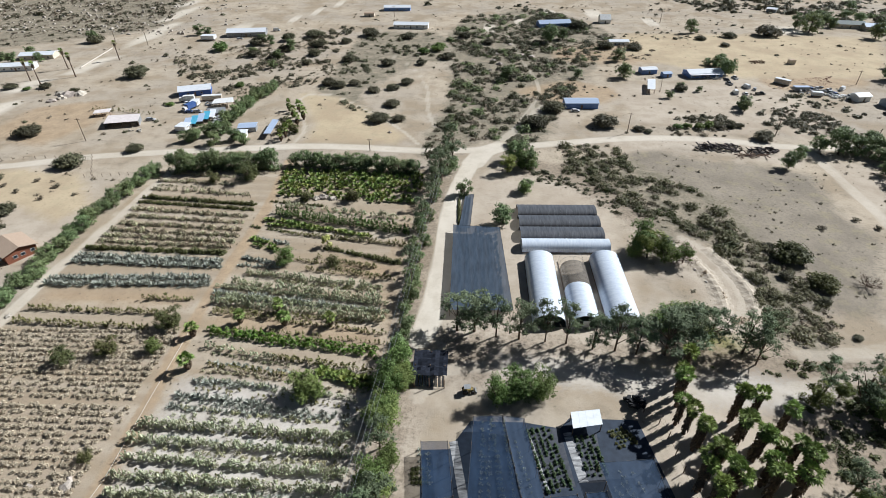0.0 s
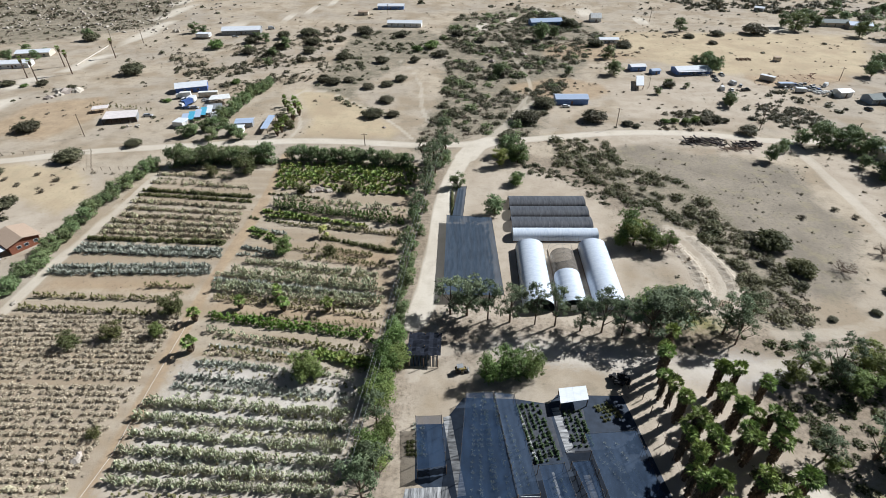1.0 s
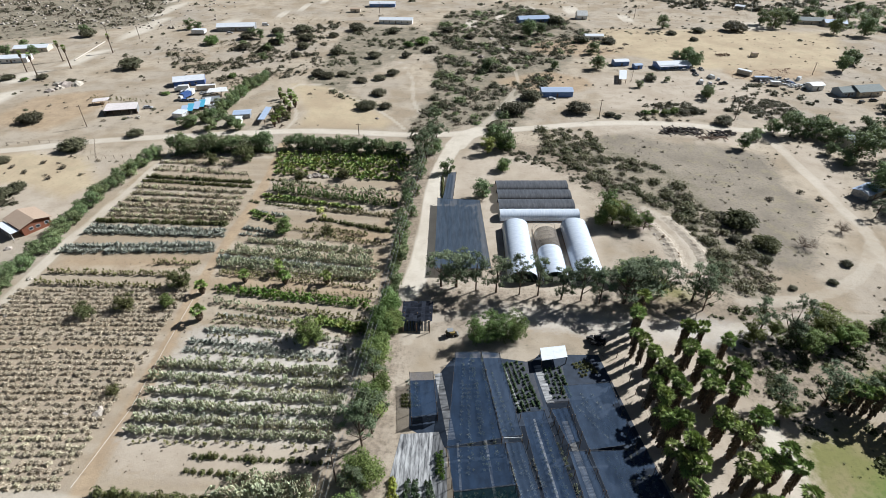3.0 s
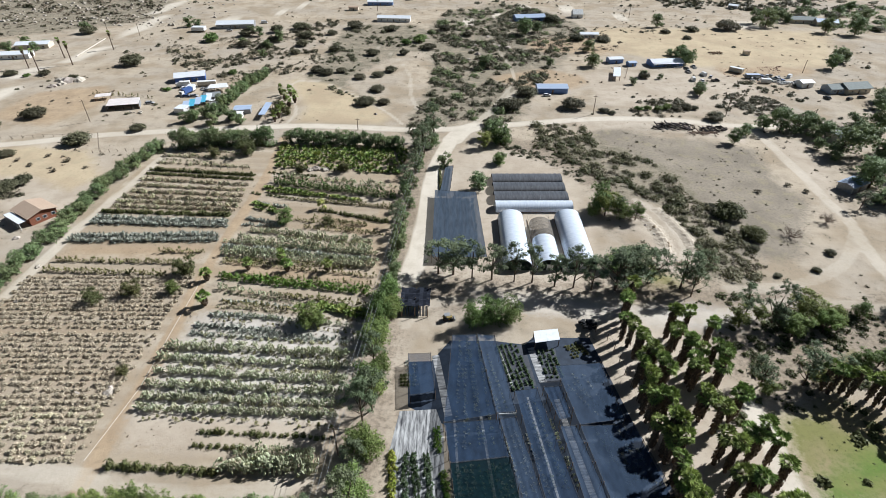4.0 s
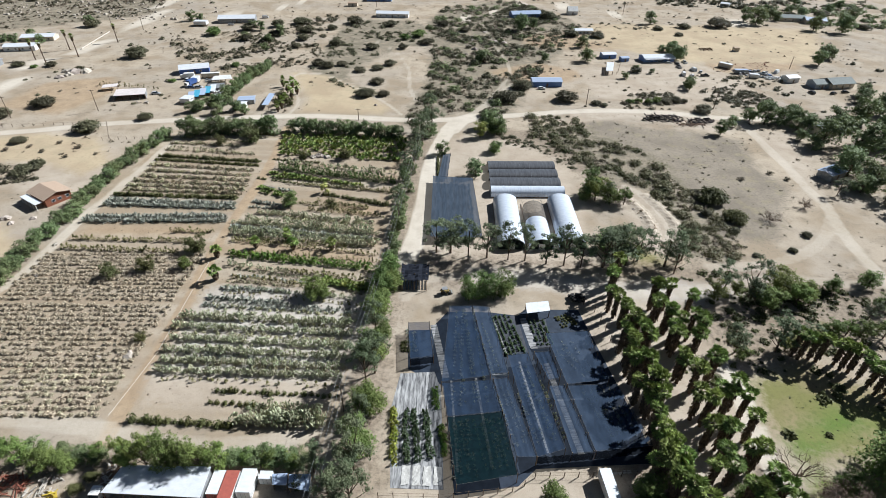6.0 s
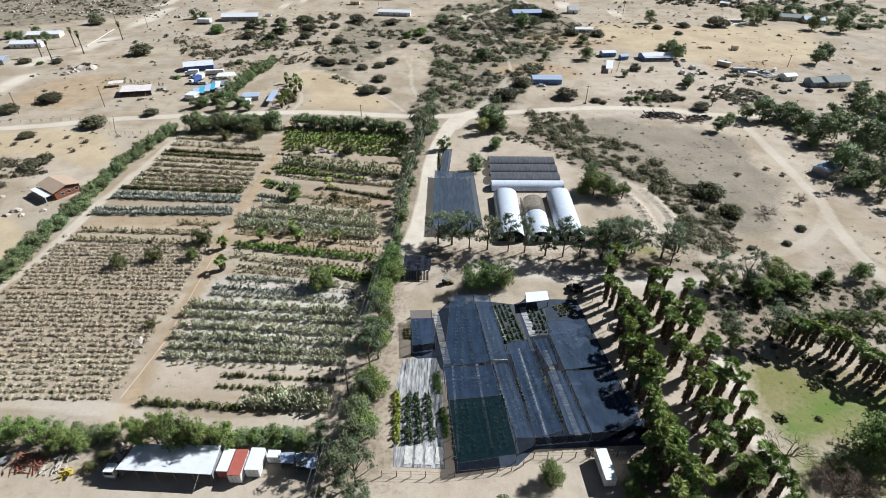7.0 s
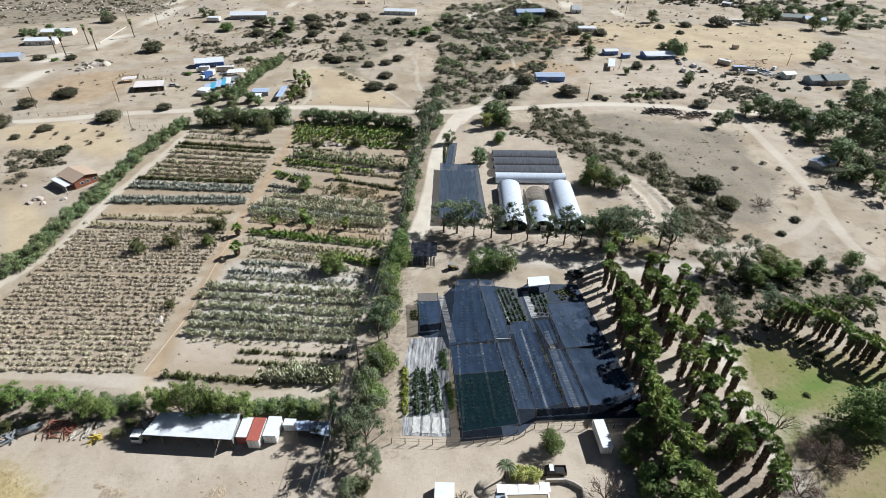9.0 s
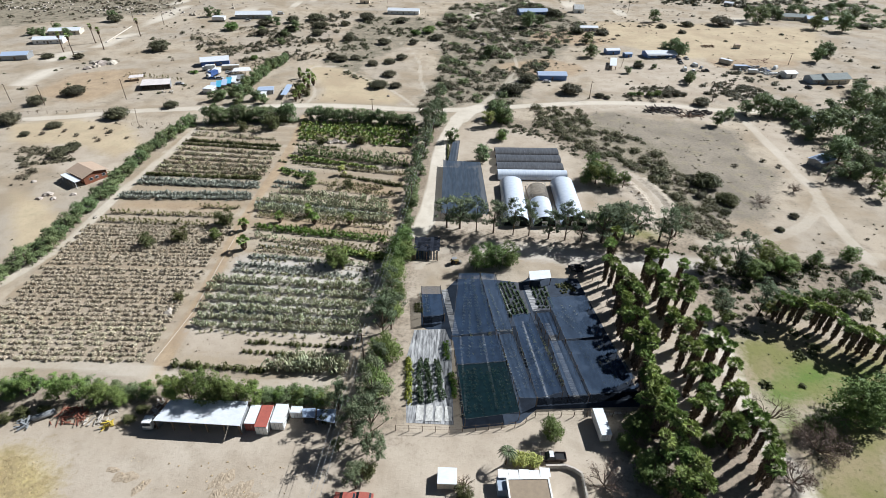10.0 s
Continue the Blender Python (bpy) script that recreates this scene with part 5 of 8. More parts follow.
AGAVE_ROWS = [
    ("agave", 1.25, 1.55, -125.2, 131.6, -77.5, 130.4), ("agave", 1.25, 1.5, -124.6, 128.8, -77.0, 127.8), ("agave", 1.25, 1.5, -125.9, 119.8, -78.0, 122.2),
    ("agave", 1.25, 1.5, -126.0, 117.2, -77.2, 119.2), ("low", 0.9, 1.2, -93.0, 112.1, -78.0, 112.5), ("low", 0.8, 1.2, -124.0, 106.4, -82.7, 106.2),
    ("low", 0.8, 1.3, -123.7, 101.0, -85.3, 100.1),
]
EAST_ROWS = [
    ("cactus", 1.5, 1.2, -67.9, 166.6, -20.2, 158.5), ("spire", 0.8, 1.4, -68.9, 161.6, -19.6, 151.6), ("spire", 0.8, 1.3, -68.2, 159.2, -19.4, 149.4),
    ("broad", 1.2, 0.9, -70.8, 156.2, -32.2, 146.8), ("agave", 1.3, 1.2, -71.7, 144.5, -56.7, 140.8), ("low", 1.1, 1.1, -62.9, 147.8, -18.8, 143.0),
    ("green", 1.5, 1.2, -45.9, 139.5, -19.9, 132.5), ("agave", 1.1, 1.1, -71.3, 133.0, -57.0, 129.7), ("low", 1.0, 1.1, -54.7, 132.8, -27.7, 129.9),
    ("low", 1.0, 1.1, -49.5, 128.1, -21.0, 124.3), ("cactus", 1.5, 1.3, -66.8, 125.3, -24.4, 119.9), ("cactus", 1.4, 1.5, -69.2, 120.5, -23.7, 114.6),
]
MIDDLE_ROWS = [
    ("agave", 1.3, 1.4, -73.4, 115.9, -23.1, 110.1), ("cactus", 1.2, 1.6, -71.9, 111.7, -22.7, 106.4), ("low", 0.9, 1.1, -70.3, 107.3, -21.1, 101.1),
    ("low", 1.2, 0.9, -62.9, 101.6, -18.0, 97.3), ("bright", 0.75, 1.2, -67.4, 99.1, -22.7, 93.1), ("bright", 0.75, 1.1, -68.9, 100.8, -22.1, 95.0),
    ("low", 0.9, 1.4, -47.7, 91.2, -21.9, 87.7), ("cactus", 1.6, 1.2, -66.5, 94.1, -47.6, 90.7), ("low", 1.0, 1.2, -63.4, 87.9, -44.2, 85.5),
    ("broad", 1.1, 0.9, -34.9, 86.3, -21.6, 82.8), ("broad", 1.1, 0.9, -35.2, 87.8, -21.8, 84.7), ("agave", 1.2, 1.2, -64.8, 82.7, -43.5, 81.6),
]
SOUTH_ROWS = [
    ("agave", 1.2, 1.2, -67.2, 78.6, -43.8, 76.6), ("agave", 1.2, 1.1, -67.3, 75.0, -24.5, 73.2), ("cactus", 1.0, 1.35, -71.4, 70.2, -23.5, 68.6),
    ("cactus", 1.0, 1.35, -71.8, 66.1, -23.7, 64.7), ("cactus", 1.0, 1.35, -70.6, 61.8, -23.6, 60.3), ("cactus", 1.0, 1.35, -71.1, 57.7, -23.7, 56.4),
    ("cactus", 1.0, 1.35, -70.2, 54.1, -23.6, 52.8), ("cactus", 1.1, 1.3, -69.9, 50.6, -24.0, 50.2), ("green", 1.6, 0.9, -52.6, 45.0, -23.6, 44.0),
    ("green", 1.7, 0.9, -54.5, 41.7, -40.4, 40.9), ("cactus", 1.2, 1.6, -42.7, 40.3, -26.6, 40.1), ("green", 1.6, 1.2, -68.6, 36.2, -44.7, 35.3),
    ("cactus", 1.0, 1.9, -45.1, 36.4, -25.7, 36.1), ("cactus", 1.0, 1.7, -39.5, 38.0, -26.0, 37.7),
]
FILL_ROWS = [
    ("green", 1.6, 1.1, -75.1, 151.9, -58.5, 148.0), ("broad", 1.6, 0.8, -70.7, 141.1, -59.9, 136.6), ("cactus", 1.7, 1.2, -70.4, 118.4, -23.4, 112.3),
    ("agave", 1.7, 1.2, -70.7, 113.7, -41.8, 110.8), ("tan", 1.6, 1.0, -65.8, 92.3, -43.6, 88.5), ("agave", 1.5, 1.0, -65.0, 76.9, -34.0, 74.7),
    ("green", 1.5, 1.0, -73.3, 169.0, -53.8, 166.6), ("tan", 1.5, 0.8, -122.8, 179.9, -100.0, 178.2),
]
for rows in (FILL_ROWS, WEST_ROWS, AGAVE_ROWS, EAST_ROWS, MIDDLE_ROWS, SOUTH_ROWS):
    for kind, step, size, x0, y0, x1, y1 in rows:
        (joined_row if rows is FILL_ROWS else crop_row)(kind, step, size, x0, y0, x1, y1)
        if rows is WEST_ROWS and y0 < 172:
            joined_row(kind, step, size * 1.05, x0 + 0.7, y0 + 0.3, x1 - 0.4, y1 + 0.3, jitter=0.3)
        if rows is AGAVE_ROWS and kind == "agave":
            crop_row(kind, step * 1.2, size * 0.9, x0 + 0.5, y0 + 0.8, x1, y1 + 0.8)
for i in range(9):
    u = i / 8
    x0, y0 = [(1 - u) * a + u * b for a, b in zip((-75.4, 194.5), (-72.0, 174.6))]
    x1, y1 = [(1 - u) * a + u * b for a, b in zip((-17.7, 192.4), (-19.5, 170.4))]
    crop_row("broad", 1.45, 1.0, x0, y0, x1, y1, gaps=0.04 if i < 6 else 0.45, jitter=0.4)


for kind, step, size, x0, y0, x1, y1 in (
        ("low", 0.9, 1.2, -56.2, 147.3, -39.8, 144.8),
        ("broad", 1.3, 0.9, -69.3, 152.9, -47.3, 150.0), ("low", 0.9, 1.2, -43.2, 145.6, -20.3, 141.9), ("broad", 1.4, 0.9, -71.9, 143.9, -62.5, 139.5),
        ("agave", 1.2, 1.1, -71.8, 133.2, -58.9, 131.2), ("agave", 1.2, 1.1, -71.4, 129.1, -58.2, 128.5), ("low", 0.9, 1.2, -47.3, 134.6, -27.8, 130.2),
        ("low", 0.9, 1.2, -41.9, 129.4, -23.1, 125.6), ("cactus", 1.5, 1.1, -65.0, 125.1, -24.0, 120.1), ("tan", 1.4, 1.1, -57.1, 122.1, -23.8, 118.5),
        ("cactus", 1.2, 1.4, -74.0, 118.6, -21.8, 113.0), ("cactus", 1.2, 1.4, -72.7, 114.7, -21.3, 109.2), ("low", 0.9, 1.2, -70.1, 108.6, -27.9, 105.2)):
    joined_row(kind, step, size, x0, y0, x1, y1)
for i in range(16):
    u = i / 15
    x0, y0 = [(1 - u) * a + u * b for a, b in zip((-63.5, 88.9), (-67.5, 48.4))]
    x1, y1 = [(1 - u) * a + u * b for a, b in zip((-23.0, 83.9), (-23.4, 47.2))]
    joined_row(("agave", "tan", "cactus", "low")[i % 4], 1.4, 1.0, x0, y0, x1, y1, gaps=0.15, jitter=0.35)

# dry tufts in a grid: the nearest ones single, the rest joined
TUFTS = []
for i in range(4):
    me = clump(40 + i, 64, 0.46, 0.50, 0.135).mesh("tuft")
    me.materials.append(TUFT)
    TUFTS.append(me)
beds = [(36.8, 74.4, 1.85), (76.8, 99.5, 1.8)]
spots = []
for y0, y1, step in beds:
    y = y0
    while y < y1:
        x = -127.0 + (0.8 if round((y - y0) / step) % 2 else 0.0)
        while x < -76.5:
            if random.random() > 0.06:
                spots.append((x + random.gauss(0, 0.22), y + random.gauss(0, 0.22) + 0.02 * (x + 100), random.uniform(1.3, 1.9)))
            x += 1.42
        y += step
spots.sort(key=lambda p: p[1])
bed = thing("tuft_bed", "bed of dry tan tufted plants set out in a grid", "crop bed", m=pose(-100, 55, 0))
joined = Shape()
for k, (x, y, s) in enumerate(spots):
    m = at(x, y, s)
    if k < 290:
        ob = new("tuft", random.choice(TUFTS))
        ob.parent = bed
        ob.matrix_basis = pose(100, -55, 0) @ m
    else:
        me = random.choice(TUFTS)
        joined.add([m @ v.co for v in me.vertices], [tuple(p.vertices) for p in me.polygons])
single("tufts", joined, TUFT, "dry tan tufted plants set out in a grid", "crop", kind="stuff")

# young palms and a pale tree in the field
FIELD_PALMS = [fan_palm(90 + i, 3.0, fronds=20, label="short fan palm among the crop rows", group="field palms", skirt=0.3, reach=2.0) for i in range(2)]
for x, y in [(-61.3, 103.7), (-48.8, 103.2), (-36.3, 103.6), (-72.0, 98.1), (-68.3, 86.8), (-52.3, 108.5)]:
    put(random.choice(FIELD_PALMS), at(x, y, random.uniform(0.95, 1.2)))
YELLOWS = [tree(100, 4.2, 2.0, 0.1, LEAF_YELLOW, leaves=600, size=0.25, lobes=9, clear=0.2, fill=0.2, label="pale yellow-green feathery small tree")]
for x, y, s in [(-45.8, 141.2, 1.0)]:
    put(YELLOWS[0], at(x, y, s))


# ---- greenhouses ----
def hoop_house(label, m, width, length, height, cover=(0.0, 1.0), bare=None, ribs=14, film=POLY, group="hoop greenhouses", mesh_net=None):
    """A tunnel along its own y: film over steel arches. cover: the stretch under film; bare: the stretch under net only."""
    t = thing("hoop_house", label, "greenhouse", group, m=m)
    side = 0.6

    def arch(u, scale=1.0):
        a = math.pi * u
        return -width / 2 * math.cos(a) * scale, side + (height - side) * math.sin(a) ** 0.8 * scale if 0 < u < 1 else side

    def skin(y0, y1, sag):
        s, na, ny = Shape(), 16, 40
        for j in range(ny + 1):
            y = y0 + (y1 - y0) * j / ny
            k = 1 - sag * abs(math.sin(math.pi * y / length * (ribs - 1)))
            for i in range(na + 1):
                x, z = arch(i / na, k)
                s.v.append((x, y, z))
        s.v += [(sx * width / 2, y0 + (y1 - y0) * j / ny, 0) for sx in (-1, 1) for j in range(ny + 1)]
        w = na + 1
        for j in range(ny):
            for i in range(na):
                s.f.append((j * w + i, j * w + i + 1, (j + 1) * w + i + 1, (j + 1) * w + i))
            b = (ny + 1) * w + j
            s.f.append((j * w, (j + 1) * w, b + 1, b))
            b += ny + 1
            s.f.append((j * w + na, b, b + 1, (j + 1) * w + na))
        return s

    y0, y1 = cover[0] * length, cover[1] * length
    if y1 > y0:
        part("cover", skin(y0, y1, 0.018), film, t, smooth=True)
    if bare:
        part("net", skin(bare[0] * length, bare[1] * length, 0.03), mesh_net or NET, t, "dark net stretched over bare arches", smooth=True)
    for y, on in ((0.0, cover[0] == 0.0), (length, cover[1] == 1.0)):
        if on:
            s = Shape()
            s.add([(arch(i / 16)[0] * 0.99, y, arch(i / 16)[1] * 0.99) for i in range(17)] + [(width / 2, y, 0), (-width / 2, y, 0)], [tuple(range(19))])
            e = part("end_wall", s, NETDARK if y == 0.0 and width > 7 else film, t)
            d = Shape().box(-1.0, 1.0, y - 0.04, y + 0.04, 0, 2.2)
            part("door", d, WHITE, e)
    for i in range(ribs):
        y = length * i / (ribs - 1)
        s = Shape().tube([(-width / 2, y, 0)] + [(arch(k / 14)[0] * 0.985, y, arch(k / 14)[1] * 0.975) for k in range(15)] + [(width / 2, y, 0)], 0.035, 5)
        part("rib", s, GREY, t)
    for sx in (-1, 1):
        part("base_rail", Shape().box(sx * width / 2 - 0.08, sx * width / 2 + 0.08, 0, length, 0, 0.3), WOOD, t)
    part("ridge_pipe", Shape().tube([(0, 0, height - 0.14), (0, length, height - 0.14)], 0.04, 5), GREY, t)
    return t


hoop_house("white plastic hoop greenhouse with dark net ends", pose(23.0, 106.0, 0), 9.0, 30.0, 4.3)
hoop_house("hoop greenhouse half under white film, half under brown net", pose(33.0, 106.3, 0), 7.8, 29.5, 4.1, cover=(0.0, 0.5), bare=(0.42, 0.86), mesh_net=NETBROWN)
hoop_house("white plastic hoop greenhouse with dark net ends", pose(43.5, 107.0, 0), 9.0, 30.0, 4.3)
hoop_house("long white plastic tunnel beside the shade house", pose(46.5, 144.0, 0, 0, 0, 92), 5.6, 28.5, 3.2, ribs=18)
for k in range(3):
    hoop_house("shade tunnel under dark charcoal net", pose(46.0, 151.2 + 7.4 * k, 0, 0, 0, 92), 7.3, 28.0, 2.7, cover=(0.0, 0.0), bare=(0.0, 1.0), ribs=14, group="net tunnels", mesh_net=NETTUNNEL)


def cloth(label, pts, z, material, posts=True, sag=0.09, name="shade_cloth_roof", group="shade cloth roofs", nu=12, nv=12, cable=True):
    """A sagging cloth over four corners (from the far left, clockwise), on posts and cables."""
    (ax, ay), (bx, by), (cx, cy), (dx, dy) = pts
    t = thing(name, label, "shade cloth", group)
    s = Shape()
    rng = np.random.default_rng(int(abs(ax * 10)))
    for j in range(nv + 1):
        v = j / nv
        for i in range(nu + 1):
            u = i / nu
            x = (1 - v) * ((1 - u) * ax + u * bx) + v * ((1 - u) * dx + u * cx)
            y = (1 - v) * ((1 - u) * ay + u * by) + v * ((1 - u) * dy + u * cy)
            s.v.append((x, y, z - sag * (abs(math.sin(3 * math.pi * u)) * 0.6 + abs(math.sin(4 * math.pi * v)) * 0.4) + rng.normal(0, 0.02)))
    w = nu + 1
    s.f = [(j * w + i, (j + 1) * w + i, (j + 1) * w + i + 1, j * w + i + 1) for j in range(nv) for i in range(nu)]
    part("cloth", s, material, t, smooth=True)
    if posts:
        for v in (0, 0.25, 0.5, 0.75, 1):
            for u in (0, 1):
                x = (1 - v) * ((1 - u) * ax + u * bx) + v * ((1 - u) * dx + u * cx)
                y = (1 - v) * ((1 - u) * ay + u * by) + v * ((1 - u) * dy + u * cy)
                part("post", Shape().tube([(x, y, 0), (x, y, z + 0.25)], 0.07, 6), WOOD, t)
    if cable:
        for p, q in zip(pts, pts[1:] + pts[:1]):
            part("cable", Shape().tube([(*p, z + 0.05), ((p[0] + q[0]) / 2, (p[1] + q[1]) / 2, z - 0.03), (*q, z + 0.05)], 0.025, 4), WIRE, t)
    return t


cloth("blue-grey shade cloth roof over potted plants", [(-4.6, 152.5), (11.2, 151.6), (13.4, 109.5), (-4.2, 109.0)], 2.4, NETBLUE, nv=20)
cloth("narrow grey shade cloth over a long seed bed", [(-0.8, 176.4), (2.4, 176.5), (1.1, 152.7), (-2.8, 152.5)], 1.0, NETBLUE, sag=0.1)
single("bed_hedge", clump(77, 900, 1.0, 1.0, 0.12), LEAF_OLIVE, "narrow green planting beside the seed bed", "plants", kind="stuff", m=pose(-2.8, 163.1, 0, 0, 0, 2) @ Matrix.Diagonal((0.7, 13, 0.9, 1)))

for k in range(6):
    crop_row("green", 1.3, 0.75, -2.2 + 2.4 * k, 150.0, -1.2 + 2.4 * k, 111.5, group="beds under net")

# the large shade house
MAT_PTS = [(-7.6, 53.0), (-8.6, 66.8), (-2.6, 67.2), (2.0, 74.6), (14.0, 74.8), (21.8, 73.6), (24.2, 76.4), (39.4, 76.6), (41.2, 66.0), (46.9, 31.0), (46.4, 28.5), (21.2, 26.6), (17.0, 22.6), (4.0, 20.4), (1.4, 48.0)]
s = Shape().add([(x, y, 0.04) for x, y in reversed(MAT_PTS)], [tuple(range(len(MAT_PTS)))])
single("weed_mat", s, WEEDMAT, "black weed mat laid under the shade house", "weed mat", kind="structure")


def cloth_wall(label, a, b, z0, z1, material=NETWALL, n=24):
    """A hanging cloth between two points, gathered in folds."""
    s = Shape()
    dx, dy = b[0] - a[0], b[1] - a[1]
    ln = math.hypot(dx, dy)
    for i in range(n + 1):
        u, k = i / n, 0.12 * math.sin(i * 2.1)
        x, y = a[0] + dx * u - dy / ln * k, a[1] + dy * u + dx / ln * k
        s.v += [(x, y, z1 - 0.1 * abs(math.sin(i * 0.9))), (x - dy / ln * 0.15, y + dx / ln * 0.15, z0)]
    s.f = [(2 * i, 2 * i + 1, 2 * i + 3, 2 * i + 2) for i in range(n)]
    return single("shade_cloth_wall", s, material, label, "shade cloth", "shade cloth walls", smooth=True)


cloth("small grey shade cloth roof on timber posts", [(-8.5, 66.8), (-2.8, 67.2), (-1.3, 55.1), (-7.1, 53.9)], 3.0, NET)
cloth("long blue-grey shade cloth roof over potted plants", [(2.6, 73.5), (9.0, 74.0), (12.6, 49.0), (0.9, 46.6)], 3.2, NET, nv=24, nu=14, sag=0.16)
cloth("blue-grey shade cloth roof in the long bay", [(0.9, 46.4), (13.2, 47.8), (14.7, 38.7), (2.4, 36.9)], 3.1, NET, nv=14, sag=0.16)
cloth("dark green shade cloth roof with plants below", [(2.4, 36.8), (14.8, 38.6), (16.7, 23.4), (4.3, 20.9)], 3.0, NETDARK, nv=20, sag=0.16)
cloth("pale grey shade cloth strip between roofs", [(9.1, 73.8), (13.6, 73.4), (17.0, 49.7), (12.7, 49.2)], 3.4, NETLIGHT, nv=20, sag=0.14)
cloth("grey shade cloth roof stretched over plant beds", [(13.3, 47.7), (16.9, 48.3), (21.0, 27.3), (16.9, 27.2)], 3.3, NETLIGHT, nv=18, sag=0.14)
cloth("dark shade cloth roof with gaps at its edge", [(17.3, 55.8), (22.6, 56.6), (27.4, 29.5), (21.2, 27.4)], 3.1, NET, nv=20, sag=0.18)
cloth("narrow dark shade cloth strip torn at one end", [(24.2, 57.0), (28.4, 57.6), (29.4, 49.0), (26.6, 48.0)], 3.0, NET, nv=10, sag=0.25)
cloth("narrow grey shade cloth strip over pale aisles", [(26.4, 46.4), (30.0, 46.6), (33.3, 29.1), (28.6, 28.5)], 3.0, NETLIGHT, nv=14, sag=0.2)
cloth("grey shade cloth roof near the palms", [(27.8, 63.4), (39.1, 64.7), (40.9, 48.3), (30.6, 46.5)], 3.5, NETLIGHT, nv=14, sag=0.2)
cloth("grey shade cloth roof near the palms", [(30.7, 46.3), (42.6, 47.2), (46.2, 30.9), (33.6, 28.9)], 3.3, NETLIGHT, nv=18, sag=0.2)
cloth_wall("dark navy cloth hanging along the shade house front", (21.3, 27.4), (33.4, 28.8), 0.3, 3.0)
cloth_wall("dark navy cloth hanging along the shade house front", (33.6, 28.8), (46.2, 30.7), 0.2, 3.2)
cloth_wall("dark cloth hanging below the small shade roof", (-7.1, 53.7), (-1.3, 54.9), 0.4, 2.9, n=12)
for ax, ay, bx, by, w in ((-1.7, 69.2, 1.9, 50.5, 1.8), (14.6, 72.0, 17.6, 58.6, 0.7), (23.2, 72.6, 25.0, 61.0, 1.9), (27.4, 56.0, 31.4, 30.2, 1.4), (20.6, 56.4, 24.2, 30.4, 0.5), (3.2, 49.7, 4.7, 25.4, 0.5), (9.3, 50.7, 11.9, 26.7, 0.6)):
    m, ln = pose(ax, ay, 0, 0, 0, math.degrees(math.atan2(by - ay, bx - ax))), math.hypot(bx - ax, by - ay)
    single("aisle_strip", Shape().box(0, ln, -w / 2, w / 2, 0.045, 0.06), FILM, "worn pale aisle strip between plant beds", "aisle", kind="structure", m=m)
single("sign_board", Shape().box(0, 4.0, -0.04, 0.04, 3.3, 3.9).box(0.1, 0.2, -0.05, 0.05, 0, 3.9).box(3.8, 3.9, -0.05, 0.05, 0, 3.9), WHITE, "long white board fixed between two posts", "board", m=pose(12.9, 48.6, 0, 0, 0, 4))
for k in range(4):
    s, rng = Shape(), np.random.default_rng(60 + k)
    for j in range(7):
        for i in range(4):
            s.v.append((0.55 * i + rng.normal(0, 0.08), 0.72 * j + rng.normal(0, 0.08), 0.08 + 0.12 * rng.uniform()))
    s.f = [(j * 4 + i, j * 4 + i + 1, (j + 1) * 4 + i + 1, (j + 1) * 4 + i) for j in range(6) for i in range(3)]
    single("ground_sheet", s, SHEET, "crumpled white sheet lying between nursery beds", "sheet", "ground sheets", m=pose(-6.9 + 2.2 * k, 22.3, 0))


def pots(label, x0, y0, x1, y1, rows, gap, step, size, kind="green", group="potted plant beds"):
    """Rows of plants in a bed that runs from one point to the other."""
    t = thing("plant_bed", label, "plant bed", group, m=pose(x0, y0, 0))
    ln = math.hypot(x1 - x0, y1 - y0)
    dx, dy = (x1 - x0) / ln, (y1 - y0) / ln
    for r in range(rows):
        off = (r - (rows - 1) / 2) * gap
        for i in range(int(ln / step)):
            if random.random() < 0.14:
                continue
            ob = new("plant", random.choice(PLANT_MESHES[kind]))
            ob.parent = t
            k = size * random.uniform(0.7, 1.3)
            d = i * step + random.gauss(0, 0.1)
            ob.matrix_basis = pose(dx * d - dy * off, dy * d + dx * off, 0.05, 0, 0, random.uniform(0, 360)) @ Matrix.Diagonal((k, k, k, 1))


for k, q in enumerate(([(14.8, 73.2), (21.6, 73.6), (23.2, 60.0), (17.8, 59.0)], [(24.0, 71.4), (29.6, 72.6), (29.4, 61.4), (25.6, 60.8)])):
    single("bed_mat", Shape().add([(x, y, 0.044) for x, y in reversed(q)], [(0, 1, 2, 3)]), mat("grey_bed_mat", (0.080, 0.085, 0.100), (0.035, 0.040, 0.052), scale=0.7) if not k else bpy.data.materials["grey_bed_mat"], "pale grey mat under a potted plant bed", "mat", kind="structure")
pots("rows of dark green potted plants on black mat", 16.8, 73.1, 20.0, 58.3, 5, 1.25, 0.72, 1.05, "potted")
pots("rows of dark green potted plants on black mat", 26.8, 71.6, 28.2, 61.6, 4, 1.25, 0.75, 1.05, "potted")
pots("rows of dark green potted plants under thin cloth", 4.6, 37.6, 6.6, 22.6, 4, 1.5, 1.2, 0.85, "agave")
pots("rows of dark green potted plants under thin cloth", 10.6, 38.3, 13.4, 24.2, 4, 1.5, 1.2, 0.85, "cactus")
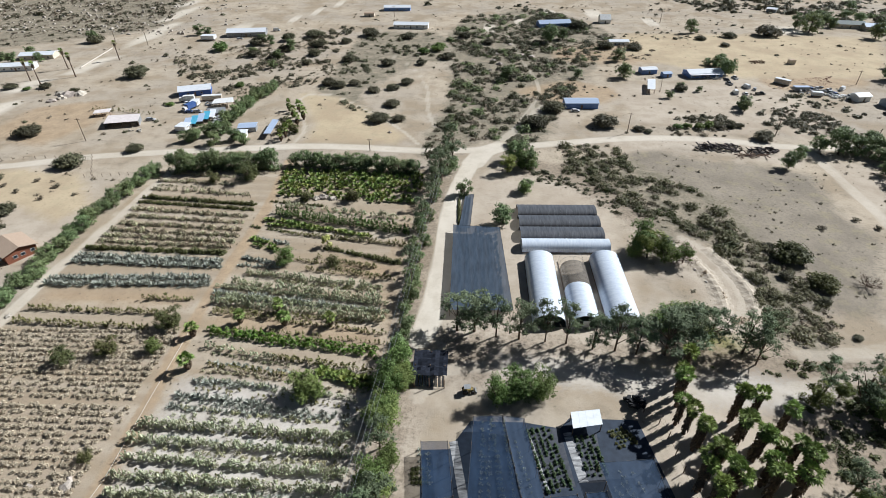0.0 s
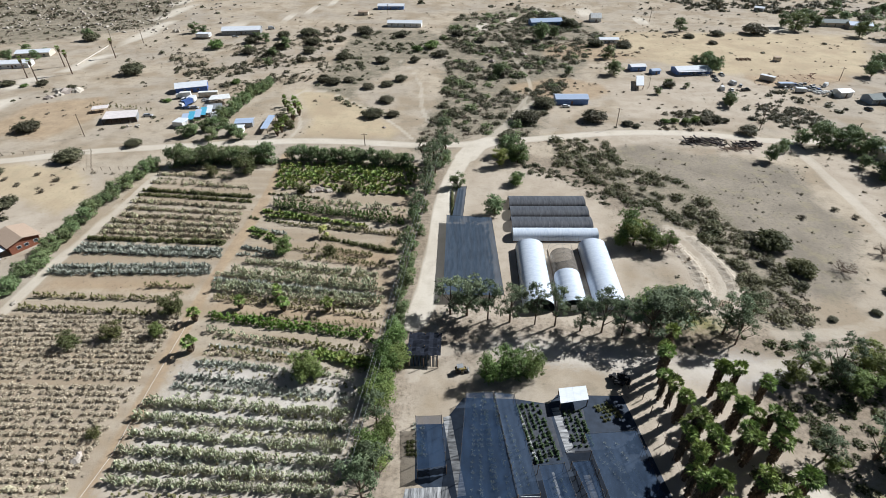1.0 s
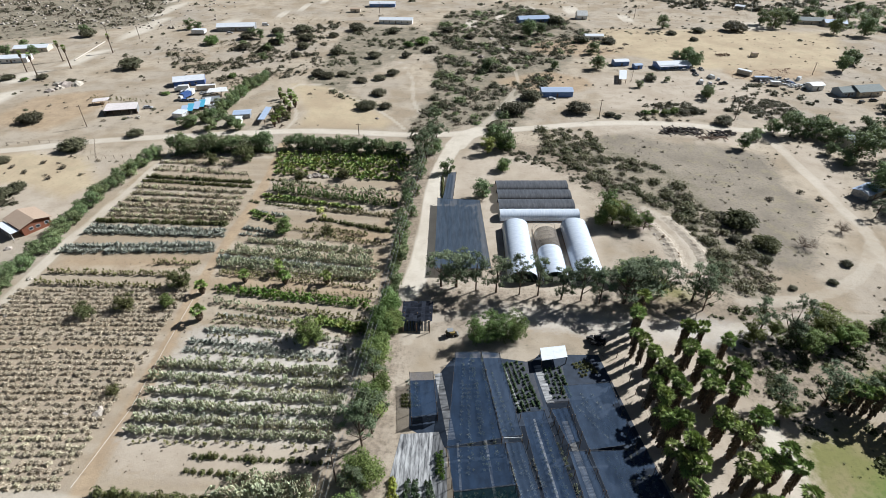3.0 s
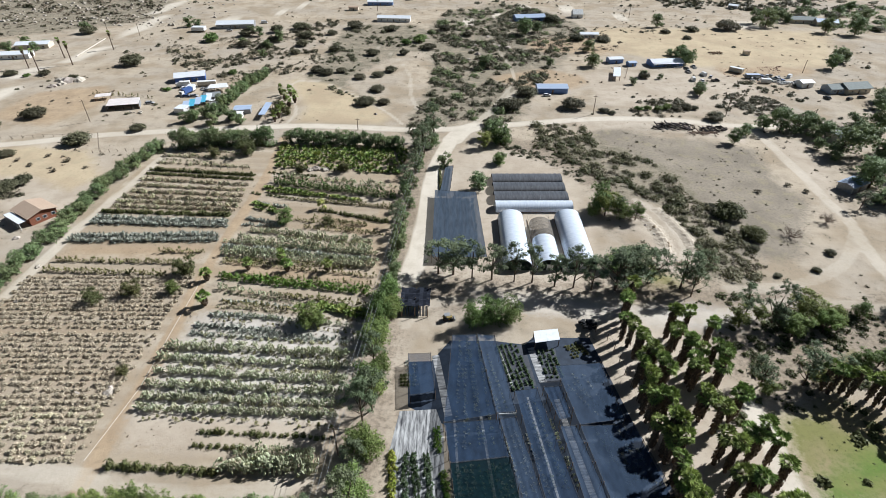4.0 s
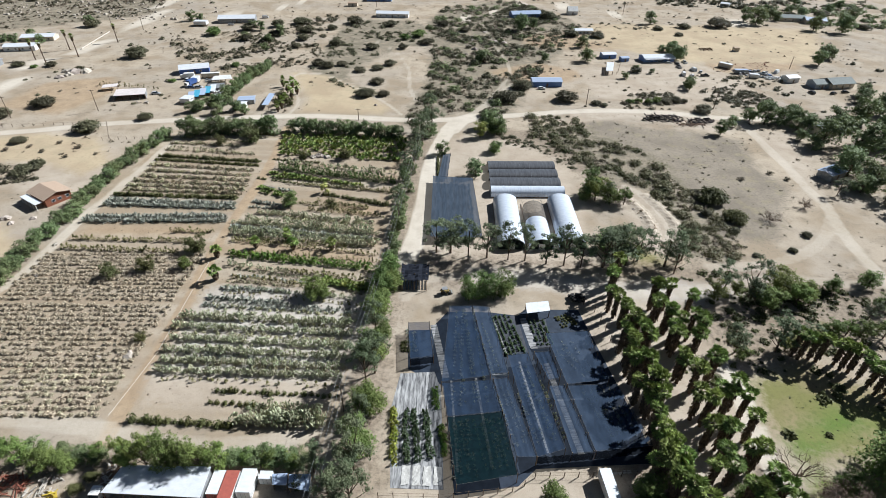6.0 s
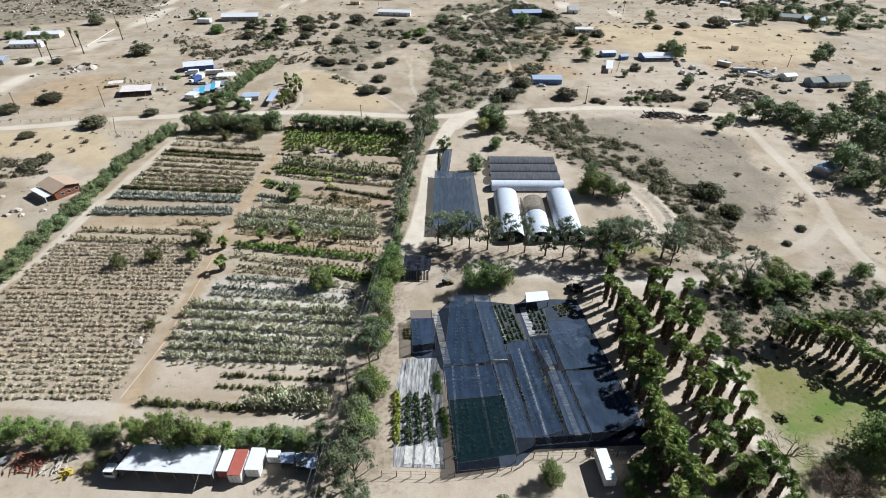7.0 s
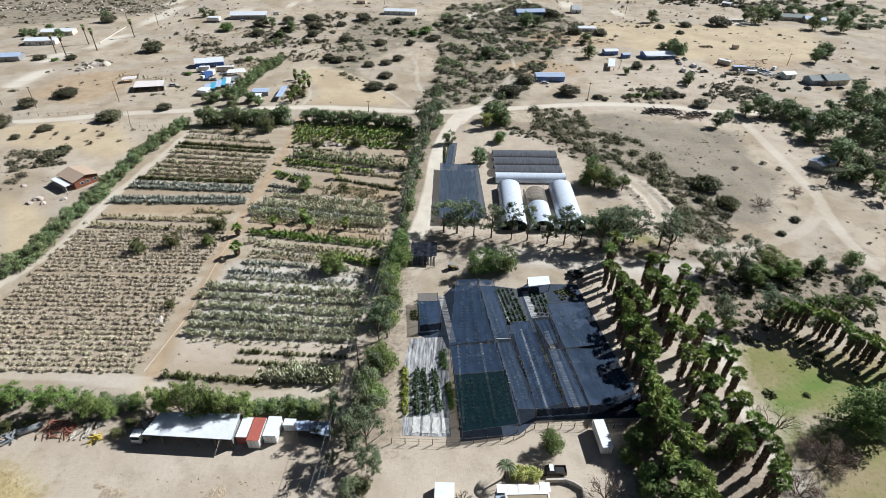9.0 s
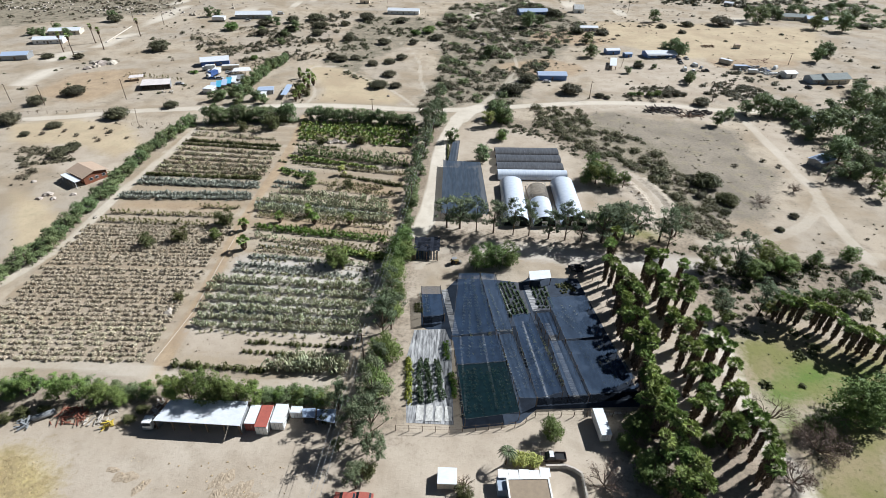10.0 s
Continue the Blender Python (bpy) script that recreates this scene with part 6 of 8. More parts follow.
for xa, ya, xb, yb, kd in ((5.5, 73.7, 4.5, 40.4, "agave"), (10.7, 69.5, 14.8, 51.7, "cactus"), (14.5, 47.6, 19.1, 30.0, "agave"), (21.2, 54.4, 25.0, 30.5, "cactus"), (31.8, 60.2, 38.2, 50.6, "agave"), (36.0, 46.5, 40.3, 33.0, "cactus"), (40.5, 49.1, 44.0, 33.5, "agave"), (-8.0, 66.9, -6.6, 57.2, "agave"), (5.1, 36.9, 6.8, 26.8, "agave"), (13.2, 38.5, 15.4, 27.8, "agave")):
    pots("rows of pale potted plants under shade cloth", xa, ya, xb, yb, 2, 1.8, 1.3, 0.85, kd)
for xa, ya, xb, yb in ((5.6, 74.5, 7.8, 41.3), (8.2, 74.6, 10.8, 42.1), (17.9, 47.0, 21.7, 30.7), (23.9, 49.8, 27.7, 32.4), (33.7, 64.1, 38.1, 52.7), (35.8, 48.3, 40.7, 33.7)):
    pots("rows of potted plants under shade cloth", xa, ya, xb, yb, 2, 2.2, 1.25, 0.9, random.choice(["green", "agave", "cactus"]))
pots("potted plants in the shade of the canopy", 33.2, 71.3, 38.7, 73.4, 5, 1.0, 1.0, 0.9)
pots("potted plants under the small shade roof", -9.8, 60.7, -5.8, 60.9, 4, 1.0, 1.0, 0.9)
s = Shape().add([(x, y, 0.05) for x, y in [(-9.0, 21.6), (1.8, 21.5), (0.8, 47.0), (-1.0, 52.4), (-9.4, 51.6), (-10.9, 40.0)]], [(0, 1, 2, 3, 4, 5)])
single("mulch_film", s, FILM, "crumpled silver mulch film between nursery beds", "mulch film", kind="structure")
for kind, size, x0, y0, x1, y1 in (("lime", 0.8, -9.2, 27.2, -10.6, 41.2), ("sapling", 0.8, -6.4, 27.3, -7.7, 39.9), ("sapling", 0.8, -3.9, 27.7, -5.9, 40.4), ("sapling", 0.8, -1.4, 28.3, -3.1, 40.7), ("bright", 0.75, 1.6, 29.3, 0.6, 36.5), ("bright", 0.75, -0.4, 41.5, -1.2, 46.9)):
    crop_row(kind, 0.6, size, x0, y0, x1, y1, group="nursery beds")
    crop_row(kind, 0.6, size, x0 + 0.7, y0, x1 + 0.7, y1, group="nursery beds")


# ---- buildings ----
def base(ax, ay, bx, by):
    """The pose at a, with x towards b, and the distance."""
    return pose(ax, ay, 0, 0, 0, math.degrees(math.atan2(by - ay, bx - ax))), math.hypot(bx - ax, by - ay)


def house(name, label, a, b, depth, height, wall, roof, rise=1.0, category="house", windows=3, door=True, over=0.4, group="", flat=False, porch=0.0):
    """A building whose near wall runs from a to b."""
    m, ln = base(*a, *b)
    height, rise = min(height, 3.0), rise * 1.7
    t = thing(name, label, category, group, m=m)
    w = Shape().box(0, ln, 0, depth, 0, height)
    if not flat:
        w.add([(0, 0, height), (0, depth / 2, height + rise - 0.1), (0, depth, height)], [(0, 1, 2)])
        w.add([(ln, 0, height), (ln, depth / 2, height + rise - 0.1), (ln, depth, height)], [(0, 2, 1)])
    wall_ob = part("wall", w, wall, t)
    if flat:
        part("roof", Shape().box(-over, ln + over, -over, depth + over, height + 0.004, height + 0.25), roof, t)
    else:
        part("roof", Shape().gable(0, ln, 0, depth, height + 0.05, height + rise, over), roof, t)
    for i in range(windows):
        x = ln * (i + 0.7) / (windows + 0.4)
        win = part("window", Shape().box(x - 0.6, x + 0.6, -0.05, 0.04, 1.0, 2.1), WHITE, t)
        part("pane", Shape().box(x - 0.5, x + 0.5, -0.07, -0.045, 1.1, 2.0), GLASS, win)
    if door:
        part("door", Shape().box(ln * 0.5 - 0.5, ln * 0.5 + 0.5, -0.06, 0.03, 0.0, 2.05), WOOD, t)
    if porch:
        part("porch_roof", Shape().box(0, ln, -porch, 0.0, height - 0.35, height - 0.2), roof, t)
        for i in range(5):
            x = 0.15 + (ln - 0.3) * i / 4
            part("porch_post", Shape().box(x - 0.07, x + 0.07, -porch + 0.05, -porch + 0.19, 0, height - 0.36), WHITE, t)
    return t


def container(label, a, b, depth, height, wall, top, name="shipping_container", category="container", wheels=False, group=""):
    """A ribbed steel box; the doors are on the wall from a to b."""
    m, ln = base(*a, *b)
    t = thing(name, label, category, group, m=m)
    z0 = 0.7 if wheels else 0.1
    part("body", Shape().box(0, ln, 0, depth, z0, height), wall, t)
    part("roof", Shape().box(-0.03, ln + 0.03, -0.03, depth + 0.03, height + 0.004, height + 0.08), top, t)
    for k in (0, 1):
        d = part("door", Shape().box(k * ln / 2 + 0.06, (k + 1) * ln / 2 - 0.06, -0.06, -0.004, z0 + 0.1, height - 0.1), wall, t)
        part("latch_bar", Shape().tube([(ln * (0.35 + 0.3 * k), -0.09, z0 + 0.2), (ln * (0.35 + 0.3 * k), -0.09, height - 0.2)], 0.03, 5), GREY, d)
    n = int(depth / 0.6)
    for i in range(n):
        y = (i + 0.5) * depth / n
        for x0, x1 in ((-0.05, -0.004), (ln + 0.004, ln + 0.05)):
            part("rib", Shape().box(x0, x1, y - 0.1, y + 0.1, z0 + 0.1, height - 0.1), wall, t)
    if wheels:
        for y in (depth * 0.3, depth * 0.42):
            for x in (0.15, ln - 0.4):
                part("wheel", Shape().tube([(x, y, 0.42), (x + 0.25, y, 0.42)], 0.42, 12), RUBBER, t)
    return t


def car(label, x, y, turn, paint, kind="car", name="car", group="parked vehicles"):
    """A parked vehicle, its nose along its own x."""
    t = thing(name, label, kind, group, m=pose(x, y, 0, 0, 0, turn))
    ln, w = (5.3, 1.9) if name == "pickup_truck" else (5.4, 2.1) if name == "van" else (4.6, 1.8)
    hood = 0.95
    s = Shape()
    prof = [(-ln / 2, 0.35), (-ln / 2, hood), (ln / 2 - 0.1, hood - 0.12), (ln / 2, 0.65), (ln / 2, 0.35)]
    s.add([(px, sy * w / 2, pz) for sy in (-1, 1) for px, pz in prof], [(0, 1, 2, 3, 4), (9, 8, 7, 6, 5)] + [(i, i + 5, (i + 1) % 5 + 5, (i + 1) % 5) for i in range(5)])
    part("body", s, paint, t)
    if name == "pickup_truck":
        c0, c1, top = -0.3, 1.7, 1.75
    elif name == "van":
        c0, c1, top = -2.6, 2.0, 2.2
    else:
        c0, c1, top = -1.9, 1.2, 1.45
    s = Shape()
    k = w / 2 - 0.05
    s.add([(c0, -k, hood), (c1, -k, hood - 0.08), (c1 - 0.7, -k + 0.15, top), (c0 + 0.35, -k + 0.15, top), (c0, k, hood), (c1, k, hood - 0.08), (c1 - 0.7, k - 0.15, top), (c0 + 0.35, k - 0.15, top)],
          [(0, 1, 2, 3), (7, 6, 5, 4), (0, 4, 5, 1), (1, 5, 6, 2), (2, 6, 7, 3), (3, 7, 4, 0)])
    cab = part("cabin", s, GLASS if name != "van" else paint, t)
    part("roof", Shape().box(c0 + 0.36, c1 - 0.72, -k + 0.16, k - 0.16, top + 0.004, top + 0.05), PAINTS[0] if paint in (PAINTS[4],) else paint, cab)
    if name == "van":
        part("windscreen", Shape().add([(c1 + 0.02, -k + 0.1, hood + 0.05), (c1 + 0.02, k - 0.1, hood + 0.05), (c1 - 0.66, k - 0.2, top - 0.06), (c1 - 0.66, -k + 0.2, top - 0.06)], [(0, 1, 2, 3)]), GLASS, cab)
    if name == "pickup_truck":
        part("bed", Shape().box(-2.5, -0.4, -0.78, 0.78, hood + 0.004, hood + 0.03), DARK, t)
        for sy in (-1, 1):
            part("bed_rail", Shape().box(-2.6, -0.35, sy * 0.88 - 0.07, sy * 0.88 + 0.07, hood + 0.004, hood + 0.28), paint, t)
        part("tailgate", Shape().box(-2.65, -2.55, -0.9, 0.9, hood + 0.004, hood + 0.28), paint, t)
    for sx in (-1, 1):
        for sy in (-1, 1):
            part("wheel", Shape().tube([(sx * ln * 0.31, sy * (w / 2 - 0.2), 0.35), (sx * ln * 0.31, sy * (w / 2 + 0.02), 0.35)], 0.35, 12), RUBBER, t)
    for sy in (-1, 1):
        part("headlight", Shape().box(ln / 2 - 0.02, ln / 2 + 0.02, sy * 0.65 - 0.15, sy * 0.65 + 0.15, 0.6, 0.75), WHITE, t)
    return t


def open_shed(name, label, corners, z0, z1, roof, post=WOOD, back=None, category="shed"):
    """A sheet roof on posts: corners near left, near right, far right, far left; z0 at the near side, z1 at the far."""
    t = thing(name, label, category)
    zs = (z0, z0, z1, z1)
    s = Shape().add([(x, y, z) for (x, y), z in zip(corners, zs)] + [(x, y, z - 0.12) for (x, y), z in zip(corners, zs)], [(0, 1, 2, 3), (7, 6, 5, 4), (0, 4, 5, 1), (1, 5, 6, 2), (2, 6, 7, 3), (3, 7, 4, 0)])
    r = part("roof", s, roof, t)
    (ax, ay), (bx, by), (cx, cy), (dx, dy) = corners
    n = max(2, int(math.hypot(bx - ax, by - ay) / 3.5) + 1)
    for i in range(n):
        u = (i + 0.02) / (n - 0.96) if n > 1 else 0.5
        for (px, py), (qx, qy), z in (((ax, ay), (bx, by), z0), ((dx, dy), (cx, cy), z1)):
            x, y = px + (qx - px) * min(u, 0.98), py + (qy - py) * min(u, 0.98)
            part("post", Shape().box(x - 0.09, x + 0.09, y - 0.09 + (0.25 if z == z0 else -0.25), y + 0.09 + (0.25 if z == z0 else -0.25), 0, z - 0.13), post, t)
    ln = math.hypot(bx - ax, by - ay)
    k = int(ln / 1.6)
    for i in range(1, k):
        u = i / k
        p, q = (ax + (bx - ax) * u, ay + (by - ay) * u, z0 + 0.008), (dx + (cx - dx) * u, dy + (cy - dy) * u, z1 + 0.008)
        part("seam", Shape().tube([p, q], 0.02, 3), roof, r)
    if back:
        w = Shape().add([(dx, dy - 0.5, 0), (cx, cy - 0.5, 0), (cx, cy - 0.5, z1 - 0.2), (dx, dy - 0.5, z1 - 0.2)], [(0, 1, 2, 3)])
        part("back_wall", w, back, t)
        for (px, py), (qx, qy) in (((ax, ay), (dx, dy)), ((bx, by), (cx, cy))):
            w = Shape().add([(px, py + 0.3, 0), (qx, qy - 0.5, 0), (qx, qy - 0.5, z1 - 0.25), (px, py + 0.3, z0 - 0.15)], [(0, 1, 2, 3)])
            part("side_wall", w, back, t)
    return t


# south yard
open_shed("open_barn", "long open barn with a white sheet roof", [(-64.3, 17.3), (-44.9, 16.8), (-44.9, 22.9), (-62.5, 22.8)], 3.4, 4.0, ROOFWHITE, back=GREY, category="barn")
container("white box with red doors beside the barn", (-44.5, 18.0), (-42.2, 18.0), 5.0, 2.6, RED, ROOFWHITE)
container("red shipping container with white end doors", (-41.9, 17.1), (-39.3, 17.1), 5.8, 2.8, WHITE, RED)
container("white shipping container in the yard", (-38.9, 18.5), (-36.1, 18.5), 5.0, 2.6, WHITE, ROOFWHITE)
container("small white storage box", (-35.4, 21.7), (-32.9, 21.7), 1.7, 2.1, WHITE, ROOFWHITE, name="storage_box", category="storage box")
open_shed("lean_to", "low dark lean-to shed under trees", [(-32.2, 20.4), (-29.4, 20.4), (-29.7, 22.8), (-32.7, 22.5)], 2.3, 2.6, ROOFBLUE, back=GREY)
open_shed("lean_to", "low dark lean-to shed under trees", [(-28.9, 20.0), (-24.7, 19.3), (-25.0, 22.8), (-29.4, 22.6)], 2.2, 2.5, ROOFBLUE, back=GREY)
container("white box trailer parked near the palms", (34.1, 18.1), (36.4, 18.3), 7.0, 3.0, WHITE, ROOFWHITE, name="box_trailer", category="trailer", wheels=True)
truck_m = base(-67.2, 17.1, -65.0, 17.1)[0]
truck = thing("flatbed_truck", "white flatbed truck loaded with scrap beside the barn", "truck", m=truck_m)
part("cab", Shape().box(0, 2.2, 0, 2.2, 0.6, 2.6, 0.12), WHITE, truck)
part("windscreen", Shape().box(0.2, 2.0, -0.02, 0.09, 1.6, 2.35), GLASS, truck)
part("bumper", Shape().box(0, 2.2, -0.2, 0.0, 0.45, 0.75), GREY, truck)
part("bed", Shape().box(0, 2.2, 2.4, 8.0, 0.9, 1.1), WOOD, truck)
for yy in (1.0, 5.6, 6.8):
    for xx in (-0.05, 2.0):
        part("wheel", Shape().tube([(xx, yy, 0.45), (xx + 0.25, yy, 0.45)], 0.45, 12), RUBBER, truck)
rng = np.random.default_rng(5)
for i in range(22):
    ln = rng.uniform(0.5, 1.2)
    m = pose(rng.uniform(0.5, 1.7), rng.uniform(3.0, 7.4), 1.18 + 0.035 * i, rng.uniform(-6, 6), rng.uniform(-6, 6), rng.uniform(0, 180))
    v = Shape().box(-ln, ln, -0.12, 0.12, -0.03, 0.03)
    v.v = [tuple(m @ Vector(p)) for p in v.v]
    part("board", v, CONCRETE if i % 3 else WOOD, truck)
car("brown pickup truck with a white cab roof", 23.3, 13.9, 181, PAINTS[4], "pickup truck", "pickup_truck")
car("red car parked under trees", -16.3, 3.3, 176, RED)
car("red car parked under trees", -19.5, 3.1, 176, RED)
container("white utility box by the drive", (-1.3, 6.0), (2.6, 6.0), 3.6, 2.0, STUCCO, ROOFWHITE, name="utility_shed", category="shed")
home = thing("mobile_home", "white mobile home with a flat brown roof and white rim", "house", m=pose(12.7, 7.0, 0, 0, 0, 3.5))
part("wall", Shape().box(0, 8.4, -14, 0, 0, 2.9), WHITE, home)
part("roof", Shape().box(0.2, 8.2, -13.8, -0.2, 2.904, 3.0), ROOFBROWN, home)
for x0, x1, y0, y1 in ((-0.15, 0.2, -14.1, 0.25), (8.2, 8.55, -14.1, 0.25), (0.204, 8.196, -0.2, 0.25)):
    part("roof_rim", Shape().box(x0, x1, y0, y1, 2.7, 3.12), WHITE, home)
for x in (1.5, 6.0):
    w = part("window", Shape().box(x, x + 1.3, -0.02, 0.05, 1.0, 2.1), WHITE, home)
    part("pane", Shape().box(x + 0.1, x + 1.2, 0.052, 0.07, 1.1, 2.0), GLASS, w)
porch = thing("porch_canopy", "white ragged sheet roof along the mobile home", "canopy")
rng = np.random.default_rng(21)
for k in range(5):
    x0 = 11.0 + 2.15 * k
    y1 = 9.1 + 0.15 * k + rng.uniform(-0.5, 0.4)
    z = 2.75 + rng.uniform(-0.06, 0.06)
    part("sheet", Shape().add([(x0, 7.35 + 0.13 * k, z), (x0 + 2.1, 7.45 + 0.13 * k, z), (x0 + 2.1, y1, z - 0.15), (x0, y1, z - 0.15), (x0, 7.35 + 0.13 * k, z - 0.06), (x0 + 2.1, 7.45 + 0.13 * k, z - 0.06), (x0 + 2.1, y1, z - 0.21), (x0, y1, z - 0.21)], [(0, 1, 2, 3), (7, 6, 5, 4), (0, 4, 5, 1), (1, 5, 6, 2), (2, 6, 7, 3), (3, 7, 4, 0)]), WHITE, porch)
    part("post", Shape().box(x0 + 0.1, x0 + 0.2, y1 - 0.25, y1 - 0.15, 0, z - 0.2), WHITE, porch)
single("side_annex", Shape().box(-2.0, -0.2, -2.6, 0.4, 0, 2.3), BLUEGREY, "low blue-grey annex against the mobile home", "shed", m=pose(12.7, 7.6, 0, 0, 0, 3.5))
slabs = thing("slab_row", "row of pale square paving slabs by a trailer", "paving slabs")
for k in range(7):
    ob = part("slab", Shape().box(0, 0.85, 0, 0.7, 0, 0.06), CONCRETE, slabs)
    ob.matrix_basis = pose(34.2 + 1.0 * k, 25.2 + 0.14 * k + random.uniform(-0.15, 0.15), 0.005, 0, 0, random.uniform(-8, 16))
wall_pts = [(21.4, 11.6), (25.5, 11.9), (27.2, 11.3), (28.7, 10.2), (28.8, 5.4), (28.4, 1.0)]
wall_th = thing("garden_wall", "low pale masonry garden wall that bends round a yard", "wall")
for (ax, ay), (bx, by) in zip(wall_pts, wall_pts[1:]):
    m, ln = base(ax, ay, bx, by)
    ob = part("wall_section", Shape().box(0, ln, -0.2, 0.2, 0, 1.1), CONCRETE, wall_th)
    ob.matrix_basis = m

# sheds and shelters between fields
open_shed("white_canopy", "small white flat canopy on posts", [(24.0, 71.7), (30.6, 73.1), (30.6, 77.0), (24.1, 75.9)], 2.8, 2.9, ROOFWHITE, category="canopy")
t = thing("cloth_shelter", "black cloth shelter on a timber frame", "shelter", m=pose(-11.6, 83.6, 0) @ Matrix.Diagonal((1.2, 1.1, 1.15, 1)))
for x in (0, 3, 6):
    for y in (0, 4, 8):
        part("post", Shape().box(x - 0.08, x + 0.08, y - 0.08, y + 0.08, 0, 2.8), WOOD, t)
s, rng = Shape(), np.random.default_rng(8)
for j in range(11):
    for i in range(9):
        s.v.append((-0.5 + 7.0 * i / 8, 1.2 + 7.6 * j / 10, 2.8 - 0.35 * abs(math.sin(i * 1.3)) - 0.2 * abs(math.sin(j * 1.1)) + rng.normal(0, 0.12)))
s.f = [(j * 9 + i, j * 9 + i + 1, (j + 1) * 9 + i + 1, (j + 1) * 9 + i) for j in range(10) for i in range(8)]
part("cloth_roof", s, mat("black_tarp", (0.022, 0.026, 0.038), (0.012, 0.014, 0.020), rough=0.9, spec=0.1), t)
s = Shape()
for i in range(8):
    s.add([(0.2 + i * 0.75, 0.05, 0.3), (0.8 + i * 0.75, 0.05, 0.3), (0.75 + i * 0.75, 1.2, 2.6), (0.25 + i * 0.75, 1.2, 2.6)], [(0, 1, 2, 3)])
part("hanging_strips", s, NETBLUE, t)

# the house west of the field
(ax, ay), (bx, by) = [(-153.9, 131.8), (-144.6, 126.1)]
m, ln = base(ax, ay, bx, by)
t = thing("farmhouse", "red-brown house with a tan shingle roof and white porch", "house", m=m)
part("wall", Shape().box(0, ln, 0, 9, 0, 3.2).add([(0, 0, 3.2), (0, 9, 3.2), (0, 4.5, 4.6)], [(0, 2, 1)]).add([(ln, 0, 3.2), (ln, 9, 3.2), (ln, 4.5, 4.6)], [(0, 1, 2)]), BRICKRED, t)
part("roof", Shape().gable(0, ln, 0, 9, 3.25, 4.7, 0.7), ROOFTAN, t)
for y in (2.0, 4.2, 7.0):
    w = part("window", Shape().box(ln - 0.04, ln + 0.06, y, y + 1.3, 1.1, 2.2), WHITE, t)
    part("pane", Shape().box(ln + 0.062, ln + 0.09, y + 0.1, y + 1.2, 1.2, 2.1), GLASS, w)
part("door", Shape().box(ln * 0.5, ln * 0.5 + 1.0, -0.06, 0.03, 0.0, 2.05), WOOD, t)
part("porch_roof", Shape().box(0, ln, -3.4, -0.83, 2.55, 2.7), ROOFWHITE, t)
for k in range(5):
    x = 0.2 + (ln - 0.4) * k / 4
    part("porch_post", Shape().box(x - 0.08, x + 0.08, -3.3, -3.14, 0, 2.54), WHITE, t)

# north-west yard
house("long_workshop", "blue workshop with a white sheet roof", (-161.7, 280.6), (-146.0, 286.4), 9.0, 3.0, mat("deep_blue_wall", (0.055, 0.13, 0.40), (0.045, 0.10, 0.32), rough=0.5), ROOFWHITE, rise=1.1, windows=2, category="workshop")
open_shed("open_carport", "tan-roofed open carport on dry ground", [(-177.3, 234.8), (-162.3, 238.9), (-165.8, 248.1), (-180.7, 244.8)], 2.8, 3.0, ROOFPINK, back=GREY, category="carport")
container("white box trailer in the yard", (-148.6, 265.6), (-144.9, 265.9), 5.0, 3.0, WHITE, ROOFWHITE, name="box_trailer", category="trailer", wheels=True)
container("white box trailer in the yard", (-141.1, 232.7), (-135.8, 232.1), 6.0, 2.8, WHITE, ROOFWHITE, name="box_trailer", category="trailer", wheels=True)
container("cream camper trailer beside the workshop", (-146.2, 274.8), (-136.2, 276.9), 2.6, 2.8, STUCCO, WHITE, name="camper", category="trailer", wheels=True)
open_shed("tent_canopy", "white tent canopy over stored goods", [(-135.7, 263.5), (-124.8, 266.7), (-128.0, 273.3), (-136.7, 270.2)], 3.0, 3.2, WHITE, category="canopy")
open_shed("tarp_canopy", "grey tarp canopy over a boat", [(-133.2, 250.6), (-123.5, 252.4), (-127.3, 260.6), (-135.8, 257.8)], 2.4, 2.6, GREY, category="canopy")
for k, (ax, ay, mt, lb) in enumerate((( -137.8, 233.8, ROOFBLUE, "pale blue tarp canopy on poles"), (-135.8, 236.8, TARP, "turquoise tarp canopy on poles"), (-133.7, 239.9, ROOFBLUE, "pale blue tarp canopy on poles"), (-132.2, 242.9, TARP, "turquoise tarp canopy on poles"), (-130.4, 246.0, ROOFWHITE, "white tarp canopy on poles"))):
    open_shed("tarp_canopy", lb, [(ax, ay), (ax + 3.0, ay + 0.8), (ax, ay + 11), (ax - 3.0, ay + 10.2)], 2.5, 2.8, mt, category="canopy")
house("garden_shed", "small shed with a blue-grey roof", (-110.2, 233.2), (-102.4, 234.7), 6.0, 2.4, GREY, ROOFBLUE, rise=0.4, windows=0, category="shed")
house("garden_shed", "small white shed with a flat roof", (-109.4, 226.9), (-104.6, 227.3), 3.5, 2.5, WHITE, ROOFWHITE, flat=True, windows=0, category="shed")
open_shed("long_shelter", "narrow shelter with a pale sheet roof", [(-95.9, 226.8), (-92.6, 227.0), (-93.5, 243.4), (-96.9, 244.1)], 2.6, 2.8, ROOFBLUE)
for x, y, a, k in ((-160.7, 246.6, 10, 1), (-145.7, 258.2, 5, 3), (-141.7, 258.5, 4, 1), (-152.7, 270.8, 80, 0), (-126.0, 251.4, 20, 0), (-123.5, 255.8, 20, 1)):
    car("parked car on dry ground", x, y, a, PAINTS[k])

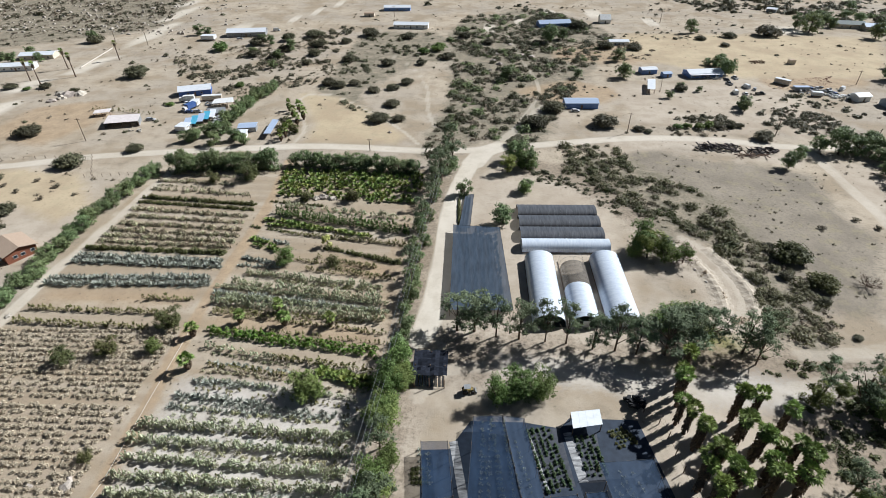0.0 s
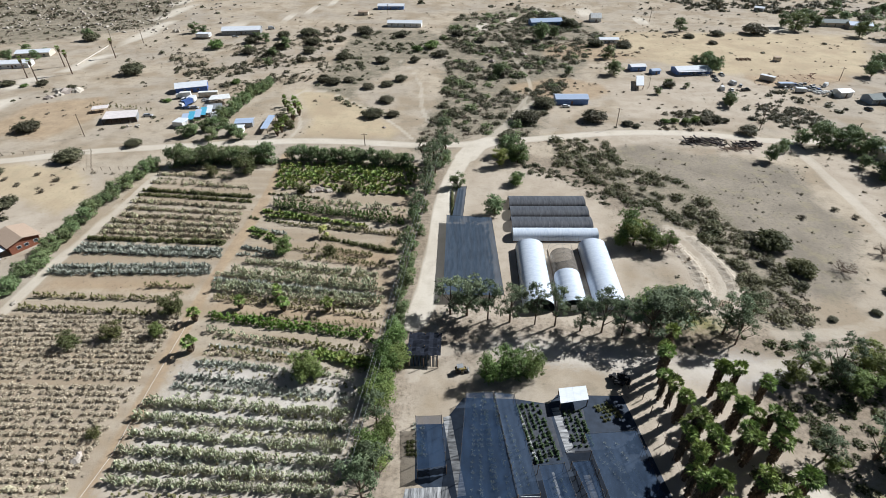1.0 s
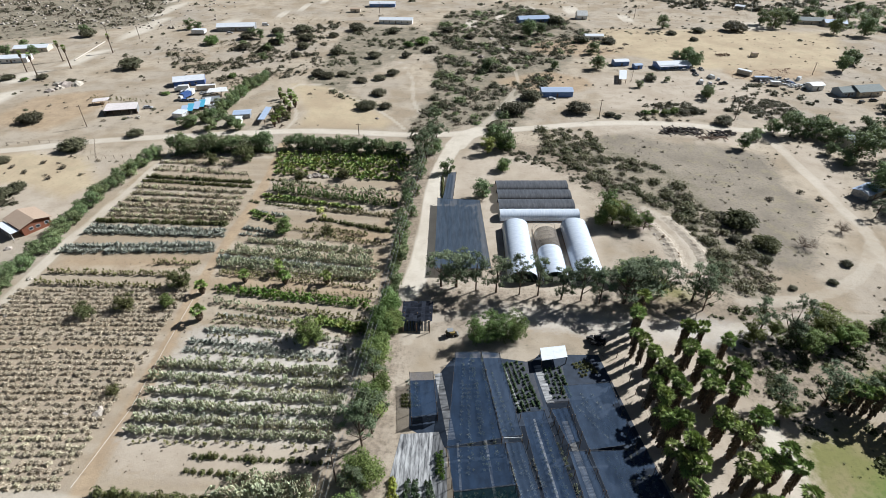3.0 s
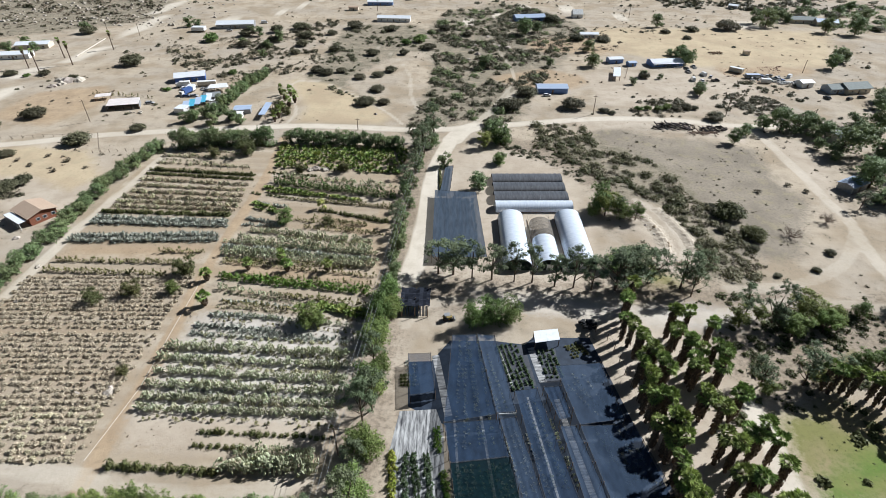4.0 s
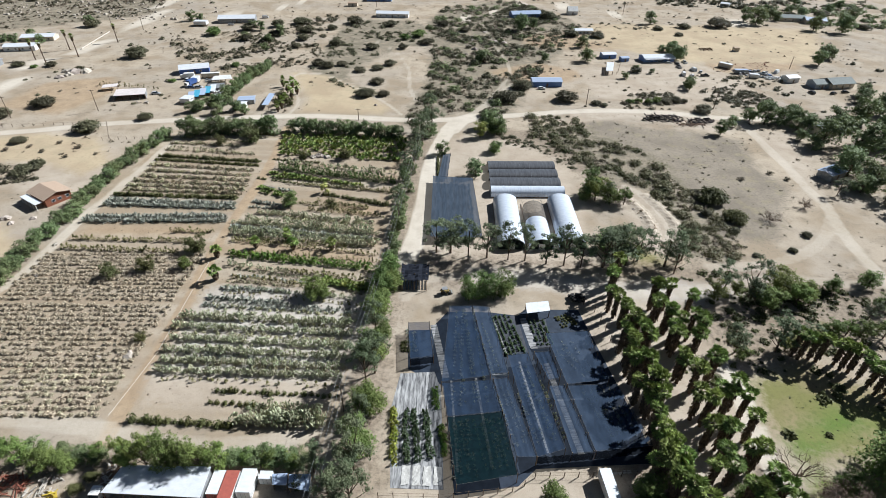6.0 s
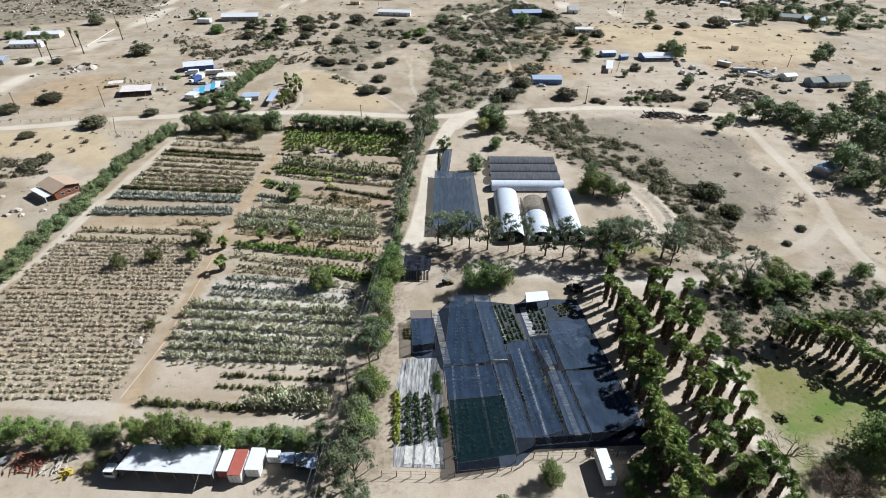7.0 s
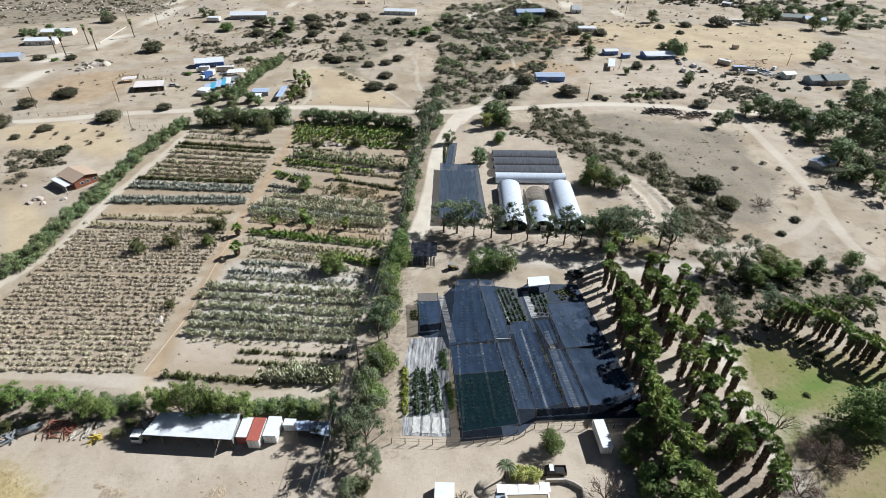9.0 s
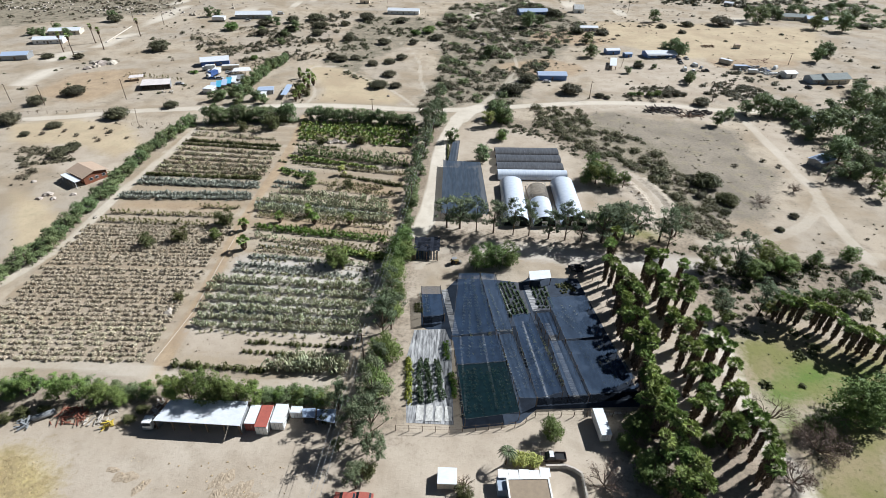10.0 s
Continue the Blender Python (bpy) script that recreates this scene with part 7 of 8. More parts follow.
# north and far west houses
house("ranch_house", "long white house with a low roof", (-63.0, 446.6), (-35.5, 445.6), 9.0, 3.4, WHITE, ROOFWHITE, rise=0.9, windows=5)
house("ranch_house", "long house with a blue-grey roof", (-80.4, 513.7), (-56.7, 514.4), 9.0, 3.0, BLUE, ROOFWHITE, rise=0.9, windows=3)
house("ranch_house", "grey house with a pale roof", (-187.5, 414.8), (-159.0, 419.3), 11.0, 3.4, GREY, ROOFWHITE, rise=1.2, windows=4)
container("white box trailer beside a dirt road", (-203.1, 404.0), (-193.3, 404.3), 6.0, 3.2, WHITE, ROOFWHITE, name="box_trailer", category="trailer", wheels=True)
house("ranch_house", "white house with a flat pale roof", (-297.5, 321.9), (-279.0, 326.2), 9.0, 3.2, WHITE, ROOFWHITE, rise=0.8, windows=4)
house("ranch_house", "white house with a flat pale roof", (-302.3, 346.7), (-282.0, 351.5), 10.0, 3.2, STUCCO, ROOFWHITE, rise=0.8, windows=4)
house("metal_shed", "shed with a blue metal roof", (-291.5, 282.9), (-277.2, 286.7), 10.0, 3.2, GREY, ROOFBLUE, rise=0.8, windows=0, category="shed")
house("garden_shed", "low tan shed far off", (-94.3, 489.6), (-85.9, 489.8), 5.0, 2.8, STUCCO, ROOFTAN, rise=0.5, windows=1, category="shed")
car("parked car beside a far house", -174.9, 408.4, 10, PAINTS[1])
car("white van beside a far house", -155.3, 435.8, 5, PAINTS[0], "van", "van")

# north-east yards
house("metal_shed", "long metal shed with a pale blue roof", (49.9, 271.6), (67.1, 272.3), 8.0, 3.6, BLUE, ROOFBLUE, rise=0.7, windows=0, category="shed")
house("ranch_house", "white house with a blue porch", (130.9, 324.9), (151.7, 327.9), 9.0, 3.4, BLUE, ROOFWHITE, rise=0.8, windows=4, porch=2.2)
house("garden_shed", "blue shed with a white roof", (104.8, 331.7), (114.1, 333.2), 6.0, 3.0, BLUE, ROOFWHITE, rise=0.5, windows=1, category="shed")
open_shed("animal_shelter", "white roofed animal shelter in a pen", [(98.5, 296.6), (102.9, 296.8), (107.7, 314.4), (103.1, 314.3)], 2.8, 3.0, ROOFWHITE)
house("garden_shed", "small blue shed in a yard", (116.0, 325.4), (121.1, 326.7), 4.0, 2.6, BLUE, ROOFBLUE, rise=0.4, windows=0, category="shed")
container("long white trailer on open land", (177.3, 318.3), (182.9, 312.4), 3.0, 3.2, STUCCO, ROOFWHITE, name="box_trailer", category="trailer", wheels=True)
container("small pale pump house", (204.5, 356.9), (208.4, 357.0), 3.0, 2.8, STUCCO, ROOFTAN, name="pump_house", category="shed")
house("ranch_house", "blue-grey house with a grey shingle gable roof", (228.0, 277.5), (243.0, 280.6), 10.0, 3.0, STUCCO, ROOFGREY, rise=1.4, windows=3, over=0.7)
house("house_wing", "low blue-grey house wing with a grey roof", (218.5, 277.6), (227.4, 279.0), 8.0, 2.8, BLUEGREY, ROOFGREY, rise=1.1, windows=2, over=0.6)
house("garden_shed", "white shed beside a house", (207.5, 287.5), (215.0, 289.2), 6.0, 3.0, WHITE, ROOFWHITE, rise=0.6, windows=1, category="shed")
house("ranch_house", "blue-grey house among trees", (54.3, 452.5), (79.8, 457.3), 10.0, 3.4, BLUE, ROOFBLUE, rise=1.2, windows=3)
house("round_yurt", "white dome-roofed hut on open land", (105.7, 470.2), (114.1, 470.5), 8.0, 3.0, WHITE, WHITE, rise=2.0, windows=1, category="hut")
house("ranch_house", "low white house behind shrubs", (98.6, 398.7), (112.3, 399.2), 7.0, 3.0, WHITE, ROOFWHITE, rise=0.6, windows=2)
house("ranch_house", "pale house among trees", (289.2, 460.5), (310.1, 457.4), 10.0, 3.4, STUCCO, ROOFGREY, rise=1.2, windows=3)
house("ranch_house", "pale house among trees", (306.8, 451.7), (322.8, 448.6), 10.0, 3.4, STUCCO, ROOFBLUE, rise=1.2, windows=3)
house("metal_shed", "dark shed with a pale roof", (261.0, 519.6), (267.3, 515.1), 7.0, 3.4, GREY, ROOFWHITE, rise=0.6, windows=0, category="shed")
house("ranch_house", "house under trees with a grey roof", (181.2, 205.3), (191.3, 208.2), 9.0, 3.0, STUCCO, ROOFGREY, rise=1.0, windows=2)
house("metal_shed", "pale sheet roofed shed under trees", (158.8, 158.8), (167.6, 163.7), 6.0, 2.8, GREY, ROOFBLUE, rise=0.5, windows=0, category="shed")
for x, y, a, k, nm in ((142.1, 325.4, 5, 1, "car"), (147.1, 324.5, 5, 0, "car"), (150.8, 315.2, 95, 1, "pickup_truck"), (148.1, 299.4, 80, 0, "van"), (153.0, 297.7, 80, 0, "car"), (158.1, 309.4, 100, 0, "van"), (161.1, 298.0, 10, 2, "pickup_truck")):
    car("vehicle parked in a sandy yard", x, y, a, PAINTS[k], "van" if nm == "van" else "car", nm)
for x, y, a, k in ((212.5, 270.0, 100, 2), (224.4, 268.9, 30, 2), (232.7, 271.6, 10, 2), (194.3, 297.4, 30, 0), (201.1, 302.8, 60, 1), (193.1, 307.0, 10, 3)):
    car("vehicle parked beside a house", x, y, a, PAINTS[k])

# ---- piles, rocks, machines ----
def pile(name, label, category, a, b, depth, height, count, lengths, material, sown, kind="", thick=0.12):
    """Loose beams heaped along a line."""
    rng = np.random.default_rng(sown)
    m, ln = base(*a, *b)
    t = thing(name, label, category, kind=kind, m=m)
    for i in range(count):
        x, y = rng.uniform(0, ln), rng.uniform(0, depth)
        z = height * rng.uniform(0.05, 1) * (1 - abs(2 * y / depth - 1) * 0.6)
        l2, w, yaw, tilt = rng.uniform(*lengths), thick * rng.uniform(0.6, 1.6), rng.uniform(0, 180), rng.uniform(-18, 18)
        ob = part("beam", Shape().box(-l2 / 2, l2 / 2, -w, w, -w, w), material, t)
        ob.matrix_basis = pose(x, y, z + w, 0, tilt, yaw)
    return t


pile("timber_pile", "long heap of charred timber beams", "timber pile", (102.0, 221.5), (120.0, 221.5), 5.5, 2.2, 80, (1.5, 5), BURNT, 1, thick=0.16)
pile("timber_pile", "heap of charred timber and pale boards", "timber pile", (124.5, 218.5), (135.5, 221.0), 5.0, 1.6, 46, (1.5, 5), BURNT, 2, thick=0.16)
pile("timber_pile", "pale boards lying beside a burnt heap", "timber pile", (117.0, 215.8), (129.5, 217.0), 2.5, 0.6, 20, (3, 8), WOOD, 3, thick=0.13)
pile("scrap_pile", "heap of rusty red scrap frames", "scrap pile", (-88.8, 17.6), (-81.7, 18.2), 4.5, 0.7, 50, (1.0, 3.2), mat("rusty_red_steel", (0.34, 0.12, 0.08), (0.2, 0.09, 0.06)), 4, thick=0.06)
pile("scrap_pile", "heap of pale and grey scrap", "scrap pile", (-81.1, 18.0), (-75.4, 18.2), 4.0, 0.7, 40, (0.6, 1.8), CONCRETE, 5, thick=0.10)
pile("scrap_pile", "grey sheet scrap beside a tank", "scrap pile", (-95.3, 15.9), (-92.7, 16.6), 3.0, 0.8, 20, (0.8, 1.8), GREY, 6, thick=0.12)
pile("scrap_pile", "small yellow machine frame", "scrap pile", (-76.1, 16.4), (-74.1, 17.5), 2.0, 1.2, 12, (1.2, 2.4), mat("yellow_paint", (0.55, 0.42, 0.06), (0.4, 0.3, 0.05)), 7, thick=0.1)
pile("pot_pile", "dark heap of empty nursery pots", "pot pile", (38.3, 79.3), (42.0, 80.1), 3.0, 1.6, 40, (0.6, 1.2), DARK, 8, thick=0.25)
single("steel_tank", Shape().tube([(0, 0, 0.7), (0.25, 0, 0.7), (4.2, 0.7, 0.7), (4.45, 0.74, 0.7)], [0.4, 0.7, 0.7, 0.4], 18), GREY, "grey steel tank lying on its side", "tank", m=pose(-93.0, 18.5, 0, 0, 0, 22), smooth=True)
pile("stored_goods", "scattered pale household goods in a yard", "scrap pile", (182.2, 298.8), (202.6, 295.7), 14.0, 0.9, 50, (0.6, 2.2), GREY, 9, thick=0.3)

tr = thing("tractor", "small yellow and dark tractor parked by the trees", "tractor", m=pose(1.5, 82.7, 0, 0, 0, 10))
part("body", Shape().box(-1.4, 1.0, -0.5, 0.5, 0.5, 1.2, 0.08), mat("dull_yellow_paint", (0.30, 0.22, 0.07), (0.2, 0.15, 0.06)), tr)
part("canopy", Shape().box(-1.2, 0.4, -0.7, 0.7, 2.0, 2.1), GREY, tr)
for x in (-1.0, 0.3):
    for y in (-0.6, 0.6):
        part("canopy_post", Shape().tube([(x, y, 1.1), (x, y, 2.0)], 0.04, 5), GREY, tr)
for x, r in ((-0.9, 0.7), (0.8, 0.45)):
    for y in (-0.75, 0.55):
        part("wheel", Shape().tube([(x, y, r), (x, y + 0.25, r)], r, 14), RUBBER, tr)
part("bucket", Shape().box(1.4, 1.9, -0.8, 0.8, 0.2, 0.7, 0.1), GREY, tr)


def boulder(seed, sx, sy, sz):
    rng = np.random.default_rng(seed)
    bm = bmesh.new()
    bmesh.ops.create_icosphere(bm, subdivisions=2, radius=1)
    k = rng.uniform(1.5, 3, 3)
    for v in bm.verts:
        d = 1 + 0.22 * math.sin(v.co.x * k[0] * 2 + seed) * math.cos(v.co.y * k[1] * 2) + rng.normal(0, 0.05)
        v.co = Vector((v.co.x * sx * d, v.co.y * sy * d, v.co.z * sz * d))
    me = bpy.data.meshes.new("boulder")
    bm.to_mesh(me)
    bm.free()
    me.materials.append(ROCK)
    return me


STONES = [boulder(i, 1.0, 0.8, 0.6) for i in range(4)]


def rock(x, y, r):
    return tagged(put_mesh("boulder", random.choice(STONES), at(x, y, r)), "pale weathered boulder on sandy ground", "boulder", "boulders")


def put_mesh(name, me, m):
    ob = new(name, me)
    ob.matrix_basis = m
    return ob


for grp in ([(-57.5, 172.1, 1.7), (-55.1, 173.1, 2.2), (-51.4, 172.4, 1.7), (-49.2, 174.3, 1.1), (-59.8, 172.9, 1.1), (-79.0, 55.0, 1.4), (-86.8, 54.6, 0.9), (-69.7, 62.3, 1.0), (-67.5, 63.4, 0.7)],
            [(-144.9, 118.5, 1.3), (-154.4, 117.9, 1.9), (-155.7, 114.8, 1.3), (-150.5, 115.1, 1.3), (-127.4, 103.2, 1.0), (-79.5, 56.6, 0.8), (-123.1, 86.8, 0.8), (-70.6, 62.7, 0.8), (-166.4, 127.6, 1.1)],
            [(14.5, 357.9, 2.1), (18.5, 350.3, 2.5), (17.1, 374.9, 1.7), (30.7, 385.1, 1.8), (34.3, 371.4, 2.2), (27.8, 399.7, 1.8), (20.9, 335.3, 1.6), (38.5, 382.3, 1.8), (40.6, 368.6, 2.2), (12.1, 337.4, 1.6), (-226.8, 276.3, 3.0), (-225.4, 281.0, 4.2), (-220.1, 283.0, 3.6), (-231.6, 283.1, 2.8), (-229.0, 271.0, 2.6)]):
    for x, y, r in grp:
        rock(x, y, r)
rng = np.random.default_rng(40)
s = Shape()
for i in range(1900):
    u = rng.uniform(0, 1)
    x, y = -620 + 420 * rng.uniform(0, 1), 420 + 230 * rng.uniform(0, 1) ** 1.2
    r = 0.4 + 1.7 * rng.uniform(0, 1) ** 3
    d = rng.normal(size=(8, 3)) * 0.12
    c = np.array([(-1, -1, 0), (1, -1, 0), (1, 1, 0), (-1, 1, 0), (-0.6, -0.6, 0.9), (0.6, -0.6, 0.9), (0.6, 0.6, 0.9), (-0.6, 0.6, 0.9)]) * r * 0.7 + d * r
    s.add((c + np.array([x, y, -0.1])).tolist(), [(4, 5, 6, 7), (0, 1, 5, 4), (1, 2, 6, 5), (2, 3, 7, 6), (3, 0, 4, 7)])
single("boulder_field", s, ROCK, "pale boulders strewn over a far hillside", "boulders", kind="stuff")


# ---- poles, wires, fences ----
def utility_pole(x, y, height, turn=0.0, arm=True):
    t = thing("utility_pole", "weathered timber utility pole with a cross arm", "utility pole", "utility poles", m=pose(x, y, 0, 0, 0, turn))
    part("shaft", Shape().tube([(0, 0, -0.3), (0, 0, height)], [0.20, 0.14], 8), POLE, t)
    if arm:
        a = part("cross_arm", Shape().box(-1.2, 1.2, -0.07, 0.07, height - 0.6, height - 0.45), POLE, t)
        for k in (-1.05, 0.0, 1.05):
            part("insulator", Shape().tube([(k, 0, height - 0.45), (k, 0, height - 0.2)], 0.06, 6), WHITE, a)
    return t


for x, y, h in ((-178.2, 220.6, 11), (-44.0, 215.2, 6), (74.9, 240.5, 10), (143.6, 240.7, 10), (-261.9, 392.1, 9), (-236.7, 389.8, 9), (-214.9, 208.6, 11), (-234.8, 211.3, 10), (-68.1, 490.4, 9), (261.6, 524.5, 9), (156.1, 476.0, 9), (180.7, 228.4, 9), (224.4, 318.1, 8)):
    utility_pole(x, y, h, random.uniform(-30, 30))
LINE = [(-25.5, -30.0), (-21.5, 40.0), (-15.5, 118.0), (-9.5, 200.0)]
for x, y in LINE[1:]:
    utility_pole(x, y, 9.5, 4)
wires = thing("power_line", "three thin power cables between poles", "power cable")
for off in (-1.05, 0.0, 1.05):
    for (ax, ay), (bx, by) in zip(LINE, LINE[1:]):
        pts = [(ax + (bx - ax) * u + off, ay + (by - ay) * u, 9.3 - 1.4 * 4 * u * (1 - u)) for u in [i / 12 for i in range(13)]]
        part("cable", Shape().tube(pts, 0.03, 4), GREY, wires)


def fence(label, pts, step, height, rails=1, name="post_fence", material=POLE):
    t = thing(name, label, "fence")
    for x, y in along(pts, step, 0.0):
        part("post", Shape().box(x - 0.07, x + 0.07, y - 0.07, y + 0.07, 0, height), material, t)
    for (ax, ay), (bx, by) in zip(pts, pts[1:]):
        for r in range(rails):
            z = height * (r + 1) / (rails + 0.15)
            part("rail", Shape().tube([(ax, ay, z), (bx, by, z)], 0.022, 4), material, t)


fence("dark timber post fence along a dirt lane", [(-229.0, 194.9), (-205.2, 198.2), (-187.0, 201.8), (-163.7, 201.9)], 4.5, 1.4, 1)
fence("dark timber post fence along a dirt lane", [(-156.8, 185.3), (-134.6, 188.3)], 3.5, 1.5, 0)
fence("timber gate posts by a dirt lane", [(-164.5, 203.5), (-154.2, 186.2)], 4.0, 1.8, 1)
fence("mesh fence on posts along the shade house", [(-11.2, 19.5), (1.5, 19.5), (16.9, 21.6), (16.9, 21.6), (20.4, 24.5), (46.7, 25.7)], 3.0, 2.0, 2)
fence("sloping cable fence beside the palm grove", [(41.4, 78.9), (44.5, 75.1), (46.2, 57.5), (47.8, 31.9)], 4.0, 2.6, 2)
fence("wire fence round the animal pen", [(97.0, 298.3), (106.5, 298.6), (114.4, 322.1)], 3.0, 1.6, 1)
fence("post fence at the north hedge", [(-115.7, 169.5), (-81.0, 172.0)], 3.0, 1.2, 0)
pipe = [(-74.7, 37.2), (-73.8, 44.2), (-72.4, 56.9), (-73.3, 76.1), (-74.0, 98.8)]
single("irrigation_pipe", Shape().tube([(x, y, 0.09) for x, y in pipe], 0.07, 6), CONCRETE, "long white irrigation pipe beside the field path", "pipe")

# ---- odd trees ----
def bare_tree(seed, label, x, y, reach=6.0, limbs=6, levels=4, litter=0):
    """Limbs that fork again and again, with no leaves, or with a haze of dead ones."""
    rng = np.random.default_rng(seed)
    t = thing("bare_tree", label, "tree", m=pose(x, y, 0))
    s, tips = Shape(), []

    def fork(p, d, ln, r, level):
        bend = Vector(rng.normal(0, 0.22, 3))
        q = p + d * ln * 0.5 + bend * ln * 0.3
        e = p + d * ln + Vector((0, 0, 0.05 * ln))
        s.tube([p, q, e], [r, r * 0.8, r * 0.55], 5 if level > 2 else 3)
        tips.append(e)
        if level:
            for k in range(3 if level > 1 else 2):
                n = (d + Vector(rng.normal(0, 0.55, 3))).normalized()
                n.z = max(n.z, 0.02)
                fork(p + (e - p) * rng.uniform(0.55, 1.0), n, ln * rng.uniform(0.55, 0.78), r * 0.55, level - 1)

    for i in range(limbs):
        a, el = 6.283 * i / limbs + rng.uniform(-0.3, 0.3), radians(rng.uniform(20, 65))
        fork(Vector((0, 0, 0.3)), Vector((math.cos(a) * math.cos(el), math.sin(a) * math.cos(el), math.sin(el))), reach * 0.42, 0.14, levels)
    part("branch_work", s, TWIG, t)
    if litter:
        c = np.array([tuple(p) for p in tips])
        c = np.repeat(c, litter, 0) + rng.normal(0, 0.35, (len(c) * litter, 3))
        part("dead_foliage", leaf_shape(blades(c, np.zeros_like(c), 0.11, rng)), mat("dead_leaves", (0.24, 0.17, 0.13), (0.14, 0.10, 0.085), island=0.3), t)
    return t


bx, by = 75.2, 26.3
bare_tree(1, "bare grey tree with spreading branches on grass", bx, by, 7.5, 6, 4)
bx, by = 81.6, 18.0
bare_tree(2, "dry brown tree with a haze of dead twigs", bx, by, 8.0, 7, 4, 5)
bx, by = 72.8, 10.4
bare_tree(5, "low dry brown shrub beside a track", bx, by, 5.0, 7, 3, 8)
bx, by = 32.9, 8.1
bare_tree(3, "bare grey shrub spilling over a wall", bx, by, 5.5, 8, 3, 3)
bx, by = 4.2, 6.7
bare_tree(4, "dry brown shrub by the drive", bx, by, 3.4, 7, 3)
bx, by = 119.0, 127.5
bare_tree(6, "thin dry shrub on a slope", bx, by, 4.5, 7, 3, 3)
bx, by = 137.1, 137.5
bare_tree(7, "thin dry shrub on a slope", bx, by, 4.0, 7, 3, 3)
bx, by = 66.5, 138.5
bare_tree(8, "grey dry brush beside a green tree", bx, by, 8.0, 8, 3, 6)
bx, by = 23.6, 19.1
put(PEPPERS[0], at(bx, by, 0.75, 0.75))
bx, by = 4.0, 4.8
put(OLIVES[0], at(bx, by, 0.7))
HILL_BUSH = bush(66, LEAF_OLIVE, leaves=4200, size=0.066, lobes=30, fill=0.5, label="dense dark green round bush on a pale hillside")
put(HILL_BUSH, at(103.3, 141.4, 6.0, 5.4, turn=40))
put(HILL_BUSH, at(105.5, 127.1, 4.7, 4.3, turn=110))

# feathery palm by the drive
bx, by = 13.0, 12.2
t = thing("feather_palm", "small feathery palm by the drive", "palm", m=pose(bx, by, 0))
part("trunk", Shape().tube([(0, 0, -0.2), (0.1, 0, 4.2)], [0.2, 0.13], 8), PALM_BARK, t)
for i in range(14):
    a = 6.283 * i / 14 + random.uniform(-0.15, 0.15)
    s = Shape()
    for k in range(34):
        u = k / 33
        r, z = 2.1 * u, 4.2 + 1.3 * math.sin(u * 2.2) - 1.9 * u * u
        p = Vector((r * math.cos(a) + 0.1, r * math.sin(a), z))
        sd = Vector((-math.sin(a), math.cos(a), -0.5)) * 0.5 * math.sin(0.3 + 2.6 * u)
        f = Vector((math.cos(a), math.sin(a), 0)) * 0.09
        for sg in (-1, 1):
            q = p + Vector((sd.x * sg, sd.y * sg, sd.z))
            s.add([p - f * 0.5, p + f * 0.5, q + f], [(0, 1, 2)])
    part("frond", s, LEAF_GUM, t)

# south hedge above the barn
for x, y, r in [(-102.4, 24.4, 2.9), (-97.7, 25.5, 3.2), (-91.2, 24.9, 3.2), (-86.3, 24.6, 3.5), (-80.7, 24.2, 3.2), (-75.9, 24.0, 2.6), (-70.6, 26.7, 1.9), (-65.9, 26.9, 2.2), (-62.1, 23.8, 2.9), (-59.0, 24.1, 3.2), (-55.4, 24.2, 3.7), (-51.6, 24.2, 3.7), (-47.9, 24.2, 3.4), (-44.7, 24.8, 2.9), (-39.3, 26.1, 1.9), (-34.7, 26.3, 1.9), (-29.9, 26.0, 2.1), (-107.6, 24.2, 3.2)]:
    put(random.choice(PEPPERS[:2] + YELLOW_TREES), at(x, y, r / 4.0, r / 4.2 * (random.uniform(1.45, 1.9) if -66 < x < -42 else random.uniform(1.0, 1.35))))
for x, y, r in [(-99.3, 18.3, 2.0), (-96.5, 19.9, 2.1), (-92.2, 21.2, 1.8), (-71.6, 19.5, 1.8), (-69.7, 22.2, 1.8)]:
    put(random.choice(OLIVES), at(x, y, r / 3.2, r / 4.5))

# feathery clump of palms beside the straw field
for x, y in [(-94.6, 263.2), (-89.6, 253.9), (-84.7, 243.6), (-86.2, 236.5), (-86.2, 229.0), (-87.0, 224.4), (-83.6, 251.1), (-88.8, 261.8)]:
    put(random.choice(FIELD_PALMS), at(x, y, random.uniform(1.0, 1.3), random.uniform(1.2, 1.6)))
for x, y, r in [(-90.0, 243.4, 3.3), (-83.3, 233.8, 3.2), (-90.3, 233.5, 2.7)]:
    put(random.choice(OLIVES), at(x, y, r / 3.2))
for x, y, r in [(70.3, 145.1, 0.7), (71.2, 142.0, 0.9), (68.6, 148.3, 0.8), (72.4, 127.5, 0.7), (73.3, 121.0, 0.8), (74.9, 112.7, 0.6), (71.1, 133.6, 0.7), (-38.0, 236.4, 1.1), (-1.3, 342.8, 1.4), (4.1, 331.2, 1.8)]:
    rock(x, y, r)

# plume shrub by the drive
PLUME = bush(300, LEAF_YELLOW, leaves=3200, size=0.055, lobes=16, flat=0.95, fill=0.1, name="plume_shrub", label="feathery lime-yellow shrub by the drive")
for x, y, r in [(16.6, 12.4, 2.7), (19.2, 12.2, 2.4), (14.6, 12.8, 1.5)]:
    put(PLUME, at(x, y, r, r * 1.15))


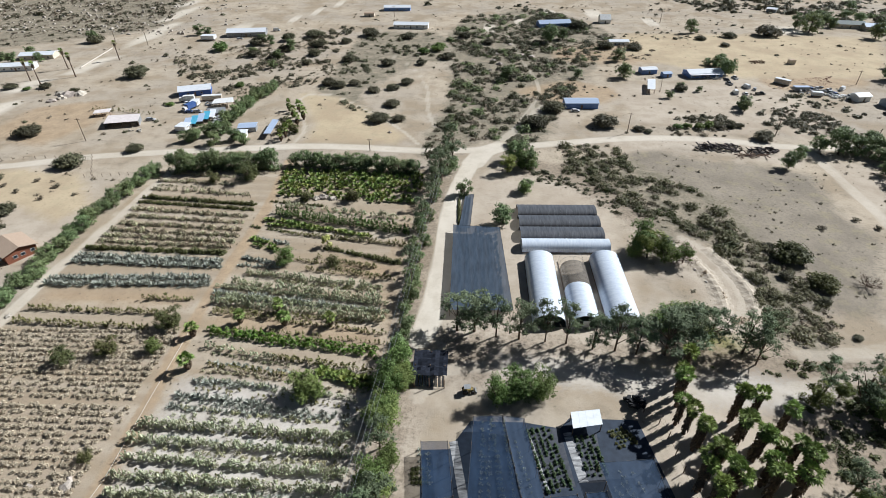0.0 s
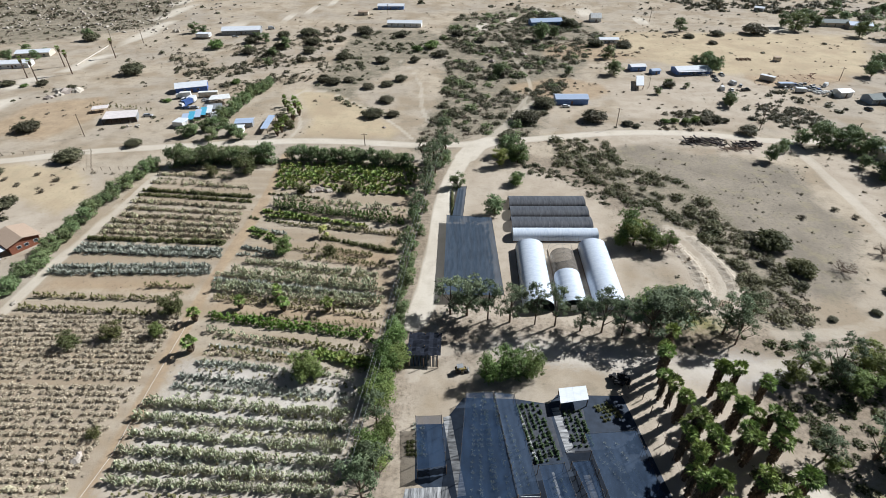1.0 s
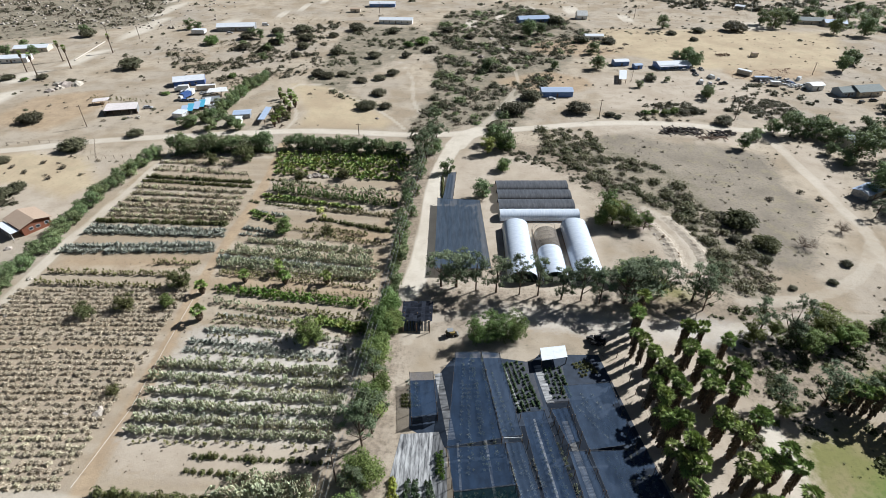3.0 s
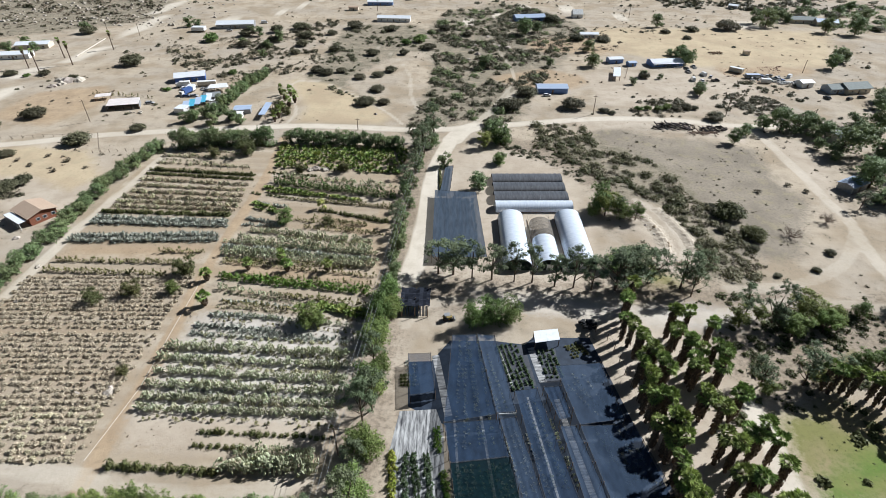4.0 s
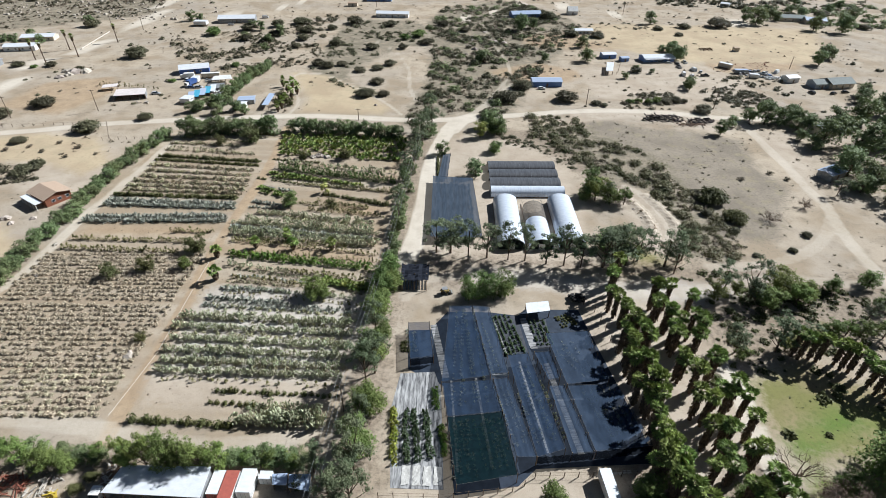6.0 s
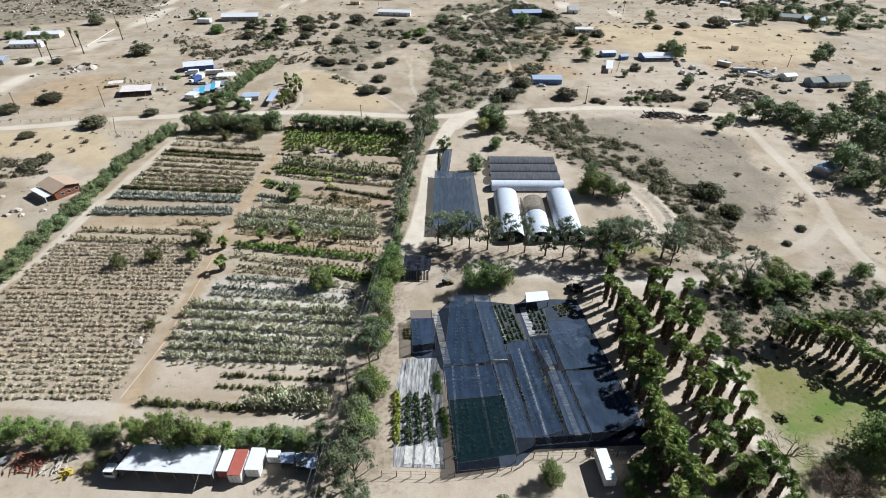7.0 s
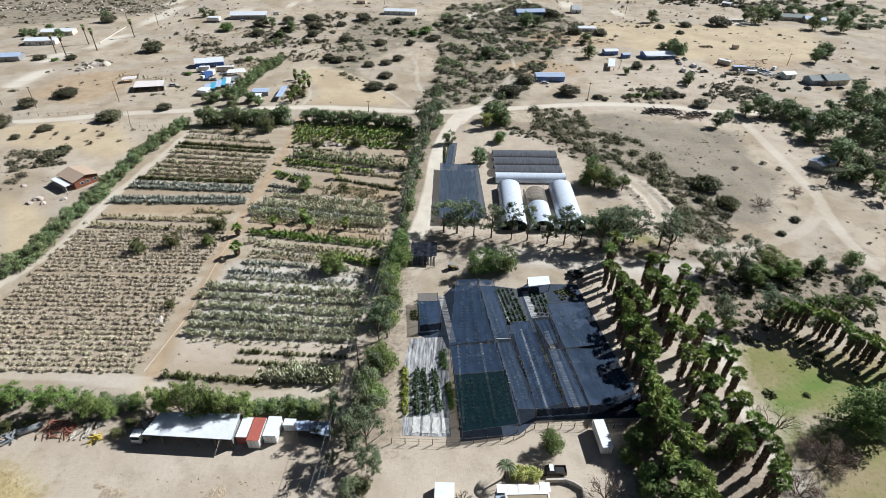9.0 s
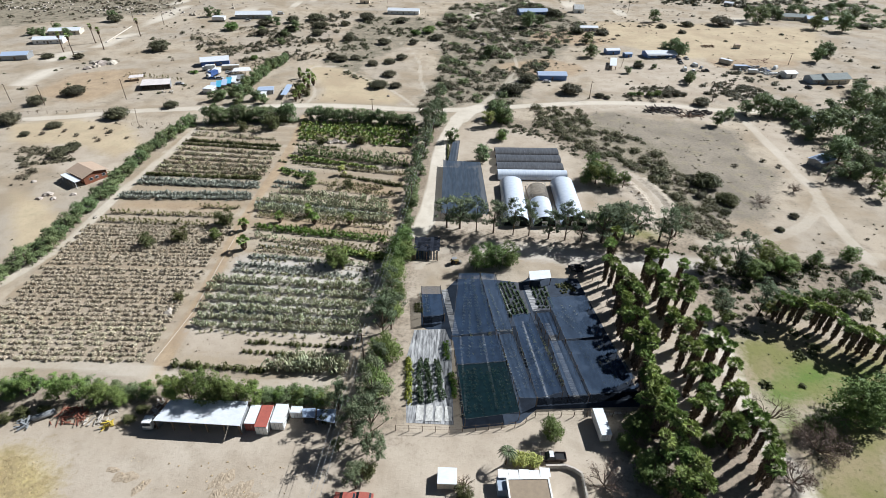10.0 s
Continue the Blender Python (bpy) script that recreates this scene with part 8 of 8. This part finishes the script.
def mound(seed, label, x, y, r, h, material, name="dirt_mound"):
    """A low heap of broken earth."""
    rng = np.random.default_rng(seed)
    s, n = Shape(), 18
    k = rng.uniform(1.5, 3.5, 4)
    for j in range(n + 1):
        for i in range(n + 1):
            u, v = 2 * i / n - 1, 2 * j / n - 1
            turn = math.atan2(v, u)
            fall = max(0.0, 1 - (u * u + v * v) ** 0.5 / (0.72 + 0.18 * math.sin(2 * turn + k[2]) + 0.10 * math.sin(5 * turn + k[3])))
            z = h * fall ** 0.7 * (0.45 + 0.25 * math.sin(u * k[0] * 2 + k[2] + v) * math.cos(v * k[1] * 2 + k[3] + 2 * u) + 0.55 * rng.uniform(0, 1) ** 2)
            s.v.append((u * r, v * r * 0.7, z * (fall > 0) - 0.02 * (fall <= 0)))
    s.f = [(j * (n + 1) + i, j * (n + 1) + i + 1, (j + 1) * (n + 1) + i + 1, (j + 1) * (n + 1) + i) for j in range(n) for i in range(n)]
    return single(name, s, material, label, "dirt heap", "dirt heaps", m=pose(x, y, 0, 0, 0, rng.uniform(0, 90)))


EARTH = mat("broken_earth", (0.45, 0.365, 0.270), (0.30, 0.235, 0.165), scale=1.6, bump=0.8, bscale=5)
for k, (x, y, r) in enumerate([(-65.5, 6.0, 3.0), (-61.4, 4.0, 2.3), (-45.4, 6.4, 3.3), (-41.2, 4.4, 3.4), (-45.3, 3.0, 2.9), (-38.9, 2.8, 2.5), (-68.9, 7.5, 1.6)]):
    mound(k, "low heap of broken brown earth", x, y, r, 0.22, EARTH)
for k, (x, y, r) in enumerate([(75.9, 110.9, 3.3), (76.0, 101.7, 3.2), (74.6, 120.7, 3.0), (73.2, 131.4, 2.7)]):
    mound(20 + k, "eroded pale earth bank", x, y, r, 1.3, EARTH, "earth_bank")

m, ln = base(-251.1, 332.1, -257.3, 379.7)
single("roadside_wall", Shape().box(0, ln, -0.1, 0.1, 0, 0.8), CONCRETE, "long low pale wall beside a dirt road", "wall", m=m)
crop_row("low", 2.0, 1.4, -198.8, 260.6, -162.1, 254.8, group="yard planting")
for x, y, a, k, nm in ((188.4, 306.7, 20, 0, "car"), (197.3, 309.0, 70, 1, "car"), (200.2, 304.3, 10, 0, "pickup_truck"), (202.0, 299.7, 100, 3, "car"), (210.6, 307.6, 45, 0, "van"), (208.9, 296.3, 15, 1, "car"), (158.2, 326.0, 95, 0, "pickup_truck"), (152.0, 322.5, 95, 2, "car"), (161.3, 305.6, 60, 1, "car"), (54.6, 267.7, 5, 0, "car")):
    car("vehicle parked on sandy ground", x, y, a, PAINTS[k], "van" if nm == "van" else "car", nm)
container("grey box trailer on open land", (182.2, 303.6), (190.7, 303.9), 3.0, 2.6, GREY, ROOFBLUE, name="box_trailer", category="trailer", wheels=True)
container("white camper on open land", (187.7, 295.4), (193.0, 294.7), 2.6, 2.6, WHITE, ROOFWHITE, name="camper", category="trailer", wheels=True)


# ---- yard clutter ----
def box_truck(label, x, y, turn, box, paint=WHITE):
    """A cab-over truck with a closed box, its nose along its own x."""
    t = thing("box_truck", label, "truck", "parked vehicles", m=pose(x, y, 0, 0, 0, turn))
    cab = part("cab", Shape().box(2.2, 4.2, -1.05, 1.05, 0.55, 2.5, 0.12), paint, t)
    part("windscreen", Shape().box(4.1, 4.22, -0.85, 0.85, 1.5, 2.25), GLASS, cab)
    part("cargo_box", Shape().box(-3.6, 2.05, -1.2, 1.2, 0.9, 3.3), box, t)
    part("chassis", Shape().box(-3.5, 3.8, -0.5, 0.5, 0.45, 0.75), DARK, t)
    for px, py in ((3.0, -1.05), (3.0, 0.8), (-2.3, -1.05), (-2.3, 0.8)):
        part("wheel", Shape().tube([(px, py, 0.45), (px, py + 0.25, 0.45)], 0.45, 12), RUBBER, t)
    return t


def boat(label, x, y, turn):
    """A small hull with a windscreen on a trailer."""
    t = thing("boat", label, "boat", m=pose(x, y, 0, 0, 0, turn))
    s = Shape()
    for u, w, z in ((-3.0, 1.0, 0.9), (-1.0, 1.15, 0.8), (1.2, 0.95, 0.8), (2.6, 0.45, 1.0), (3.3, 0.04, 1.25)):
        s.v += [(u, -w, z + 0.8), (u, 0, z - 0.1), (u, w, z + 0.8)]
    s.f = [(3 * i + a, 3 * i + a + 3, 3 * i + b + 3, 3 * i + b) for i in range(4) for a, b in ((0, 1), (1, 2), (2, 0))] + [(0, 1, 2)]
    part("hull", s, WHITE, t)
    part("windscreen", Shape().box(0.2, 0.3, -0.8, 0.8, 1.6, 2.1), GLASS, t)
    part("trailer_beam", Shape().box(-2.8, 3.8, -0.08, 0.08, 0.4, 0.55), GREY, t)
    for sy in (-1, 1):
        part("wheel", Shape().tube([(-1.0, sy * 1.1, 0.35), (-1.0, sy * 1.3, 0.35)], 0.35, 12), RUBBER, t)
    return t


box_truck("white cab truck with a dark blue box", -147.5, 262.5, 250, PAINTS[3])
box_truck("white box truck parked beside a workshop", -154.0, 274.5, 195, WHITE)
boat("white boat on a trailer in a yard", -131.0, 256.0, 15)
boat("white boat on a trailer in a yard", -127.5, 249.5, 40)
pile("stored_goods", "heap of pale household goods beside a hedge", "scrap pile", (-127.0, 243.5), (-120.5, 246.5), 5.0, 1.2, 34, (0.6, 2.0), WHITE, 11, thick=0.25)
pile("stored_goods", "heap of mixed grey goods between trailers", "scrap pile", (-142.0, 268.0), (-134.0, 270.0), 3.5, 1.0, 26, (0.6, 2.2), GREY, 12, thick=0.25)
pile("stored_goods", "scattered boards and drums near a carport", "scrap pile", (-164.0, 231.0), (-158.0, 232.0), 2.5, 0.6, 14, (0.5, 1.6), CONCRETE, 13, thick=0.2)
open_shed("lean_shelter", "low pale shelter beside the carport", [(-191.5, 249.0), (-184.5, 252.0), (-186.0, 256.5), (-193.0, 253.5)], 2.2, 2.4, ROOFPINK)
pile("timber_pile", "scattered pale boards and posts in a yard", "timber pile", (184.0, 304.5), (197.0, 306.0), 7.0, 0.8, 40, (1.0, 3.5), CONCRETE, 14, thick=0.14)
pile("stored_goods", "scattered white goods beside a trailer", "scrap pile", (196.0, 293.0), (206.0, 292.0), 6.0, 0.9, 36, (0.6, 2.0), WHITE, 15, thick=0.25)
pile("brush_pile", "brown heap of cut brush on open land", "brush pile", (181.5, 356.5), (190.0, 358.0), 4.5, 1.8, 60, (0.8, 2.5), mat("dry_brush_wood", (0.20, 0.125, 0.075), (0.12, 0.08, 0.05)), 16, thick=0.12)
for x, y, r in [(100.5, 247.5, 2.6), (105.5, 248.5, 2.2), (111.0, 247.5, 3.0), (116.0, 250.0, 2.8), (121.0, 249.5, 3.2), (126.5, 250.5, 3.2), (131.0, 250.0, 2.2)]:
    put(random.choice(GREENS + CHAPS), at(x, y, r, r * random.uniform(0.9, 1.3)))
for x, y, r in [(119.1, 304.8, 3.0), (128.5, 301.5, 2.0), (143.9, 279.0, 3.6), (264.5, 343.0, 5.0), (239.0, 265.5, 5.0)]:
    put(random.choice(PEPPERS_FAR), at(x, y, r / 4.0, r / 4.2))
scatter("far_brush", [(186, 572), (215, 538), (248, 508), (300, 500), (400, 570), (480, 690), (230, 690)], 520, LEAF_CHAP, 1.6, 5.0, 60, 0.26, "dark brush covering a far hillside", sown=53)
scatter("far_brush", [(310, 455), (345, 430), (430, 470), (420, 540), (330, 520)], 90, LEAF_HEDGE, 2.0, 5.0, 80, 0.22, "green trees and brush round far houses", "trees", sown=54)


def ridge(seed, label, pts, wide, h):
    """A low uneven bank of pale earth along a line."""
    rng = np.random.default_rng(seed)
    line, s = rounded(pts, 3), Shape()
    k = len(line)
    for i, (x, y) in enumerate(line):
        ax, ay = line[max(i - 1, 0)]
        bx, by = line[min(i + 1, k - 1)]
        d = math.hypot(bx - ax, by - ay)
        nx2, ny2 = -(by - ay) / d, (bx - ax) / d
        top = h * math.sin(math.pi * (i + 0.3) / k) ** 0.6 * rng.uniform(0.6, 1.15)
        for u, z in ((-1, -0.05), (-0.55, 0.35), (-0.15, 0.95), (0.2, 1.0), (0.5, 0.25), (1, -0.05)):
            w = wide * u * rng.uniform(0.85, 1.15)
            s.v.append((x + nx2 * w, y + ny2 * w, z * top if z > 0 else z))
    s.f = [(6 * i + j, 6 * i + j + 6, 6 * i + j + 7, 6 * i + j + 1) for i in range(k - 1) for j in range(5)]
    return single("earth_ridge", s, BANK, label, "earth bank", "earth banks")


BANK = mat("pale_cut_bank", (0.50, 0.430, 0.345), (0.36, 0.300, 0.232), scale=0.8, bump=0.9, bscale=3)
ridge(1, "pale eroded bank beside a dry gully", [(66, 150), (71, 142), (74.5, 130), (74, 117), (70, 107)], 3.2, 0.8)
ridge(2, "pale eroded bank beside a dry gully", [(78.5, 146), (82.5, 132), (83.5, 121), (80, 111), (76, 104)], 2.8, 0.7)
